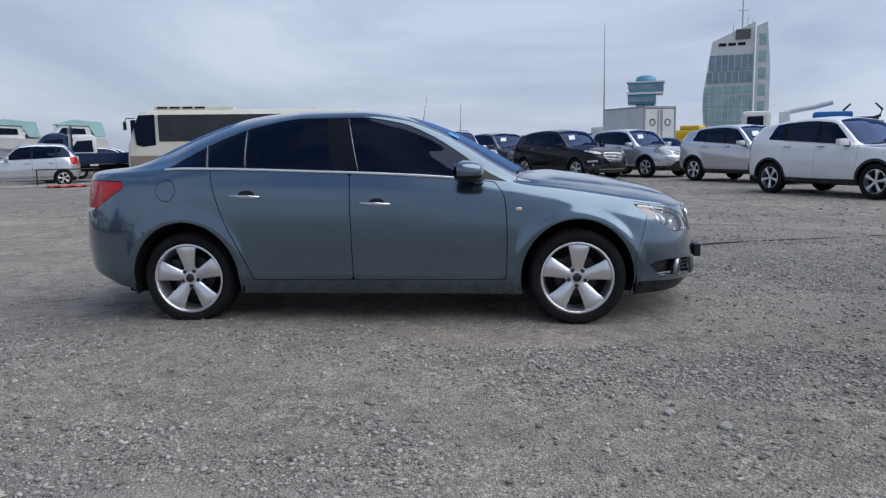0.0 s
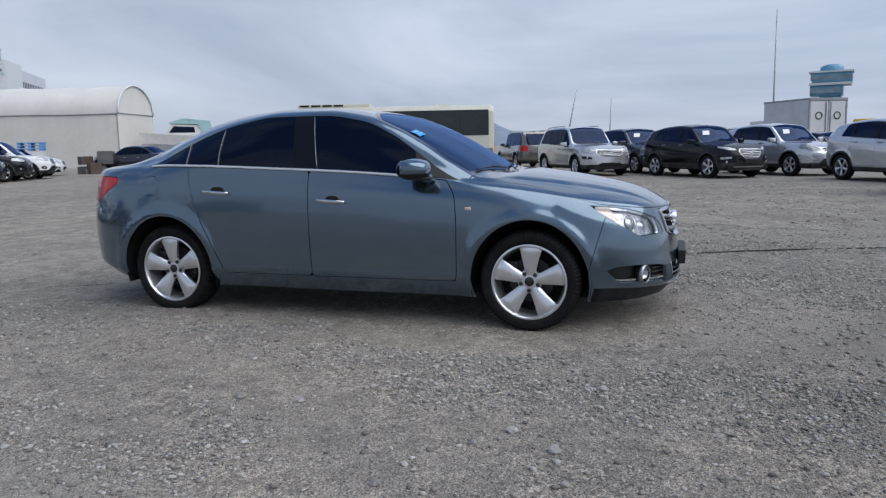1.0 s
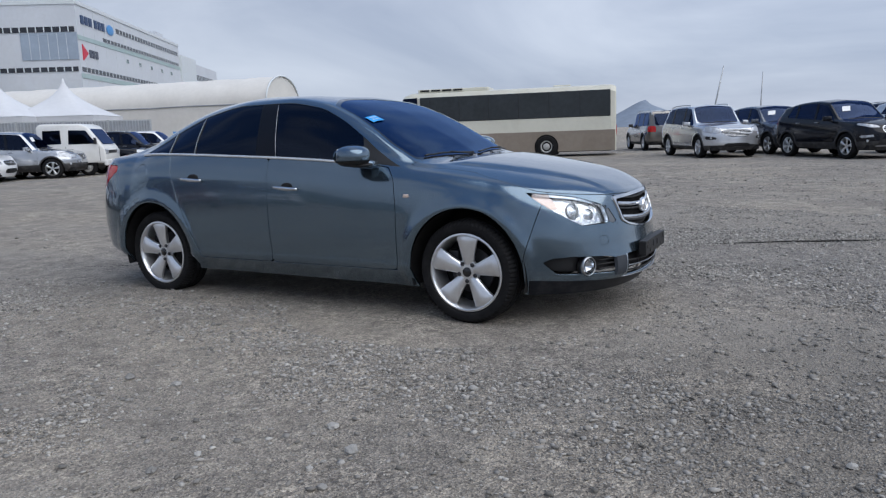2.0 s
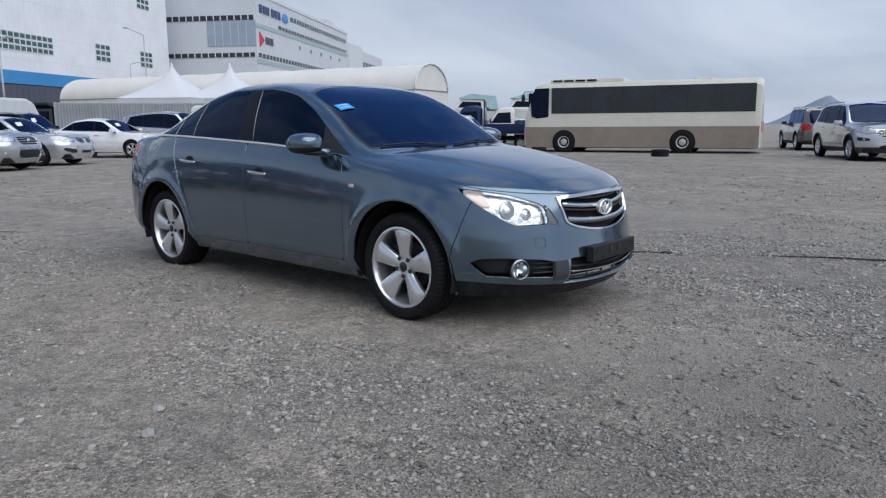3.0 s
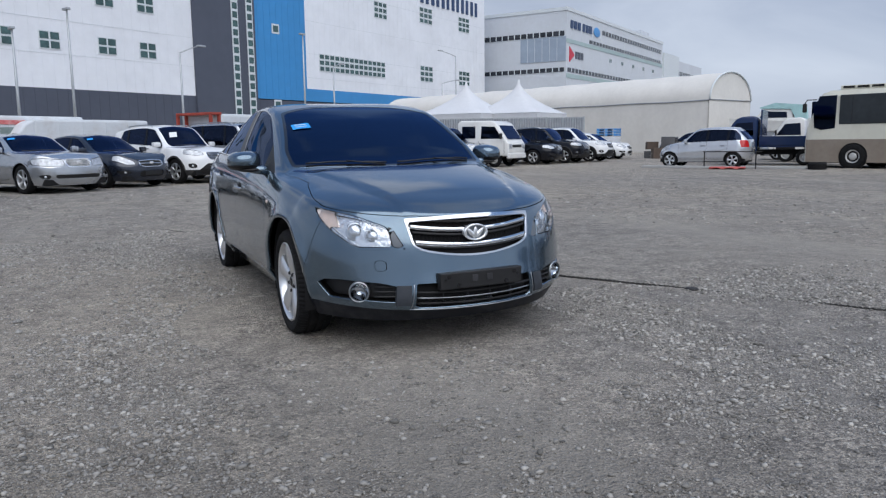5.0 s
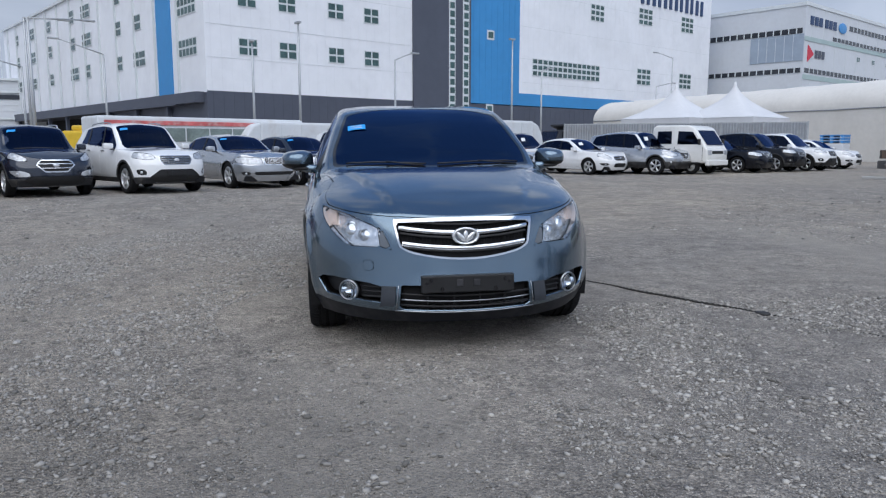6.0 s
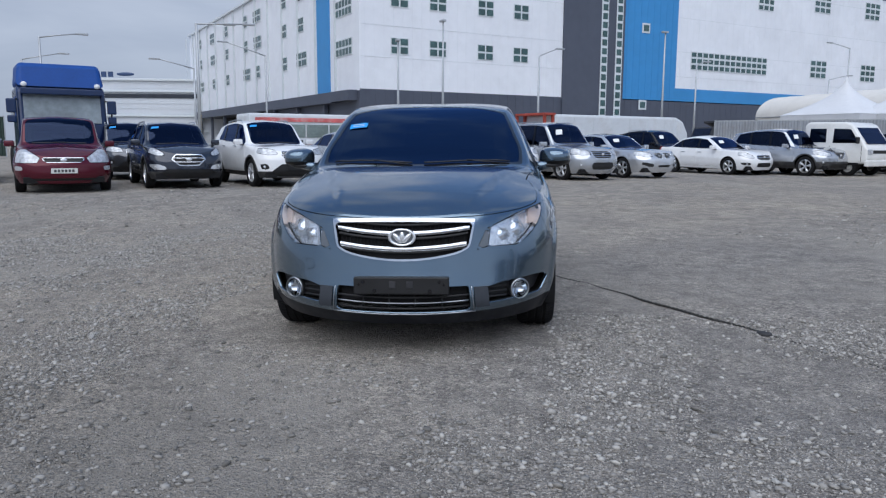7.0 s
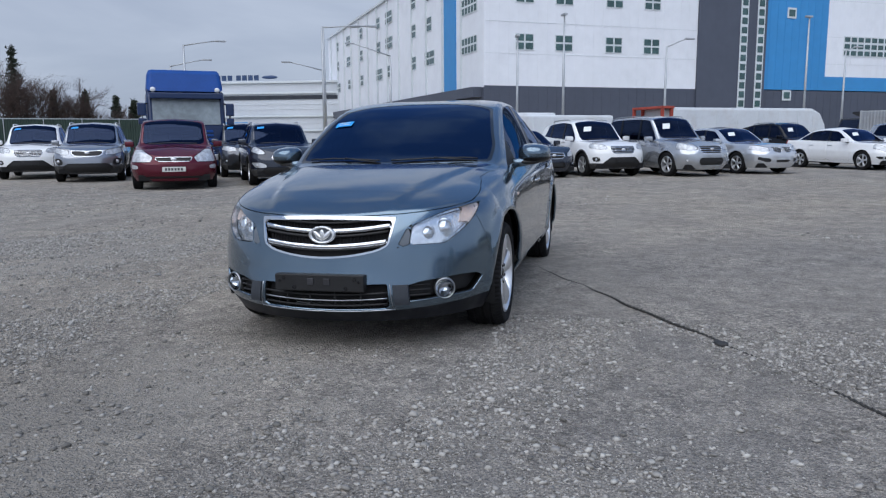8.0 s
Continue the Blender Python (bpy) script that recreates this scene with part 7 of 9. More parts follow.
    turn = Matrix.Translation((-4.13, 0, 0)) @ Matrix.Rotation(radians(-90), 4, "Z")
    for d in np.arange(2.0, 76, 5.6):
        part("down_pipe", boxed(-4.32, -4.13, d + 3.6, d + 3.85, 5.95, 19.4), WIN_FRAME, b)
    for z in (9.3, 13.0, 16.3):
        window_unit(b, -5.6, -1.6, z, z + 1.6, 5, 2, -0.01, 0.1, None, turn)
        for k, d in enumerate((15.9, 21.8, 33.0, 38.5, 49.0, 58.0, 67.0)):
            wide = 3.4 if (k + int(z)) % 3 == 0 else 1.7
            window_unit(b, -d - wide / 2, -d + wide / 2, z, z + 1.6, 2 if wide > 2 else 1, 2, -0.01, 0.1, None, turn)
    part("parapet", boxed(-4.4, -4.1, 0, 76.2, 19.4, 19.7), WIN_FRAME, b)
    return b


def office_block():
    """The paler block beyond, with ribbon windows."""
    m = Matrix.Translation((-101.6, 71.6, 0)) @ Matrix.Rotation(UD, 4, "Z")
    b = thing("office_block", m, "pale five-storey warehouse with ribbon windows and a wall sign", "building")
    part("wall", boxed(0, 57, 0, 18, 0, 22.8), PALE_CLAD, b)
    part("roof_house", boxed(45, 51, 1.5, 8, 22.8, 24.4), PALE_CLAD, b)
    part("stair_tower", boxed(57, 70, -0.5, 10, 0, 20.6), WIN_FRAME, b, "plain stair tower")
    part("rear_wing", boxed(70, 104, 2, 18, 0, 20.6), PALE_CLAD, b)
    part("parapet", boxed(-0.15, 57.0, -0.15, 0, 22.4, 22.95), WIN_FRAME, b, "pale roof edge")
    part("parapet", boxed(-0.15, 0, 0, 18, 22.4, 22.95), WIN_FRAME, b)
    for z0, z1, s0, s1, y in ((20.2, 21.0, 17, 56.0, 0), (18.0, 18.6, 10.5, 56.0, 0), (12.4, 13.1, 0.5, 56.5, 0), (16.6, 18.0, 72, 103, 2), (12.6, 13.8, 72, 103, 2)):
        rb = part("ribbon_window", boxed(s0, s1, y - 0.06, y, z0, z1), BAND_GLASS, b, "dark ribbon window")
        for s in np.arange(s0 + 1.5, s1, 1.6):
            part("mullion", boxed(s, s + 0.16, y - 0.11, y - 0.05, z0, z1), WIN_FRAME, rb)
    for z, h in ((17.2, 0.65), (11.4, 0.7), (7.2, 0.6)):
        part("teal_band", boxed(-0.1, 57, -0.09, 0, z, z + h), PALE_TEAL, b)
    for s in (21, 28, 35, 42, 49):
        window_unit(b, s, s + 1.3, 15.4, 16.3, 2, 1, -0.01, 0.1)
    # joints between the wall panels
    for s in np.arange(2.3, 57, 4.6):
        part("panel_joint", boxed(s, s + 0.07, -0.025, 0, 0, 22.4), WIN_FRAME, b)
    # wall sign: plain bars and a plain emblem
    for k in range(6):
        q = 1.6 + k * 1.62 + (0.6 if k > 2 else 0)
        part("sign_bar", boxed(q, q + 1.1, -0.15, 0, 19.7, 21.0), SIGN_BLUE, b, "dark bar of a wall sign")
    bm = ball(bmesh.new(), (14.0, -0.1, 20.3), 1.7, 0.12, 0.85, 16, 8)
    part("sign_emblem", bm, SIGN_LIGHT, b, "plain blue emblem", True)
    part("sign_flag", prism(bmesh.new(), [(1.2, 14.1), (1.2, 16.6), (3.4, 15.35)], "y", -0.12, 0), SIGN_RED, b, "red triangle of a wall sign")
    for k in range(3):
        part("sign_block", boxed(3.9 + k * 1.3, 4.8 + k * 1.3, -0.12, 0, 14.8, 16.0), DARK_CLAD, b)
    # end wall
    eg = part("end_glass", boxed(-0.12, 0, 0.1, 8.5, 14.2, 18.2), GREY_BLUE_PANEL, b, "grey-blue glass wall")
    for d in np.arange(1.65, 8.4, 1.37):
        part("mullion", boxed(-0.15, -0.11, d, d + 0.06, 14.2, 18.2), WIN_FRAME, eg)
    for z0, z1, d0 in ((18.3, 19.1, 0.4), (12.4, 13.1, 0.4)):
        rb = part("ribbon_window", boxed(-0.08, 0, d0, 17.6, z0, z1), BAND_GLASS, b)
        for d in np.arange(d0 + 0.8, 17.4, 1.2):
            part("mullion", boxed(-0.14, -0.07, d, d + 0.16, z0, z1), WIN_FRAME, rb)
    return b


def far_warehouse():
    m = Matrix.Translation((-118, -72, 0)) @ Matrix.Rotation(radians(97), 4, "Z")
    b = thing("far_warehouse", m, "long low white warehouse far off with grey ledges", "building")
    part("wall", boxed(-4, 32, 0, 20, 0, 11.6), PALE_CLAD, b)
    for z in (11.2, 9.3, 5.2, 2.6):
        part("ledge", boxed(-4.5, 32.5, -0.35, 0, z, z + 0.3), WIN_FRAME, b)
    for z in (8.3,):
        part("ribbon_window", boxed(-3, 31, -0.12, 0, z, z + 0.7), BAND_GLASS, b)
    for k in range(7):
        q = 0.9 + k * 1.12 + (0.5 if k > 2 else 0)
        part("sign_block", boxed(q, q + 0.78, 0.4, 0.7, 11.8, 12.7), SIGN_BLUE, b, "dark bar of a roof sign")
    bm = ball(bmesh.new(), (11.0, 0.5, 12.3), 1.5, 0.2, 0.32, 16, 8)
    part("sign_emblem", bm, SIGN_BLUE, b, "", True)
    part("hoarding", boxed(2, 9, -6, -5.8, 0.2, 4.2), SIGN_LIGHT, b, "blue notice board")
    for z in np.arange(0.6, 11.0, 0.85):
        part("ledge", boxed(-4.2, 32.2, -0.06, 0, z, z + 0.06), WIN_FRAME, b)
    return b


def hangar(x, y, heading, width, length, eave, apex):
    """An arched tent hall; the near gable at (x, y), its length runs towards heading."""
    b = thing("tent_hangar", pose(x, y, 0, 0, 0, heading), "cream canvas tent hall with an arched roof", "tent")
    n = 18
    arc = [(-width / 2, 0.0), (-width / 2, eave)]
    for i in range(1, n):
        a = math.pi * (1 - i / n)
        arc.append((width / 2 * math.cos(a), eave + (apex - eave) * math.sin(a)))
    arc += [(width / 2, eave), (width / 2, 0.0)]
    bm = bmesh.new()
    steps = 24
    rws = []
    for k in range(steps + 1):
        sag = 0.03 * math.sin(math.pi * 2 * k / 2) if k % 2 else 0.06
        rws.append([bm.verts.new((length * k / steps, p[0], p[1] - (sag if p[1] > eave else 0))) for p in arc])
    for p, q in zip(rws, rws[1:]):
        for j in range(len(arc) - 1):
            bm.faces.new((p[j], p[j + 1], q[j + 1], q[j]))
    bmesh.ops.recalc_face_normals(bm, faces=bm.faces)
    part("roof_sheet", bm, CANVAS, b, "", True)
    bm = bmesh.new()
    prism(bm, arc, "x", 0.02, 0.12)
    part("gable", bm, CANVAS, b, "pale gable wall")
    bm = bmesh.new()
    prism(bm, arc, "x", length - 0.1, length)
    part("gable", bm, CANVAS, b)
    for sd in (-1, 1):
        part("eave_rope", tube(bmesh.new(), [(k * length / 12, sd * (width / 2 + 0.03), eave - 0.05 - 0.04 * (k % 2)) for k in range(13)], 0.05, 6), FENCE_GREY, b, "grey seam along the eave")
    part("gable_arch", tube(bmesh.new(), [(-0.04, p[0] * 1.005, p[1] * 1.003) for p in arc[1:-1]], 0.07, 6), WIN_FRAME, b, "", True)
    part("gable_seam", tube(bmesh.new(), [(-0.03, -width / 2, eave), (-0.03, width / 2, eave)], 0.04, 6), FENCE_GREY, b)
    return b


def pagoda_tent(x, y, heading, half, eave, peak):
    t = thing("pagoda_tent", pose(x, y, 0, 0, 0, heading), "white peaked pagoda tent on thin posts", "tent", "pagoda tents")
    bm = bmesh.new()
    rings, n = [], 10
    for i in range(n + 1):
        f = i / n
        r = half * (1 - f) ** 1.75 + 0.05
        z = eave + (peak - eave) * f
        ring = []
        for k in range(32):
            a = 2 * math.pi * k / 32
            sq = 1 / max(abs(math.cos(a)), abs(math.sin(a)))
            q = r * (sq * (1 - f) + 1.0 * f)
            ring.append(bm.verts.new((q * math.cos(a), q * math.sin(a), z)))
        rings.append(ring)
    for p, q in zip(rings, rings[1:]):
        for k in range(32):
            bm.faces.new((p[k], p[(k + 1) % 32], q[(k + 1) % 32], q[k]))
    bm.faces.new(rings[-1])
    part("canopy", bm, TENT_WHITE, t, "", True)
    for a in range(4):
        m = Matrix.Rotation(a * math.pi / 2, 4, "Z")
        b2 = boxed(-half, half, half, half + 0.03, eave - 0.35, eave + 0.02)
        bmesh.ops.transform(b2, matrix=m, verts=b2.verts)
        part("valance", b2, TENT_WHITE, t)
        b3 = tube(bmesh.new(), [(half - 0.05, half - 0.05, 0), (half - 0.05, half - 0.05, eave)], 0.05, 8)
        bmesh.ops.transform(b3, matrix=m, verts=b3.verts)
        part("post", b3, POLE, t)
    return t


def sheet_fence(p, q, height, label, mat, category="fence"):
    """A fence of corrugated sheets between posts."""
    a, b = Vector((*p, 0)), Vector((*q, 0))
    L = (b - a).length
    f = thing("sheet_fence", Matrix.Translation(a) @ Matrix.Rotation(math.atan2(b.y - a.y, b.x - a.x), 4, "Z"), label, category)
    k = max(1, round(L / 2.5))
    for i in range(k):
        x0, x1 = L * i / k + 0.03, L * (i + 1) / k - 0.03
        bm = bmesh.new()
        n = int((x1 - x0) / 0.08)
        pts = [(x0 + (x1 - x0) * j / n, 0.025 * (1 if (j // 1) % 2 else -1)) for j in range(n + 1)]
        lo = [bm.verts.new((u, v, 0.05)) for u, v in pts]
        hi = [bm.verts.new((u, v, height)) for u, v in pts]
        for j in range(n):
            bm.faces.new((lo[j], lo[j + 1], hi[j + 1], hi[j]))
        part("sheet", bm, mat, f)
    for i in range(k + 1):
        part("post", boxed(L * i / k - 0.05, L * i / k + 0.05, 0.03, 0.13, 0, height + 0.08), POLE, f)
    part("top_rail", boxed(0, L, 0.03, 0.09, height, height + 0.06), POLE, f)
    return f


def street_lamp(x, y, height, arm, heading, rise=0.35, label="grey steel street lamp with a single arm", lean=0.0):
    l = thing("street_lamp", pose(x, y, 0, 0, lean, heading), label, "street lamp", "street lamps")
    part("pole", tube(bmesh.new(), [(0, 0, 0), (0, 0, height * 0.5), (0, 0, height)], 0.11, 10, 0.055), POLE, l, "", True)
    part("foot", boxed(-0.2, 0.2, -0.2, 0.2, 0, 0.06, 0.01), POLE, l)
    if arm:
        part("arm", tube(bmesh.new(), [(0, 0, height - 0.05), (arm * 0.5, 0, height + rise * 0.5), (arm, 0, height + rise)], 0.045, 8, 0.035), POLE, l, "", True)
        hd = boxed(arm - 0.15, arm + 0.55, -0.13, 0.13, height + rise - 0.06, height + rise + 0.05, 0.03)
        part("lamp_head", hd, POLE, l)
    else:
        part("lamp_head", boxed(-0.35, 0.25, -0.12, 0.12, height - 0.02, height + 0.12, 0.03), POLE, l)
    return l


warehouse()
office_block()
far_warehouse()
hangar(-37.0, 42.4, 196, 6.2, 40, 3.9, 6.0)
pagoda_tent(-43.0, 22.9, 33, 2.6, 2.95, 5.35)
pagoda_tent(-41.1, 26.15, 33, 2.6, 2.95, 5.38)
sheet_fence((-41.5, 14.5), (-34.6, 27.2), 2.5, "grey corrugated sheet fence behind the parked cars", FENCE_GREY)


def on_front(s, off):
    p = FACADE @ Vector((s, -off, 0))
    return p.x, p.y


street_lamp(*on_front(-6.6, 20), 9.2, 0.0, 30, label="tall straight grey street lamp")
street_lamp(*on_front(1.5, 20), 7.45, 1.7, 123, 0.6)
street_lamp(*on_front(14.1, 20), 10.0, 0.0, 123, label="tall straight grey street lamp")
street_lamp(*on_front(-10.0, 20), 7.7, 0.0, 20)
street_lamp(*on_front(38.9, 20), 10.4, 3.0, 303, 0.3, label="grey street lamp with a long arm")
street_lamp(*on_front(36.0, 20), 7.3, 3.0, 123, 0.5, label="grey street lamp with a long arm")
street_lamp(*on_front(17.9, 20), 7.7, 1.0, 123, 0.3)
street_lamp(*on_front(-22.8, 20), 7.8, 2.8, 123, 0.15, label="grey street lamp with a long arm")
street_lamp(*on_front(-15.3, 8), 7.6, 3.0, 303, 0.8, label="grey street lamp with a long arm")
street_lamp(*on_front(-21.6, 14), 8.7, 2.0, 123, 0.05, label="tall grey street lamp with a short arm")
street_lamp(*on_front(-21.0, 10), 6.2, 2.4, 303, 0.5, label="grey street lamp with a long arm")
street_lamp(*on_front(-30.6, 14), 7.2, 2.1, 123, 0.3, label="grey street lamp with a long arm")
street_lamp(*on_front(-31.5, 6), 6.6, 2.4, 123, 0.5, label="grey street lamp with a long arm")

# ---- bus and trucks ----
BUS_CREAM = material("cream_bus_paint", (0.62, 0.61, 0.52), rough=0.4, coat=0.4, noise_scale=0.8, vary=0.05, dirt=(0.4, 0.37, 0.3), dirt_scale=1.5, dirt_amount=0.3)
BUS_BROWN = material("beige_brown_bus_paint", (0.245, 0.205, 0.165), rough=0.5, coat=0.2, noise_scale=1.0, vary=0.1, dirt=(0.3, 0.27, 0.23), dirt_scale=2, dirt_amount=0.4)
BUS_GLASS = material("grey_bus_glass", (0.022, 0.027, 0.030), rough=0.12, spec=0.6, noise_scale=0.8, vary=0.3)
TRUCK_BLUE = material("blue_truck_paint", (0.010, 0.058, 0.25), rough=0.5, coat=0.0, spec=0.3, noise_scale=2, vary=0.1)
TRUCK_DARK = paint("navy_truck_paint", (0.012, 0.028, 0.085), 0.1, 0.3, 0.3)
TRUCK_WHITE = material("white_truck_paint", (0.72, 0.72, 0.7), rough=0.4, coat=0.5, noise_scale=1.2, vary=0.05, dirt=(0.4, 0.38, 0.34), dirt_scale=2, dirt_amount=0.25)
BOX_WHITE = material("white_box_panel", (0.62, 0.65, 0.68), rough=0.5, noise_scale=0.8, vary=0.06, dirt=(0.35, 0.3, 0.26), dirt_scale=1.5, dirt_amount=0.3)
TARP_BLUE = material("blue_tarpaulin", (0.02, 0.13, 0.42), rough=0.6, noise_scale=2, vary=0.15, bump=0.3, bump_scale=8)
YELLOW = material("yellow_machine_paint", (0.62, 0.42, 0.03), rough=0.5, noise_scale=2, vary=0.1)
HAZY_GLASS = material("hazy_green_grey_glass", (0.20, 0.25, 0.24), rough=0.2, noise_scale=1.2, vary=0.3)
FADED_RED = material("faded_red_stripe", (0.55, 0.13, 0.13), rough=0.7, noise_scale=2, vary=0.3, dirt=(0.6, 0.55, 0.52), dirt_scale=2.5, dirt_amount=0.7)
RUST_RED = material("rusty_red_paint", (0.35, 0.06, 0.04), rough=0.7, noise_scale=3, vary=0.3)
STEEL_WHEEL = material("pale_steel_wheel", (0.5, 0.5, 0.49), rough=0.5, metal=0.3, noise_scale=8, vary=0.15)


def heavy_wheel(parent, x, y, r, w=0.28):
    hub = link("wheel", tyre_mesh(r, w, r * 0.56, 32, False), RUBBER, parent)
    hub.matrix_basis = pose(x, y, r, 0, 0, 0 if y < 0 else 180)
    bm = bmesh.new()
    q = r * 0.56
    lathe(bm, [(q, -w * 0.42), (q - 0.02, -w * 0.44), (q - 0.05, -w * 0.2), (q * 0.62, -w * 0.12), (q * 0.55, -w * 0.30), (q * 0.3, -w * 0.36), (0.001, -w * 0.38)], "y", 28)
    part("steel_wheel", bm, STEEL_WHEEL, hub, "", True)
    return hub


def bus(x, y, heading):
    """A coach: front at +x, origin under the middle."""
    b = thing("coach_bus", pose(x, y, 0, 0, 0, heading), "old cream and brown coach with dark windows", "bus")
    L0, L1, W, H, LOW, BELT = -5.0, 4.12, 1.16, 2.80, 0.21, 1.02
    half = [(-W, LOW), (-W - 0.02, 0.9), (-W, 1.40), (-W + 0.05, 2.54), (-W + 0.16, 2.74), (-0.6, H), (0.6, H), (W - 0.16, 2.74), (W - 0.05, 2.54), (W, 1.40), (W + 0.02, 0.9), (W, LOW)]
    xs = [L0, L0 + 0.06, L0 + 0.2, -1.0, 1.5, L1 - 0.75, L1 - 0.5, L1 - 0.3, L1 - 0.12, L1 - 0.03, L1]
    sc = [0.93, 0.97, 1.0, 1.0, 1.0, 1.0, 0.995, 0.98, 0.945, 0.90, 0.86]
    bm = bmesh.new()
    rws = []
    for X, k in zip(xs, sc):
        lean = lambda z: -0.20 * max(0, z - 1.1) ** 1.5 if X > L1 - 0.55 else 0.0
        rws.append([bm.verts.new((X + lean(p[1]), p[0] * k, LOW + (p[1] - LOW) * (k * 0.5 + 0.5 if p[1] > 2.3 else 1))) for p in half])
    for p, q in zip(rws, rws[1:]):
        for j in range(len(half)):
            bm.faces.new((p[j], p[(j + 1) % len(half)], q[(j + 1) % len(half)], q[j]))
    bm.faces.new(rws[0])
    bm.faces.new(rws[-1])
    bmesh.ops.recalc_face_normals(bm, faces=bm.faces)
    part("body", bm, BUS_CREAM, b, "cream painted body")
    wheels, R = (-2.26, 2.38), 0.42
    for sd in (-1, 1):
        y = sd * (W + 0.012)
        # brown skirt with round wheel openings
        line = [(L0 + 0.05, LOW)]
        for wx in wheels:
            a0 = math.asin((R - LOW) / 0.49)
            line += [(wx + 0.49 * math.cos(a), R + 0.49 * math.sin(a)) for a in np.linspace(math.pi + a0, -a0, 19)]
        line += [(L1 - 0.12, LOW), (L1 - 0.10, BELT), (L0 + 0.05, BELT)]
        part("lower_panel", prism(bmesh.new(), line, "y", sd * (W - 0.01), sd * (W + 0.042)), BUS_BROWN, b, "brown lower panel")
        for wx in wheels:
            # a flat black disc stands for the shade inside the wheel arch
            bm = bmesh.new()
            lathe(bm, [(0.001, 0.0), (0.50, 0.0)], "y", 28, centre=(wx, sd * (W + 0.028), R))
            part("arch_shade", bm, SHADOW, b)
            bm = bmesh.new()
            lathe(bm, [(0.48, -0.03), (0.505, -0.03), (0.505, 0.05), (0.48, 0.05), (0.48, -0.03)] if sd > 0 else [(0.48, -0.05), (0.505, -0.05), (0.505, 0.03), (0.48, 0.03), (0.48, -0.05)], "y", 24, -0.35, math.pi + 0.35, (wx, sd * W, R))
            part("arch_rim", bm, BUS_BROWN, b)
        glass = part("window_band", boxed(L0 + 0.22, 2.93, sd * (W - 0.02) - 0.035, sd * (W - 0.02) + 0.035, 1.55, 2.58, 0.03), BUS_GLASS, b, "dark window band")
        part("window_back", boxed(L0 + 0.25, 2.90, sd * (W - 0.02) - 0.02, sd * (W - 0.02) + 0.02, 1.58, 2.55), SHADOW, glass)
        for X in np.arange(-3.6, 2.8, 1.22):
            part("window_bar", boxed(X - 0.012, X + 0.012, sd * (W - 0.02) - 0.045, sd * (W - 0.02) + 0.040, 1.57, 2.56), GLOSS_BLACK, glass)
            part("curtain_tie", boxed(X + 0.02, X + 0.09, sd * (W - 0.02) - 0.02, sd * (W - 0.02) + 0.030, 1.60, 1.72), BUS_CREAM, glass, "pale curtain tie")
        line = [(3.05, 1.42), (3.52, 1.36), (3.77, 1.45), (3.83, 2.1), (3.63, 2.56), (3.05, 2.58)]
        part("driver_window", prism(bmesh.new(), line, "y", sd * (W - 0.07), sd * (W + 0.006)), CAR_GLASS, b, "driver's side window")
        part("driver_window_back", prism(bmesh.new(), [(p * 0.98 + 0.07, q * 0.99 + 0.02) for p, q in line], "y", sd * (W - 0.08), sd * (W + 0.002)), SHADOW, b)
        part("lamp_cluster", boxed(L1 - 0.10, L1 + 0.02, sd * 0.75 - 0.22, sd * 0.75 + 0.22, 0.68, 0.90, 0.03), HEAD, b)
        part("tail_lamp", boxed(L0 - 0.02, L0 + 0.03, sd * 0.95 - 0.08, sd * 0.95 + 0.08, 0.8, 1.2, 0.02), RED_LENS, b)
        part("mirror_arm", tube(bmesh.new(), [(L1 - 0.35, sd * 1.02, 2.45), (L1 - 0.05, sd * 1.16, 2.45), (L1 + 0.02, sd * 1.18, 2.3)], 0.02, 6), BLACK, b, "", True)
        part("mirror", boxed(L1 - 0.04, L1 + 0.07, sd * 1.18 - 0.09, sd * 1.18 + 0.09, 2.0, 2.32, 0.04), BLACK, b, "black mirror")
        for X in wheels:
            heavy_wheel(b, X, sd * 1.115, R)
    part("windscreen", boxed(L1 - 0.34, L1 - 0.14, -0.98, 0.98, 1.35, 2.40, 0.05), CAR_GLASS, b)
    part("roof_unit", boxed(0.1, 3.1, -0.75, 0.75, H - 0.05, H + 0.13, 0.05), BUS_CREAM, b, "roof cooling unit")
    for k in range(4):
        part("roof_vent", boxed(1.2 + 0.47 * k, 1.58 + 0.47 * k, -0.78, 0.78, H + 0.03, H + 0.10), SHADOW, b)
    part("roof_hatch", boxed(-3.2, -2.5, -0.4, 0.4, H - 0.02, H + 0.07, 0.03), BUS_CREAM, b)
    part("underbody", boxed(L0 + 0.2, L1 - 0.3, -0.95, 0.95, 0.18, 0.5), SHADOW, b)
    return b


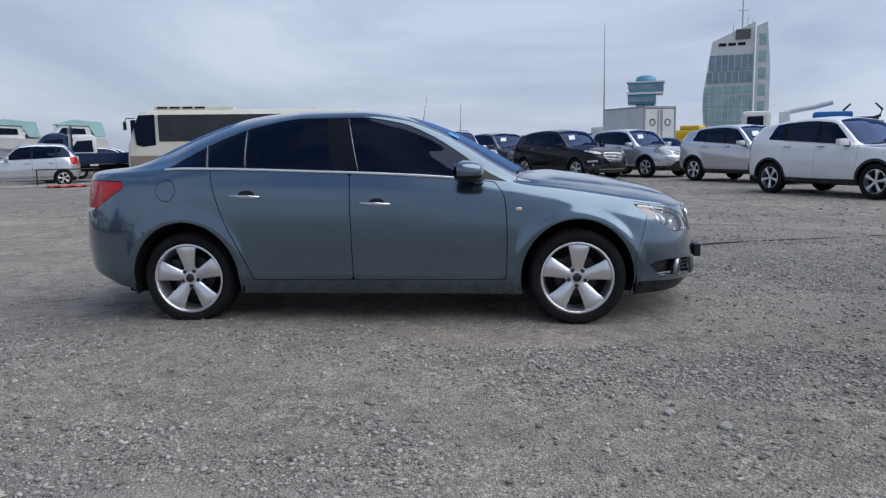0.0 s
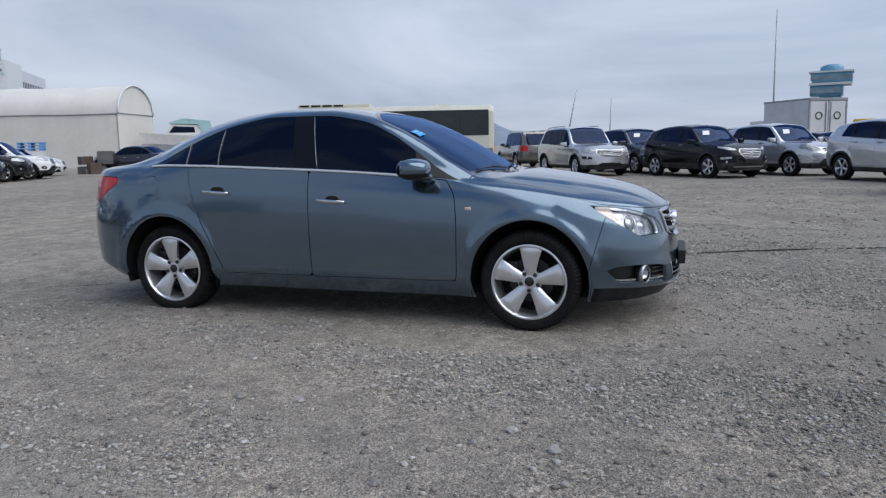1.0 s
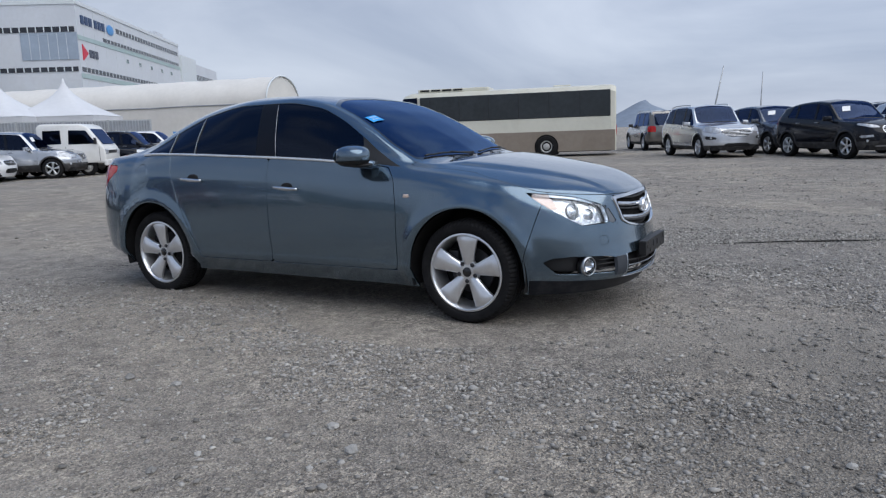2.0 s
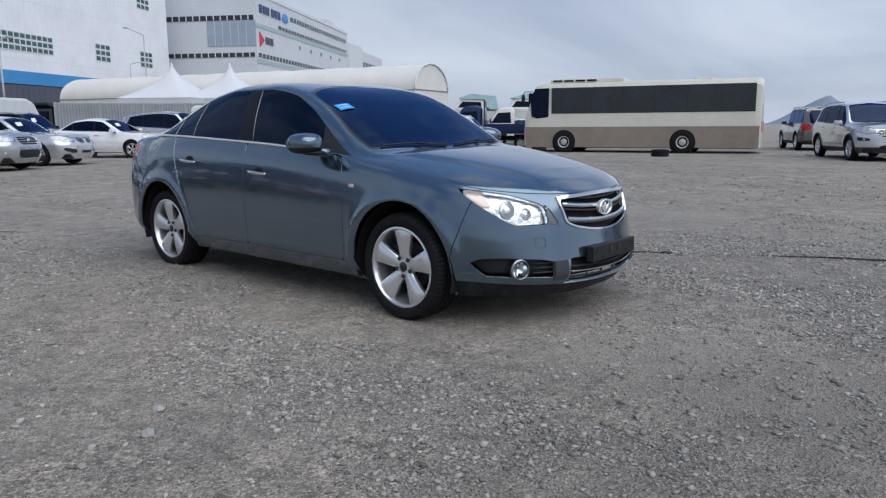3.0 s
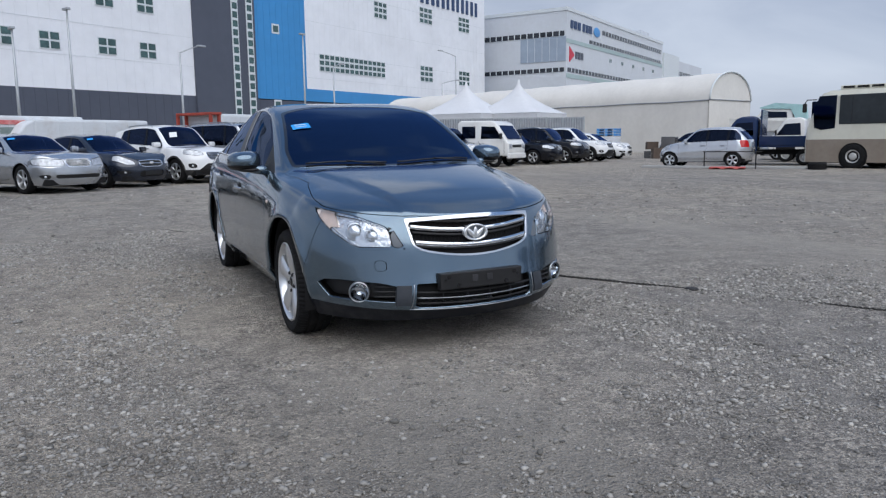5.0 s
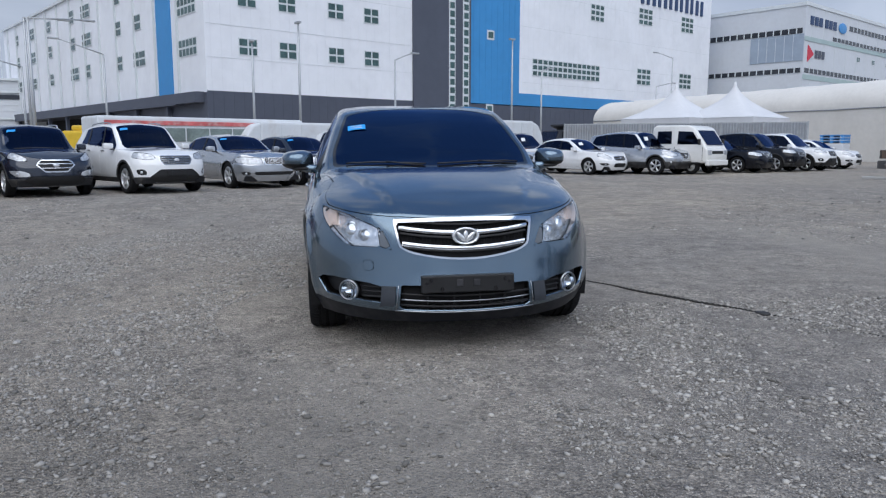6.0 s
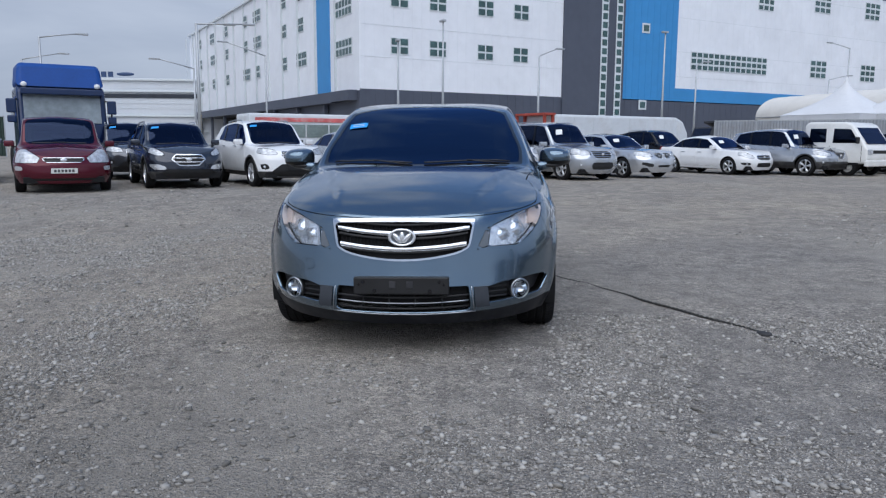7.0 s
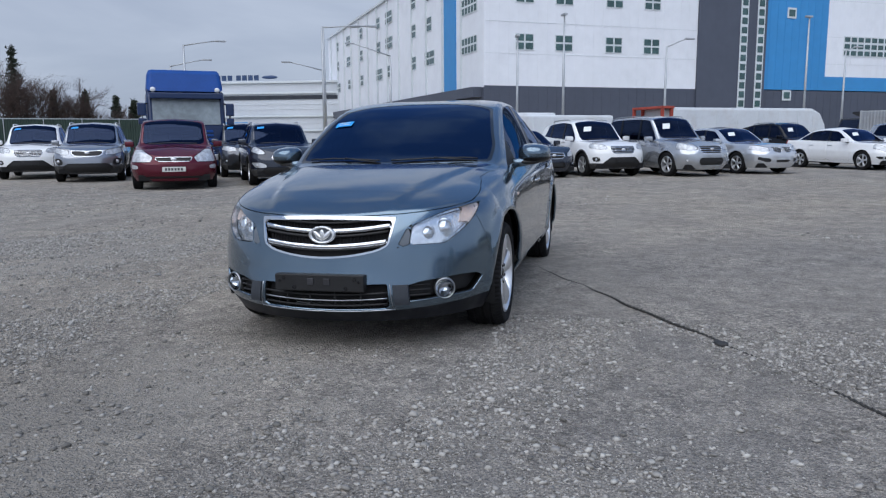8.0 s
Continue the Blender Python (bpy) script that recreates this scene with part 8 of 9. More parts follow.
def cab_truck(x, y, heading, coat, label, double=True, bed="flat", bed_coat=None, lift=0.0):
    """A small cab-over truck: front at +x, origin under the front axle."""
    t = thing("pickup_truck", pose(x, y, 0, 0, 0, heading), label, "truck")
    W, H = 0.86, 1.98 + lift
    cabl = -1.75 if double else -0.75
    prof = [(0.62, 0.45), (0.72, 0.62), (0.70, 0.98), (0.62, 1.10), (0.10, H - 0.12), (-0.15, H - 0.02), (cabl + 0.15, H), (cabl, H - 0.12), (cabl, 0.45)]
    bm = bmesh.new()
    prism(bm, prof, "y", -W, W)
    bmesh.ops.bevel(bm, geom=bm.edges[:], offset=0.075, segments=3, affect="EDGES", profile=0.5)
    part("cab", bm, coat, t, "painted cab", True).data.set_sharp_from_angle(angle=radians(35))
    bm = bmesh.new()
    prism(bm, [(0.585, 1.19), (0.605, 1.18), (0.175, H - 0.22), (0.155, H - 0.22)], "y", -0.68, 0.68)
    part("windscreen", bm, CAR_GLASS, t)
    for sd in (-1, 1):
        wins = [[(0.40, 1.20), (0.06, H - 0.28), (-0.56, H - 0.25), (-0.60, 1.20)]] + ([[(-0.86, 1.22), (-0.86, H - 0.25), (cabl + 0.26, H - 0.25), (cabl + 0.22, 1.22)]] if double else [])
        for w in wins:
            bm = bmesh.new()
            prism(bm, w, "y", sd * (W - 0.02), sd * (W + 0.008))
            part("side_window", bm, CAR_GLASS, t)
        for X in (-0.71, 0.50) if double else (0.5,):
            part("door_gap", boxed(X - 0.006, X + 0.006, sd * W - 0.01, sd * W + 0.004, 0.55, 1.10), SHADOW, t)
        part("handle", boxed(-0.62, -0.45, sd * W - 0.01, sd * W + 0.025, 0.98, 1.02, 0.005), BLACK, t)
        part("head_lamp", boxed(0.66, 0.735, sd * 0.66 - 0.14, sd * 0.66 + 0.14, 0.78, 0.98, 0.03), HEAD, t)
        part("mirror", boxed(0.38, 0.46, sd * 1.0 - 0.08, sd * 1.0 + 0.08, 1.18, 1.42, 0.03), BLACK, t)
        heavy_wheel(t, 0.0, sd * 0.72, 0.32, 0.2)
        heavy_wheel(t, -2.5, sd * 0.72, 0.30, 0.24)
        # black block in place of the shaded hollow round the wheel
        part("arch_shade", boxed(-0.40, 0.40, sd * (W - 0.16) - 0.15, sd * (W - 0.16) + 0.165, 0.40, 0.72, 0.02), SHADOW, t)
    part("bumper", boxed(0.62, 0.76, -W, W, 0.36, 0.58, 0.04), BLACK if bed_coat else coat, t)
    part("grille", boxed(0.70, 0.722, -0.45, 0.45, 0.82, 0.94, 0.01), BLACK, t)
    part("chassis", boxed(-3.4, 0.4, -0.42, 0.42, 0.42, 0.62), SHADOW, t)
    bc = bed_coat or coat
    part("bed_floor", boxed(-3.6, cabl - 0.08, -W, W, 0.72, 0.82), bc, t)
    for sd in (-1, 1):
        part("bed_side", boxed(-3.6, cabl - 0.08, sd * W - 0.03, sd * W + 0.03, 0.80, 1.16, 0.01), bc, t, "drop side of the bed")
    part("tail_board", boxed(-3.63, -3.57, -W, W, 0.80, 1.16, 0.01), bc, t)
    if bed == "rack":
        part("rack", boxed(cabl - 0.16, cabl - 0.10, -W, W, 0.8, H + 0.25, 0.01), bc, t, "head board rack")
    return t


def tractor_unit(x, y, heading):
    """A big blue road tractor, front at +x, origin under the front axle."""
    t = thing("lorry_tractor", pose(x, y, 0, 0, 0, heading), "tall blue lorry tractor unit with a roof deflector", "lorry")
    W = 1.22
    prof = [(1.30, 0.55), (1.36, 0.9), (1.34, 1.7), (1.18, 2.75), (1.0, 2.95), (-0.85, 2.95), (-0.85, 0.7)]
    bm = prism(bmesh.new(), prof, "y", -W, W)
    es = [e for e in bm.edges if abs(e.verts[0].co.y - e.verts[1].co.y) < 1e-4]
    bmesh.ops.bevel(bm, geom=es, offset=0.12, segments=3, affect="EDGES", profile=0.5)
    part("cab", bm, TRUCK_DARK, t, "dark blue cab")
    bm = prism(bmesh.new(), [(1.16, 2.93), (0.95, 3.55), (0.75, 3.68), (-0.8, 3.72), (-0.8, 2.93)], "y", -W + 0.02, W - 0.02)
    es = [e for e in bm.edges if abs(e.verts[0].co.y - e.verts[1].co.y) < 1e-4]
    bmesh.ops.bevel(bm, geom=es, offset=0.14, segments=3, affect="EDGES", profile=0.5)
    for v in bm.verts:
        if v.co.z > 3.0:
            v.co.y *= 1.0 - 0.06 * (v.co.z - 3.0) / 0.7
    part("roof_deflector", bm, TRUCK_BLUE, t, "bright blue roof deflector")
    bm = prism(bmesh.new(), [(1.34, 1.78), (1.37, 1.78), (1.235, 2.66), (1.20, 2.66)], "y", -1.05, 1.05)
    # pale, uneven colour imitates the sky's glare on the glass
    part("windscreen", bm, material("glare_toned_windscreen", (0.24, 0.28, 0.30), rough=0.08, spec=0.8, noise_scale=0.8, vary=0.35), t, "windscreen with sky glare put into its colour")
    part("sun_visor", boxed(1.15, 1.5, -1.12, 1.12, 2.66, 2.86, 0.03), TRUCK_DARK, t, "dark sun visor")
    for k in range(5):
        part("grille_bar", boxed(1.34, 1.39, -0.8, 0.8, 0.95 + 0.14 * k, 1.03 + 0.14 * k, 0.01), TRUCK_BLUE, t)
    part("bumper", boxed(1.15, 1.45, -W, W, 0.35, 0.85, 0.08), TRUCK_DARK, t)
    for sd in (-1, 1):
        part("roof_lamp", ball(bmesh.new(), (1.17, sd * 1.0, 2.98), 0.05, 0.085, 0.085, 14, 8), WHITE_PLASTIC, t, "", True)
        part("head_lamp", boxed(1.40, 1.47, sd * 0.95 - 0.2, sd * 0.95 + 0.2, 0.55, 0.75, 0.03), HEAD, t)
        part("mirror_arm", tube(bmesh.new(), [(1.2, sd * 1.2, 2.5), (1.3, sd * 1.36, 2.5), (1.3, sd * 1.36, 1.8)], 0.03, 6), BLACK, t, "", True)
        part("mirror", boxed(1.22, 1.36, sd * 1.37 - 0.13, sd * 1.37 + 0.13, 2.08, 2.52, 0.04), TRUCK_DARK, t, "navy mirror housing")
        part("mirror", boxed(1.22, 1.36, sd * 1.37 - 0.12, sd * 1.37 + 0.12, 1.78, 2.0, 0.04), TRUCK_DARK, t)
        bm = prism(bmesh.new(), [(1.1, 1.78), (1.0, 2.6), (0.2, 2.6), (0.15, 1.78)], "y", sd * (W - 0.02), sd * (W + 0.01))
        part("side_window", bm, CAR_GLASS, t)
        part("step", boxed(-0.6, 0.5, sd * W - 0.1, sd * W + 0.02, 0.4, 0.9, 0.05), TRUCK_DARK, t)
        heavy_wheel(t, 0.45 - 0.45, sd * 1.02, 0.5, 0.3)
        heavy_wheel(t, -3.2, sd * 1.0, 0.5, 0.5)
        part("tank", boxed(-2.4, -1.1, sd * 0.95 - 0.25, sd * 0.95 + 0.25, 0.5, 1.05, 0.12), SATIN, t)
    part("chassis", boxed(-4.2, 0.8, -0.45, 0.45, 0.6, 0.95), SHADOW, t)
    t.scale = (1.0, 1.0, 0.94)
    return t


def box_trailer(x, y, heading, length, height, label, nose=True, red=True, stripe=False):
    """A long pale closed trailer on legs."""
    t = thing("trailer", pose(x, y, 0, 0, 0, heading), label, "trailer")
    bm = boxed(-length / 2, length / 2, -1.2, 1.2, 1.0, height, 0.12)
    part("box_body", bm, BOX_WHITE, t)
    for X in np.arange(-length / 2 + 1.2, length / 2 - 0.5, 1.2):
        part("box_rib", boxed(X - 0.03, X + 0.03, -1.225, 1.225, 1.05, height - 0.15), BOX_WHITE, t)
    part("side_rail", boxed(-length / 2, length / 2, -1.23, 1.23, 0.9, 1.02), FENCE_GREY, t)
    if red:
        fr = part("end_frame", boxed(-length / 2 - 0.6, -length / 2 + 0.05, -1.2, 1.2, height - 0.05, height + 0.06, 0.02), RUST_RED, t, "rusty red end frame")
        for sd in (-1, 1):
            for X in (-length / 2 - 0.54, -length / 2 - 0.06):
                part("frame_post", boxed(X - 0.06, X + 0.06, sd * 1.12 - 0.06, sd * 1.12 + 0.06, 1.0, height - 0.05), RUST_RED, fr)
        part("frame_deck", boxed(-length / 2 - 0.6, -length / 2, -1.2, 1.2, 0.9, 1.0), FENCE_GREY, t)
    if stripe:
        part("red_stripe", boxed(-length / 2 + 0.2, length / 2 - 0.3, -1.24, 1.24, height - 0.40, height - 0.20, 0.01), FADED_RED, t, "faded red stripe")
        for X in np.arange(-length / 2 + 0.5, length / 2 - 1.2, 1.2):
            part("side_window", boxed(X, X + 1.12, -1.235, 1.235, height - 1.15, height - 0.52, 0.01), HAZY_GLASS, t, "hazy green-grey window")
    if nose:
        e, h = length / 2 - 0.05, height
        bm = prism(bmesh.new(), [(e, 1.02), (e + 0.75, 1.02), (e + 0.88, 1.25), (e + 0.80, 1.2 + (h - 1) * 0.35), (e + 0.45, h - 0.22), (e + 0.15, h - 0.08), (e, h - 0.06)], "y", -1.19, 1.19)
        bmesh.ops.bevel(bm, geom=[q for q in bm.edges if q.calc_length() > 0.05], offset=0.09, segments=2, affect="EDGES", profile=0.5)
        part("nose", bm, BOX_WHITE, t, "sloping white front")
    for X in (-length / 2 + 1.2, -length / 2 + 2.4):
        for sd in (-1, 1):
            heavy_wheel(t, X, sd * 1.0, 0.48, 0.3)
    part("landing_leg", boxed(length / 2 - 2.2, length / 2 - 2.0, -0.9, 0.9, 0, 1.0), FENCE_GREY, t)
    return t


def loose_tyre(x, y, r=0.36, w=0.3):
    b = thing("loose_tyre", pose(x, y, float(ground_z(x, y)) + w / 2, 90, 0, 0), "worn black tyre lying flat on the gravel", "tyre", "loose tyres")
    link("tread", tyre_mesh(r, w, r * 0.6, 32, False), RUBBER, b)
    return b


bus(-10.0, 24.2, 196.3)
loose_tyre(-12.1, 20.8, 0.30, 0.24)
loose_tyre(-7.0, 20.7, 0.30, 0.24)
cab_truck(-22.67, 14.31, ROW, TRUCK_WHITE, "white double-cab pickup truck with a flat bed", True)
cab_truck(-17.5, 22.9, 215, TRUCK_DARK, "navy single-cab flatbed truck with a rack behind the cab", False, "rack", None, 0.0)
cab_truck(-13.5, 31.0, 212, TRUCK_WHITE, "white single-cab truck with a blue bed", False, "rack", TRUCK_BLUE, 0.05)
cab_truck(-18.7, 27.1, 215, TRUCK_WHITE, "white single-cab truck beyond the navy truck", False, "flat", TRUCK_BLUE)
tractor_unit(-17.2, -13.2, ROW + 1)
box_trailer(-33.2, 6.4, 123, 8.2, 2.5, "long white box trailer with a rusty red end frame")
box_trailer(-33.2, -7.2, 303, 10.5, 2.5, "long white closed trailer with a faded red stripe", False, False, True)
box_trailer(-35.5, -2.3, 303, 6.0, 2.35, "white closed trailer with a rounded nose", True, False)


def dump_lorry(x, y, heading):
    """A dark tipper lorry: front at +x."""
    t = thing("tipper_lorry", pose(x, y, 0, 0, 0, heading), "dark tipper lorry behind the parked cars", "lorry")
    part("cab", prism(bmesh.new(), [(1.9, 0.6), (2.0, 1.2), (1.7, 2.0), (0.7, 2.05), (0.7, 0.6)], "y", -0.95, 0.95), GREY_LORRY, t)
    part("side_window", boxed(0.9, 1.55, -0.97, 0.97, 1.35, 1.9, 0.03), CAR_GLASS, t)
    part("windscreen", prism(bmesh.new(), [(1.98, 1.30), (2.0, 1.30), (1.77, 1.92), (1.75, 1.92)], "y", -0.8, 0.8), CAR_GLASS, t)
    part("tipper_body", prism(bmesh.new(), [(0.5, 1.0), (0.5, 2.1), (1.0, 2.3), (1.0, 2.42), (-1.5, 2.4), (-1.7, 1.0)], "y", -1.0, 1.0), GREY_LORRY, t, "dark steel tipper body")
    part("chassis", boxed(-1.6, 1.8, -0.5, 0.5, 0.6, 1.0), SHADOW, t)
    for sd in (-1, 1):
        for X in (-1.0, 1.2):
            heavy_wheel(t, X, sd * 0.85, 0.48)
    return t


def motor_boat(x, y, heading, cover):
    """A small boat on a trailer, bow at +x."""
    t = thing("motor_boat", pose(x, y, 0, 0, 0, heading), "white motor boat with a pale teal cover on a trailer", "boat", "boats beyond the yard")
    bm = bmesh.new()
    rws = []
    for i in range(9):
        u = i / 8
        X, w = -2.6 + 5.4 * u, 1.05 * (1 - u ** 3) + 0.02
        keel = 1.0 + 0.5 * u ** 3
        rws.append([bm.verts.new((X, q * w, z)) for q, z in ((-1, 2.1 + 0.4 * u), (-0.8, 1.4 + 0.3 * u), (0, keel), (0.8, 1.4 + 0.3 * u), (1, 2.1 + 0.4 * u))])
    for p, q in zip(rws, rws[1:]):
        for j in range(5):
            bm.faces.new((p[j], p[(j + 1) % 5], q[(j + 1) % 5], q[j]))
    bm.faces.new(rws[0])
    bm.faces.new(rws[-1])
    bmesh.ops.recalc_face_normals(bm, faces=bm.faces)
    part("hull", bm, TRUCK_WHITE, t)
    part("cabin", prism(bmesh.new(), [(-1.6, 2.1), (-1.5, 3.0), (0.4, 3.1), (1.0, 2.3)], "y", -0.8, 0.8), TRUCK_WHITE, t, "white cabin")
    part("cabin_window", prism(bmesh.new(), [(-1.2, 2.45), (-1.15, 2.85), (0.3, 2.92), (0.65, 2.45)], "y", -0.81, 0.81), CAR_GLASS, t)
    part("cover", prism(bmesh.new(), [(-2.5, 2.3), (-2.3, 3.3), (-0.4, 3.5), (0.6, 3.2), (0.6, 3.12), (-1.4, 3.05), (-1.8, 2.3)], "y", -0.9, 0.9), cover, t, "pale teal canopy")
    part("trailer_frame", boxed(-2.2, 2.6, -0.5, 0.5, 0.75, 1.05), FENCE_GREY, t)
    for sd in (-1, 1):
        heavy_wheel(t, -0.8, sd * 0.85, 0.36, 0.2)
        part("support", boxed(-1.6, 1.6, sd * 0.6 - 0.05, sd * 0.6 + 0.05, 0.6, 1.6), FENCE_GREY, t)
    return t


GREY_LORRY = material("dark_grey_lorry_paint", (0.03, 0.033, 0.04), rough=0.5, noise_scale=2, vary=0.2)
BOAT_TEAL = material("pale_teal_boat_cover", (0.35, 0.55, 0.56), rough=0.7, noise_scale=2, vary=0.1)
dump_lorry(-54.6, 19.4, 290).scale = (1.3, 1.3, 1.2)
motor_boat(-33.6, 42.8, 215, BOAT_TEAL)
motor_boat(-30.4, 45.4, 222, BOAT_TEAL)

# ---- things far off, seen past the cars ----
TOWER_STONE = material("pale_tower_concrete", (0.55, 0.58, 0.60), rough=0.6, noise_scale=0.3, vary=0.08)
TOWER_GLASS = material("teal_curtain_glass", (0.24, 0.38, 0.40), rough=0.15, spec=0.7, noise_scale=0.6, vary=0.3)
TOWER_DARK = material("blue_grey_curtain_glass", (0.16, 0.24, 0.30), rough=0.15, spec=0.7, noise_scale=0.6, vary=0.3)
CONTROL_BLUE = material("blue_control_cab", (0.10, 0.28, 0.42), rough=0.3, noise_scale=0.6, vary=0.2)
BARK = material("grey_brown_bark", (0.10, 0.075, 0.06), rough=0.9, noise_scale=3, vary=0.2)
NEEDLES = material("dark_conifer_needles", (0.022, 0.03, 0.018), rough=0.8, noise_scale=2, vary=0.3, island=0.4)
DRY_LEAVES = material("brown_winter_twigs", (0.060, 0.042, 0.036), rough=0.9, noise_scale=2, vary=0.2, island=0.4)
GREY_CARD = material("dark_grey_load", (0.10, 0.10, 0.105), rough=0.7, noise_scale=2, vary=0.2)
RED_SHEET = material("faded_red_plastic", (0.42, 0.09, 0.08), rough=0.7, noise_scale=4, vary=0.2)
SLAB = material("grey_concrete_slab", (0.36, 0.36, 0.35), rough=0.85, noise_scale=1.5, vary=0.12)
ROPE = material("black_rope", (0.04, 0.039, 0.037), rough=0.85, noise_scale=40, vary=0.3)
DAMP = material("dark_oily_lump", (0.03, 0.03, 0.032), rough=0.7, noise_scale=20, vary=0.3)


def glass_tower():
    m = Matrix.Translation((50.1, 188.3, 0)) @ Matrix.Rotation(radians(-17.5), 4, "Z")
    t = thing("office_tower", m, "pale glass office tower with a slanting top and mast", "tower")
    part("body", prism(bmesh.new(), [(0.8, 0), (0.0, 9), (0.0, 12.5), (1.9, 25.4), (11.6, 29.6), (11.6, 0)], "y", 0, 11), TOWER_STONE, t)
    part("fin", prism(bmesh.new(), [(11.9, 0), (11.9, 28.4), (14.3, 29.4), (15.2, 19), (15.3, 0)], "y", -0.6, 11), TOWER_STONE, t, "pale upright fin")
    for z0, z1, mat in ((2.0, 5.4, TOWER_GLASS), (5.8, 9.2, TOWER_GLASS), (9.6, 12.2, TOWER_GLASS), (12.8, 14.6, TOWER_GLASS), (15.4, 18.0, TOWER_DARK), (18.4, 22.0, TOWER_DARK)):
        lean = lambda z: 0.0 if z < 12.5 else (z - 12.5) * 0.147
        x0 = 0.25 + lean((z0 + z1) / 2)
        band = part("curtain_wall", boxed(x0, 11.2, -0.25, 0.0, z0, z1), mat, t, "band of curtain glass")
        for x in np.arange(x0 + 1.3, 11.0, 1.5):
            part("mullion", boxed(x - 0.06, x + 0.06, -0.32, -0.24, z0, z1), TOWER_STONE, band)
    for z in (24.2,):
        for x in (3.4, 5.6, 7.8):
            part("roof_opening", boxed(x, x + 1.7, -0.1, 0.0, z, z + 0.7), SHADOW, t)
    part("roof_frame", boxed(7.2, 10.6, -0.2, 0, 25.6, 28.0), GREY_CARD, t)
    for z in (4, 8, 12, 16, 20, 24):
        part("fin_window", boxed(12.6, 14.2, -0.7, -0.6, z, z + 2.6), TOWER_GLASS, t)
    part("mast", tube(bmesh.new(), [(8.6, 4, 28), (8.6, 4, 36)], 0.16, 6), POLE, t)
    part("mast_arm", tube(bmesh.new(), [(7.4, 4, 33), (9.8, 4, 33)], 0.1, 6), POLE, t)
    for x, h in ((6.6, 30), (9.8, 31.4), (11.0, 30.6)):
        part("aerial", tube(bmesh.new(), [(x, 4, 27.5), (x, 4, h)], 0.1, 6), POLE, t)
    return t


def control_tower():
    t = thing("control_tower", pose(36.6, 191.2, 0, 0, 0, -12), "blue-grey harbour control tower with stepped cab", "tower")
    part("stem", boxed(-2.3, 2.3, -2.3, 2.3, 0, 11.6, 0.3), CONTROL_BLUE, t)
    part("lower_deck", boxed(-4.3, 2.6, -3.2, 3.2, 11.4, 14.0, 0.3), CONTROL_BLUE, t)
    part("upper_deck", boxed(-4.0, 4.4, -3.6, 3.6, 14.6, 17.0, 0.3), CONTROL_BLUE, t)
    part("deck_slab", boxed(-4.6, 4.6, -3.8, 3.8, 17.0, 17.4), TOWER_STONE, t)
    part("deck_slab", boxed(-4.5, 4.2, -3.6, 3.6, 14.0, 14.6), TOWER_STONE, t)
    part("cab", lathe(bmesh.new(), [(2.6, 17.4), (2.4, 18.6), (1.4, 19.1), (0.01, 19.2)], "z", 20), CONTROL_BLUE, t, "", True)
    for z in (12.0, 15.2):
        part("window_band", boxed(-4.2, 2.4 if z < 14 else 4.3, -3.66, -3.18, z, z + 1.3), TOWER_DARK, t)
    for x in (-1.2, 0.9):
        part("stem_strip", boxed(x - 0.35, x + 0.35, -2.36, -2.3, 1, 11), TOWER_STONE, t)
    t.scale = (1.0, 1.0, 0.94)
    return t


def mast(x, y, h, lean, r, label):
    t = thing("mast", pose(x, y, 0, 0, lean, 0), label, "mast", "masts")
    part("pole", tube(bmesh.new(), [(0, 0, 0), (0, 0, h * 0.5), (0, 0, h)], r, 8, r * 0.55), POLE, t, "", True)
    part("foot", boxed(-0.2, 0.2, -0.2, 0.2, 0, 0.08, 0.01), POLE, t)
    return t


def conifer(x, y, h, seed):
    rng = np.random.RandomState(seed)
    t = thing("conifer_tree", pose(x, y, 0, 0, 0, 0), "dark evergreen conifer tree behind the fence", "tree", "trees behind the fence")
    part("trunk", tube(bmesh.new(), [(0, 0, 0), (0.1, 0, h * 0.5), (0, 0, h)], 0.22, 7, 0.03), BARK, t)
    bm = bmesh.new()
    z = h * 0.15
    while z < h * 0.98:
        f = (h - z) / h
        reach = h * 0.30 * f * (0.7 + 0.6 * rng.rand()) + 0.15
        for k in range(7):
            a = rng.rand() * 6.283
            L = reach * (0.6 + 0.5 * rng.rand())
            for s in range(int(5 + 9 * f)):
                u = (s + rng.rand()) / (5 + 9 * f)
                c = Vector((math.cos(a) * L * u, math.sin(a) * L * u, z - 0.32 * L * u * u + 0.1 * rng.randn()))
                for q in range(3):
                    d = Vector(rng.randn(3)) * (0.16 + 0.12 * f)
                    e = Vector(rng.randn(3)) * 0.12
                    bm.faces.new([bm.verts.new(c), bm.verts.new(c + d), bm.verts.new(c + d * 0.6 + e)])
        z += h * 0.045
    part("crown", bm, NEEDLES, t, "dark green needles")
    return t


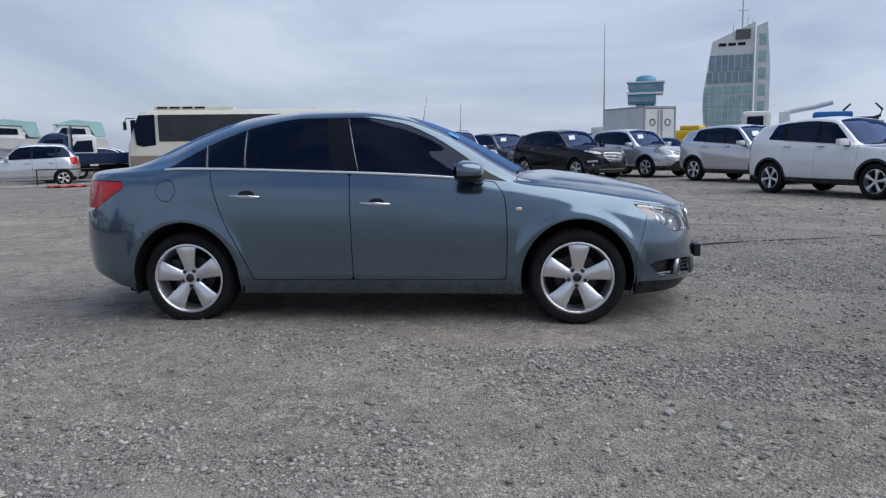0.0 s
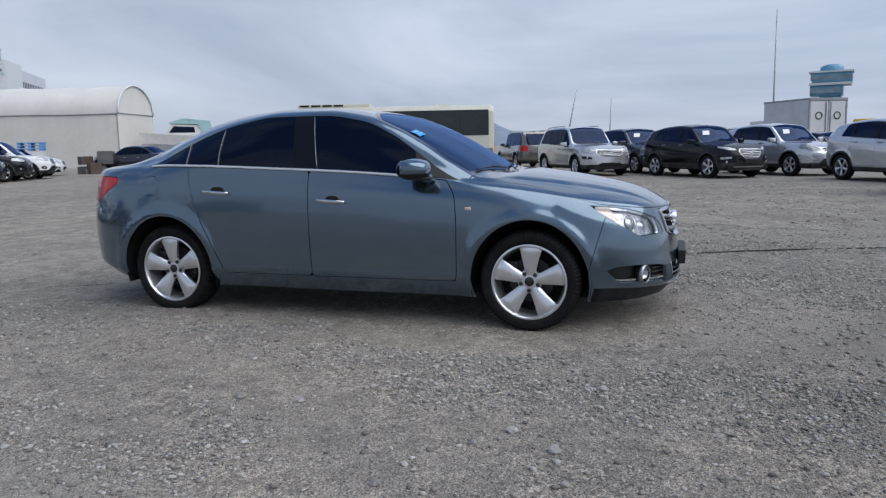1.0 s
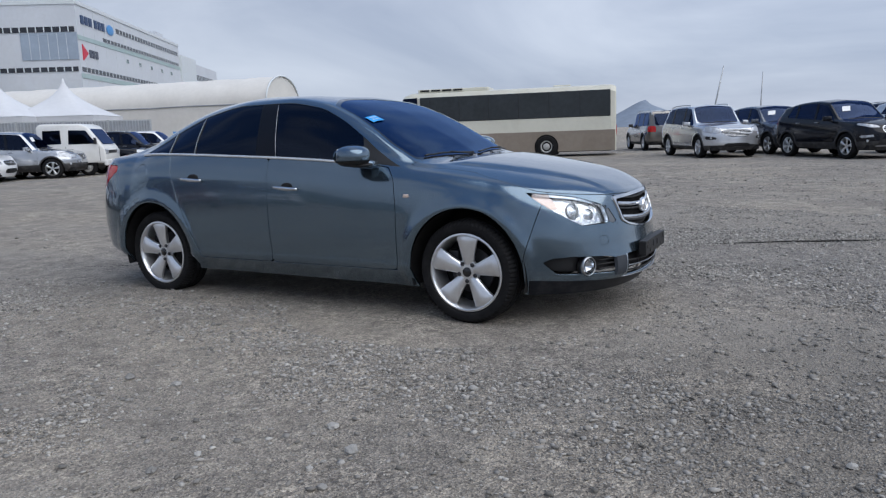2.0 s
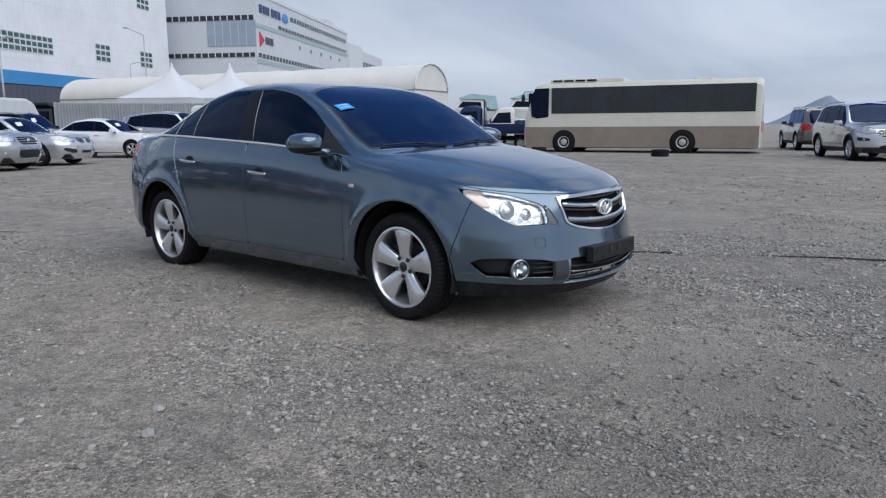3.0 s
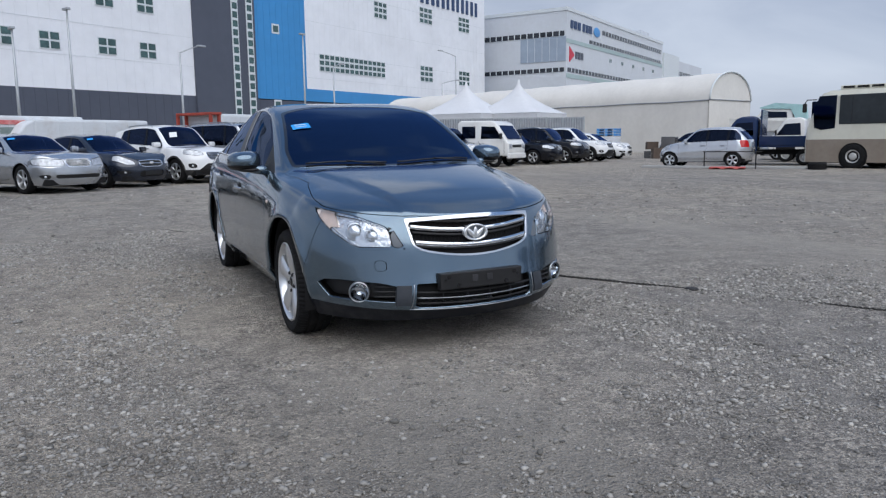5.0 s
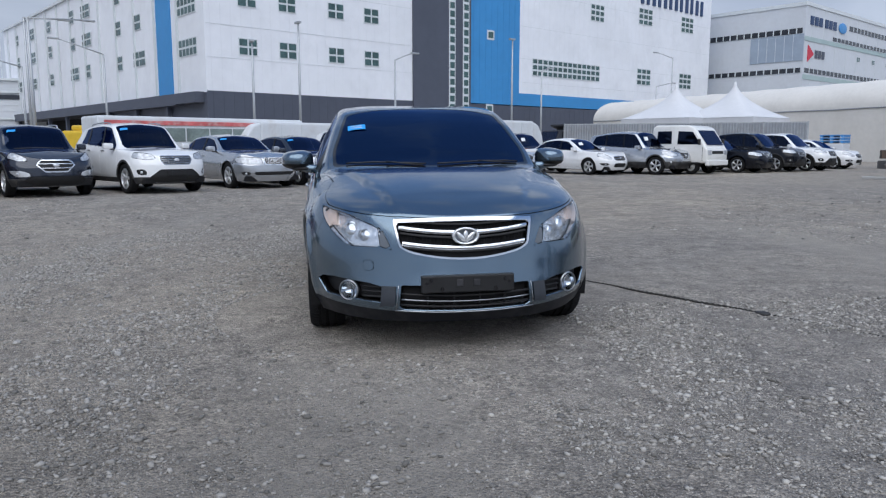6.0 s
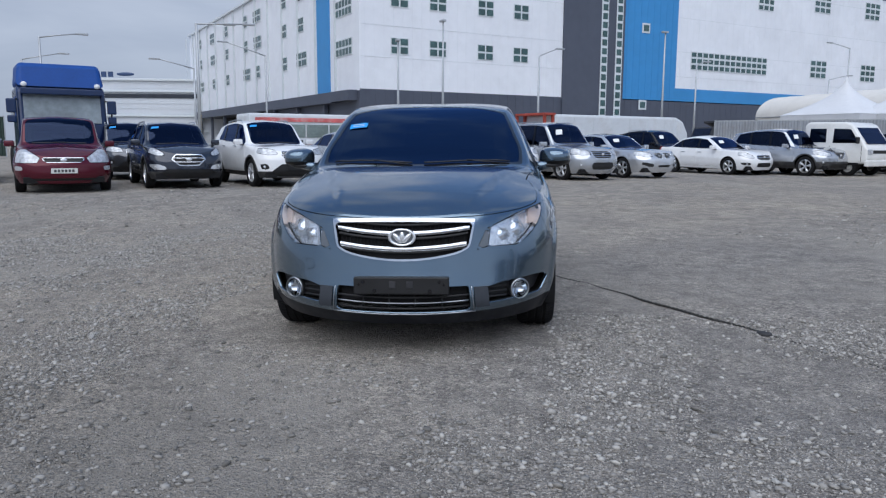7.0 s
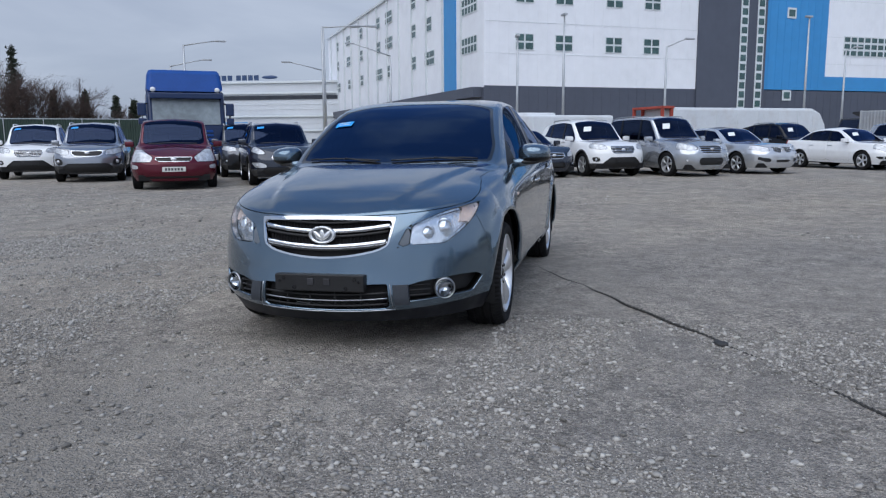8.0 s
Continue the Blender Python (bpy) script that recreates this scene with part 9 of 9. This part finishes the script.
def bare_tree(x, y, h, seed, spread=0.5):
    rng = np.random.RandomState(seed)
    t = thing("bare_tree", pose(x, y, 0, 0, 0, 0), "leafless brown winter tree behind the fence", "tree", "trees behind the fence")
    part("trunk", tube(bmesh.new(), [(0, 0, 0), (0.1 * rng.randn(), 0.1 * rng.randn(), h * 0.25), (0.2 * rng.randn(), 0.2 * rng.randn(), h * 0.45)], 0.16, 6, 0.09), BARK, t)
    bm = bmesh.new()
    def limb(p, d, L, r, depth):
        q = p + d * L
        side = d.orthogonal().normalized() * r
        up = d.cross(side).normalized() * r
        a = [bm.verts.new(p + side), bm.verts.new(p - side * 0.5 + up), bm.verts.new(p - side * 0.5 - up)]
        c = bm.verts.new(q)
        for i in range(3):
            bm.faces.new((a[i], a[(i + 1) % 3], c))
        if depth:
            for k in range(4 if depth > 1 else 5):
                nd = (d + Vector(rng.randn(3)) * spread + Vector((0, 0, 0.12))).normalized()
                limb(p + d * L * (0.35 + 0.6 * rng.rand()), nd, L * (0.5 + 0.25 * rng.rand()), r * 0.55, depth - 1)
    for k in range(7):
        a = rng.rand() * 6.283
        limb(Vector((0, 0, h * (0.12 + 0.33 * rng.rand()))), Vector((math.cos(a) * 0.55, math.sin(a) * 0.55, 0.85)).normalized(), h * (0.32 + 0.2 * rng.rand()), 0.07, 4)
    part("crown", bm, DRY_LEAVES, t, "bare brown limbs and twigs")
    return t


def box_truck_body(x, y, heading):
    t = thing("box_truck", pose(x, y, 0, 0, 0, heading), "white box truck body with two rear doors", "truck")
    part("box_body", boxed(-3.0, 1.4, -1.12, 1.12, 1.0, 3.35, 0.04), BOX_WHITE, t, "pale grey box")
    for sd in (-1, 1):
        dr = part("rear_door", boxed(-3.05, -3.0, sd * 0.56 - 0.5, sd * 0.56 + 0.5, 1.1, 3.2, 0.01), TENT_WHITE, t, "white rear door")
        ring = bmesh.new()
        lathe(ring, [(0.16, -3.07), (0.22, -3.07), (0.22, -3.05)], "x", 20, centre=(0, sd * 0.56, 2.4))
        part("door_emblem", ring, GREEN_MESH, dr, "plain dark ring")
        part("lock_bar", tube(bmesh.new(), [(-3.08, sd * 0.14, 1.15), (-3.08, sd * 0.14, 3.15)], 0.025, 6), FENCE_GREY, dr)
        for X in (-2.0, 2.2):
            heavy_wheel(t, X, sd * 0.9, 0.4)
        part("corner_post", boxed(-3.07, -2.99, sd * 1.12 - 0.05, sd * 1.12 + 0.05, 1.0, 3.38, 0.01), FENCE_GREY, t)
        part("roof_edge", boxed(-3.05, 1.42, sd * 1.12 - 0.02, sd * 1.12 + 0.02, 3.28, 3.38), FENCE_GREY, t)
    part("door_head", boxed(-3.08, -2.98, -1.12, 1.12, 3.24, 3.38, 0.01), FENCE_GREY, t)
    part("cab", boxed(1.5, 3.1, -1.05, 1.05, 0.5, 2.3, 0.15), TRUCK_WHITE, t)
    part("chassis", boxed(-3.0, 2.8, -0.5, 0.5, 0.55, 1.0), SHADOW, t)
    return t


def crane_truck(x, y, heading):
    t = thing("crane_truck", pose(x, y, 0, 0, 0, heading), "white truck with a folded crane and blue tarpaulin load", "truck")
    part("cab", boxed(1.6, 3.2, -1.1, 1.1, 0.6, 2.9, 0.2), TRUCK_WHITE, t)
    part("side_window", boxed(2.0, 2.9, -1.13, 1.13, 1.9, 2.6, 0.03), CAR_GLASS, t)
    part("bed", boxed(-3.2, 1.4, -1.15, 1.15, 0.95, 1.6, 0.04), TRUCK_WHITE, t)
    part("load", boxed(-2.6, -0.6, -1.0, 1.0, 1.6, 2.75, 0.15), TARP_BLUE, t, "blue tarpaulin-covered load")
    part("crane_post", boxed(0.6, 1.2, -0.3, 0.3, 1.0, 2.85, 0.05), BOX_WHITE, t)
    part("crane_arm", tube(bmesh.new(), [(0.9, 0, 2.8), (-0.6, 0.2, 3.05), (-1.6, 0.2, 3.3)], 0.14, 8), BOX_WHITE, t)
    for sd in (-1, 1):
        for X in (-2.2, 2.3):
            heavy_wheel(t, X, sd * 0.98, 0.48)
    part("chassis", boxed(-3.0, 3.0, -0.5, 0.5, 0.6, 1.0), SHADOW, t)
    return t


def grapple(x, y):
    t = thing("grapple_frame", pose(x, y, 0, 0, 0, -20), "black steel grapple standing on a low cart", "machine")
    part("cart", boxed(-1.0, 1.0, -0.7, 0.7, 0, 2.2, 0.05), GREY_CARD, t)
    for sd in (-1, 1):
        part("claw", tube(bmesh.new(), [(sd * 0.2, 0, 2.2), (sd * 0.85, 0, 2.45), (sd * 0.95, 0, 2.8), (sd * 0.6, 0, 3.15)], 0.1, 8, 0.05), BLACK, t, "", True)
    part("cross_bar", boxed(-0.8, 0.8, -0.12, 0.12, 2.2, 2.42, 0.03), BLACK, t)
    return t


def yellow_machine(x, y):
    t = thing("yellow_loader", pose(x, y, 0, 0, 0, -30), "yellow construction machine behind the cars", "machine")
    part("body", boxed(-1.3, 1.3, -0.9, 0.9, 0.7, 1.95, 0.15), YELLOW, t)
    part("cab_roof", boxed(-0.6, 0.7, -0.75, 0.75, 1.95, 2.25, 0.1), YELLOW, t)
    for sd in (-1, 1):
        for X in (-1.1, 1.1):
            heavy_wheel(t, X, sd * 0.95, 0.55)
    return t


def pallet_stack(x, y, heading):
    t = thing("pallet_stack", pose(x, y, 0, 0, 0, heading), "blue plastic pallets stacked on white crates", "pallets")
    for k in range(2):
        part("crate", boxed(-0.58, 0.58, -0.5, 0.5, 0.02 + 0.62 * k, 0.6 + 0.62 * k, 0.03), TENT_WHITE, t)
    for k in range(3):
        z = 1.28 + 0.15 * k
        pl = part("pallet", boxed(-0.6, 0.6, -0.5, 0.5, z + 0.09, z + 0.13, 0.01), SIGN_LIGHT, t)
        for q in (-0.5, 0, 0.5):
            part("pallet_foot", boxed(q - 0.07, q + 0.07, -0.5, 0.5, z, z + 0.09), SIGN_LIGHT, pl)
    return t


def scrap_pile(x, y):
    rng = np.random.RandomState(3)
    t = thing("scrap_pile", pose(x, y, 0, 0, 0, 20), "heap of brown and grey scrap boxes", "scrap")
    for k in range(9):
        a, b, c = 0.3 + 0.5 * rng.rand(), 0.3 + 0.4 * rng.rand(), 0.25 + 0.5 * rng.rand()
        bm = boxed(-a / 2, a / 2, -b / 2, b / 2, 0, c, 0.02)
        ob = part("scrap_piece", bm, (GREY_CARD, BROWN_PAINT, BARK, FENCE_GREY)[k % 4], t)
        ob.matrix_basis = pose(1.8 * rng.rand() - 0.9, 1.4 * rng.rand() - 0.7, 0.0 if k < 5 else 0.5, 0, 0, 90 * rng.rand())
    return t


def barrier(x, y, heading):
    """A low black frame with a red sheet beside the small hatchback, on a pale kerb slab."""
    t = thing("steel_frame_stand", pose(x, y, 0, 0, 0, heading), "thin black steel frame stand on the gravel", "frame")
    for q in (-0.9, 0.9):
        part("leg", tube(bmesh.new(), [(q, 0, 0), (q, 0, 0.62)], 0.022, 6), BLACK, t)
    part("top_bar", tube(bmesh.new(), [(-0.95, 0, 0.62), (1.1, 0, 0.62)], 0.022, 6), BLACK, t)
    return t


def red_sheet(x, y, heading):
    bm = bmesh.new()
    n = 8
    g = [[bm.verts.new((-0.6 + 1.2 * i / n, -0.35 + 0.7 * j / n, 0.03 + 0.06 * abs(math.sin(2.1 * i + j)))) for j in range(n + 1)] for i in range(n + 1)]
    for i in range(n):
        for j in range(n):
            bm.faces.new((g[i][j], g[i + 1][j], g[i + 1][j + 1], g[i][j + 1]))
    q = bmesh.ops.extrude_face_region(bm, geom=bm.faces[:])
    bmesh.ops.translate(bm, vec=(0, 0, -0.025), verts=[v for v in q["geom"] if isinstance(v, bmesh.types.BMVert)])
    ob = part("red_sheet", bm, RED_SHEET, None, "", True)
    ob.matrix_world = pose(x, y, 0.0, 0, 0, heading)
    return tagged(ob, "crumpled faded red plastic sheet on the ground", "sheet")


def kerb_slab(x, y, heading, length):
    ob = part("kerb_slab", boxed(-length / 2, length / 2, -0.18, 0.18, 0, 0.09, 0.02), SLAB)
    ob.matrix_world = pose(x, y, 0, 0, 0, heading)
    return tagged(ob, "flat pale concrete kerb slab on the gravel", "kerb", "kerb slabs")


def rope_on_ground():
    """A long twisted black rope that runs under the car."""
    knots_x = (-9.0, -4.8, -3.2, -1.1, 0.36, 1.05, 1.66, 2.32, 3.04, 4.6, 7.5)
    knots_y = (-2.9, -1.02, -0.34, 0.62, 1.36, 1.75, 2.10, 2.45, 2.76, 3.3, 4.1)
    X = np.arange(-9.0, 7.5, 0.022)
    Y = pchip(knots_x, knots_y, X) + 0.012 * np.sin(X * 5.1) + 0.008 * np.sin(X * 13.7)
    Z = ground_z(X, Y) + 0.009 - 0.002 * np.clip((X - 2.9) / 0.5, 0, 1) - 0.016 * np.clip((-0.9 - X) / 0.8, 0, 1)
    t = thing("rope", Matrix.Identity(4), "thin twisted black rope lying across the gravel", "rope")
    for ph in (0.0, math.pi):
        pts = [(x, y + 0.0055 * math.cos(x * 95 + ph), z + 0.0055 * math.sin(x * 95 + ph) - 0.004 + 0.006 * math.sin(x * 2.3)) for x, y, z in zip(X, Y, Z)]
        part("strand", tube(bmesh.new(), pts, 0.0056, 5), ROPE, t, "", True)
    return t


def dark_lump(x, y, size):
    bm = bmesh.new()
    bmesh.ops.create_icosphere(bm, subdivisions=2, radius=1.0)
    for v in bm.verts:
        d = 1 + 0.35 * noise.noise(v.co * 2.0)
        v.co = Vector((v.co.x * size * 1.5 * d, v.co.y * size * d, v.co.z * size * 0.5 * d))
    ob = part("rag", bm, DAMP, None, "", True)
    ob.matrix_world = pose(x, y, float(ground_z(x, y)) + size * 0.25, 0, 0, 25)
    return tagged(ob, "small black oily rag on the rope", "rag")


glass_tower()
control_tower()
mast(11.28, 75.22, 13.6, 0, 0.10, "tall thin pale flagpole without a flag")
mast(-6.30, 54.26, 5.3, 11, 0.075, "thin leaning aerial mast")
mast(-2.81, 54.63, 4.6, 2, 0.065, "thin upright aerial mast")
box_truck_body(8.95, 43.95, 116)
yellow_machine(13.22, 45.44)
yellow_machine(-37.5, -13.6)
crane_truck(18.13, 39.93, 160)
grapple(20.76, 38.18)
sheet_fence((-29.5, -49.5), (-43.5, -32.5), 2.7, "dark green mesh fence in front of trees", GREEN_MESH)
conifer(-59.8, -60.0, 11.0, 1)
conifer(-64.1, -55.1, 6.6, 2)
conifer(-66.0, -52.7, 6.0, 3)
conifer(-67.2, -51.4, 5.6, 4)
conifer(-62.2, -57.5, 6.4, 5)
for k, (dx, h) in enumerate(((-6.0, 7.6), (-4.8, 8.2), (-3.6, 8.2), (-1.6, 7.6), (-0.6, 7.0), (0.6, 6.6), (1.6, 6.0), (2.6, 5.6), (3.6, 5.2), (5.0, 4.8), (6.6, 4.4), (8.2, 4.2))):
    bare_tree(-60.2 - 0.55 * dx, -57.0 + 0.62 * dx, h, 20 + k)
pallet_stack(-29.8, 25.5, 35)
scrap_pile(-27.5, 27.4)
park("saloon", -26.0, 28.6, ROW + 150, NAVY_PAINT, "dark saloon beyond the small cars", wheel_at="middle")
park("saloon", -21.5, 33.5, 215, WHITE_PAINT, "white saloon beyond the flatbed truck", wheel_at="middle")
park("suv", -14.0, 36.5, 212, SILVER_PAINT, "silver suv beyond the bus", wheel_at="middle")
park("saloon", -20.0, 30.2, 212, LIGHT_SILVER, "pale silver saloon beyond the hatchback", wheel_at="middle")
park("suv", -3.14, 32.94, EAST, NAVY_PAINT, "dark suv behind the older suv")
barrier(-14.5, 19.2, 32)
red_sheet(-14.3, 18.9, 40)
kerb_slab(-15.9, 18.5, 32, 3.4)
kerb_slab(-13.4, 20.3, 28, 2.4)
rope_on_ground()
dark_lump(1.68, 2.09, 0.035)


def far_hill(x, y, radius, height):
    """A hill on the horizon; distance haze is put into its blue-grey colour."""
    n = 24
    bm = bmesh.new()
    grid = []
    for i in range(n + 1):
        row = []
        for j in range(n + 1):
            u, v = 2 * i / n - 1, 2 * j / n - 1
            r = math.hypot(u, v)
            h = height * max(0.0, 1 - r) ** 1.2 * (1 + 0.25 * noise.noise((u * 2.5, v * 2.5, 1.0)))
            row.append(bm.verts.new((u * radius, v * radius, h - 0.5)))
        grid.append(row)
    for i in range(n):
        for j in range(n):
            bm.faces.new((grid[i][j], grid[i + 1][j], grid[i + 1][j + 1], grid[i][j + 1]))
    ob = part("hill", bm, material("hazy_hill", (0.20, 0.24, 0.30), rough=0.95, noise_scale=0.05, vary=0.15), None, "", True)
    ob.matrix_world = pose(x, y, 0)
    return tagged(ob, "hazy blue-grey hill on the horizon", "hill", kind="structure")


far_hill(-103.0, 432.0, 34.0, 15.5)
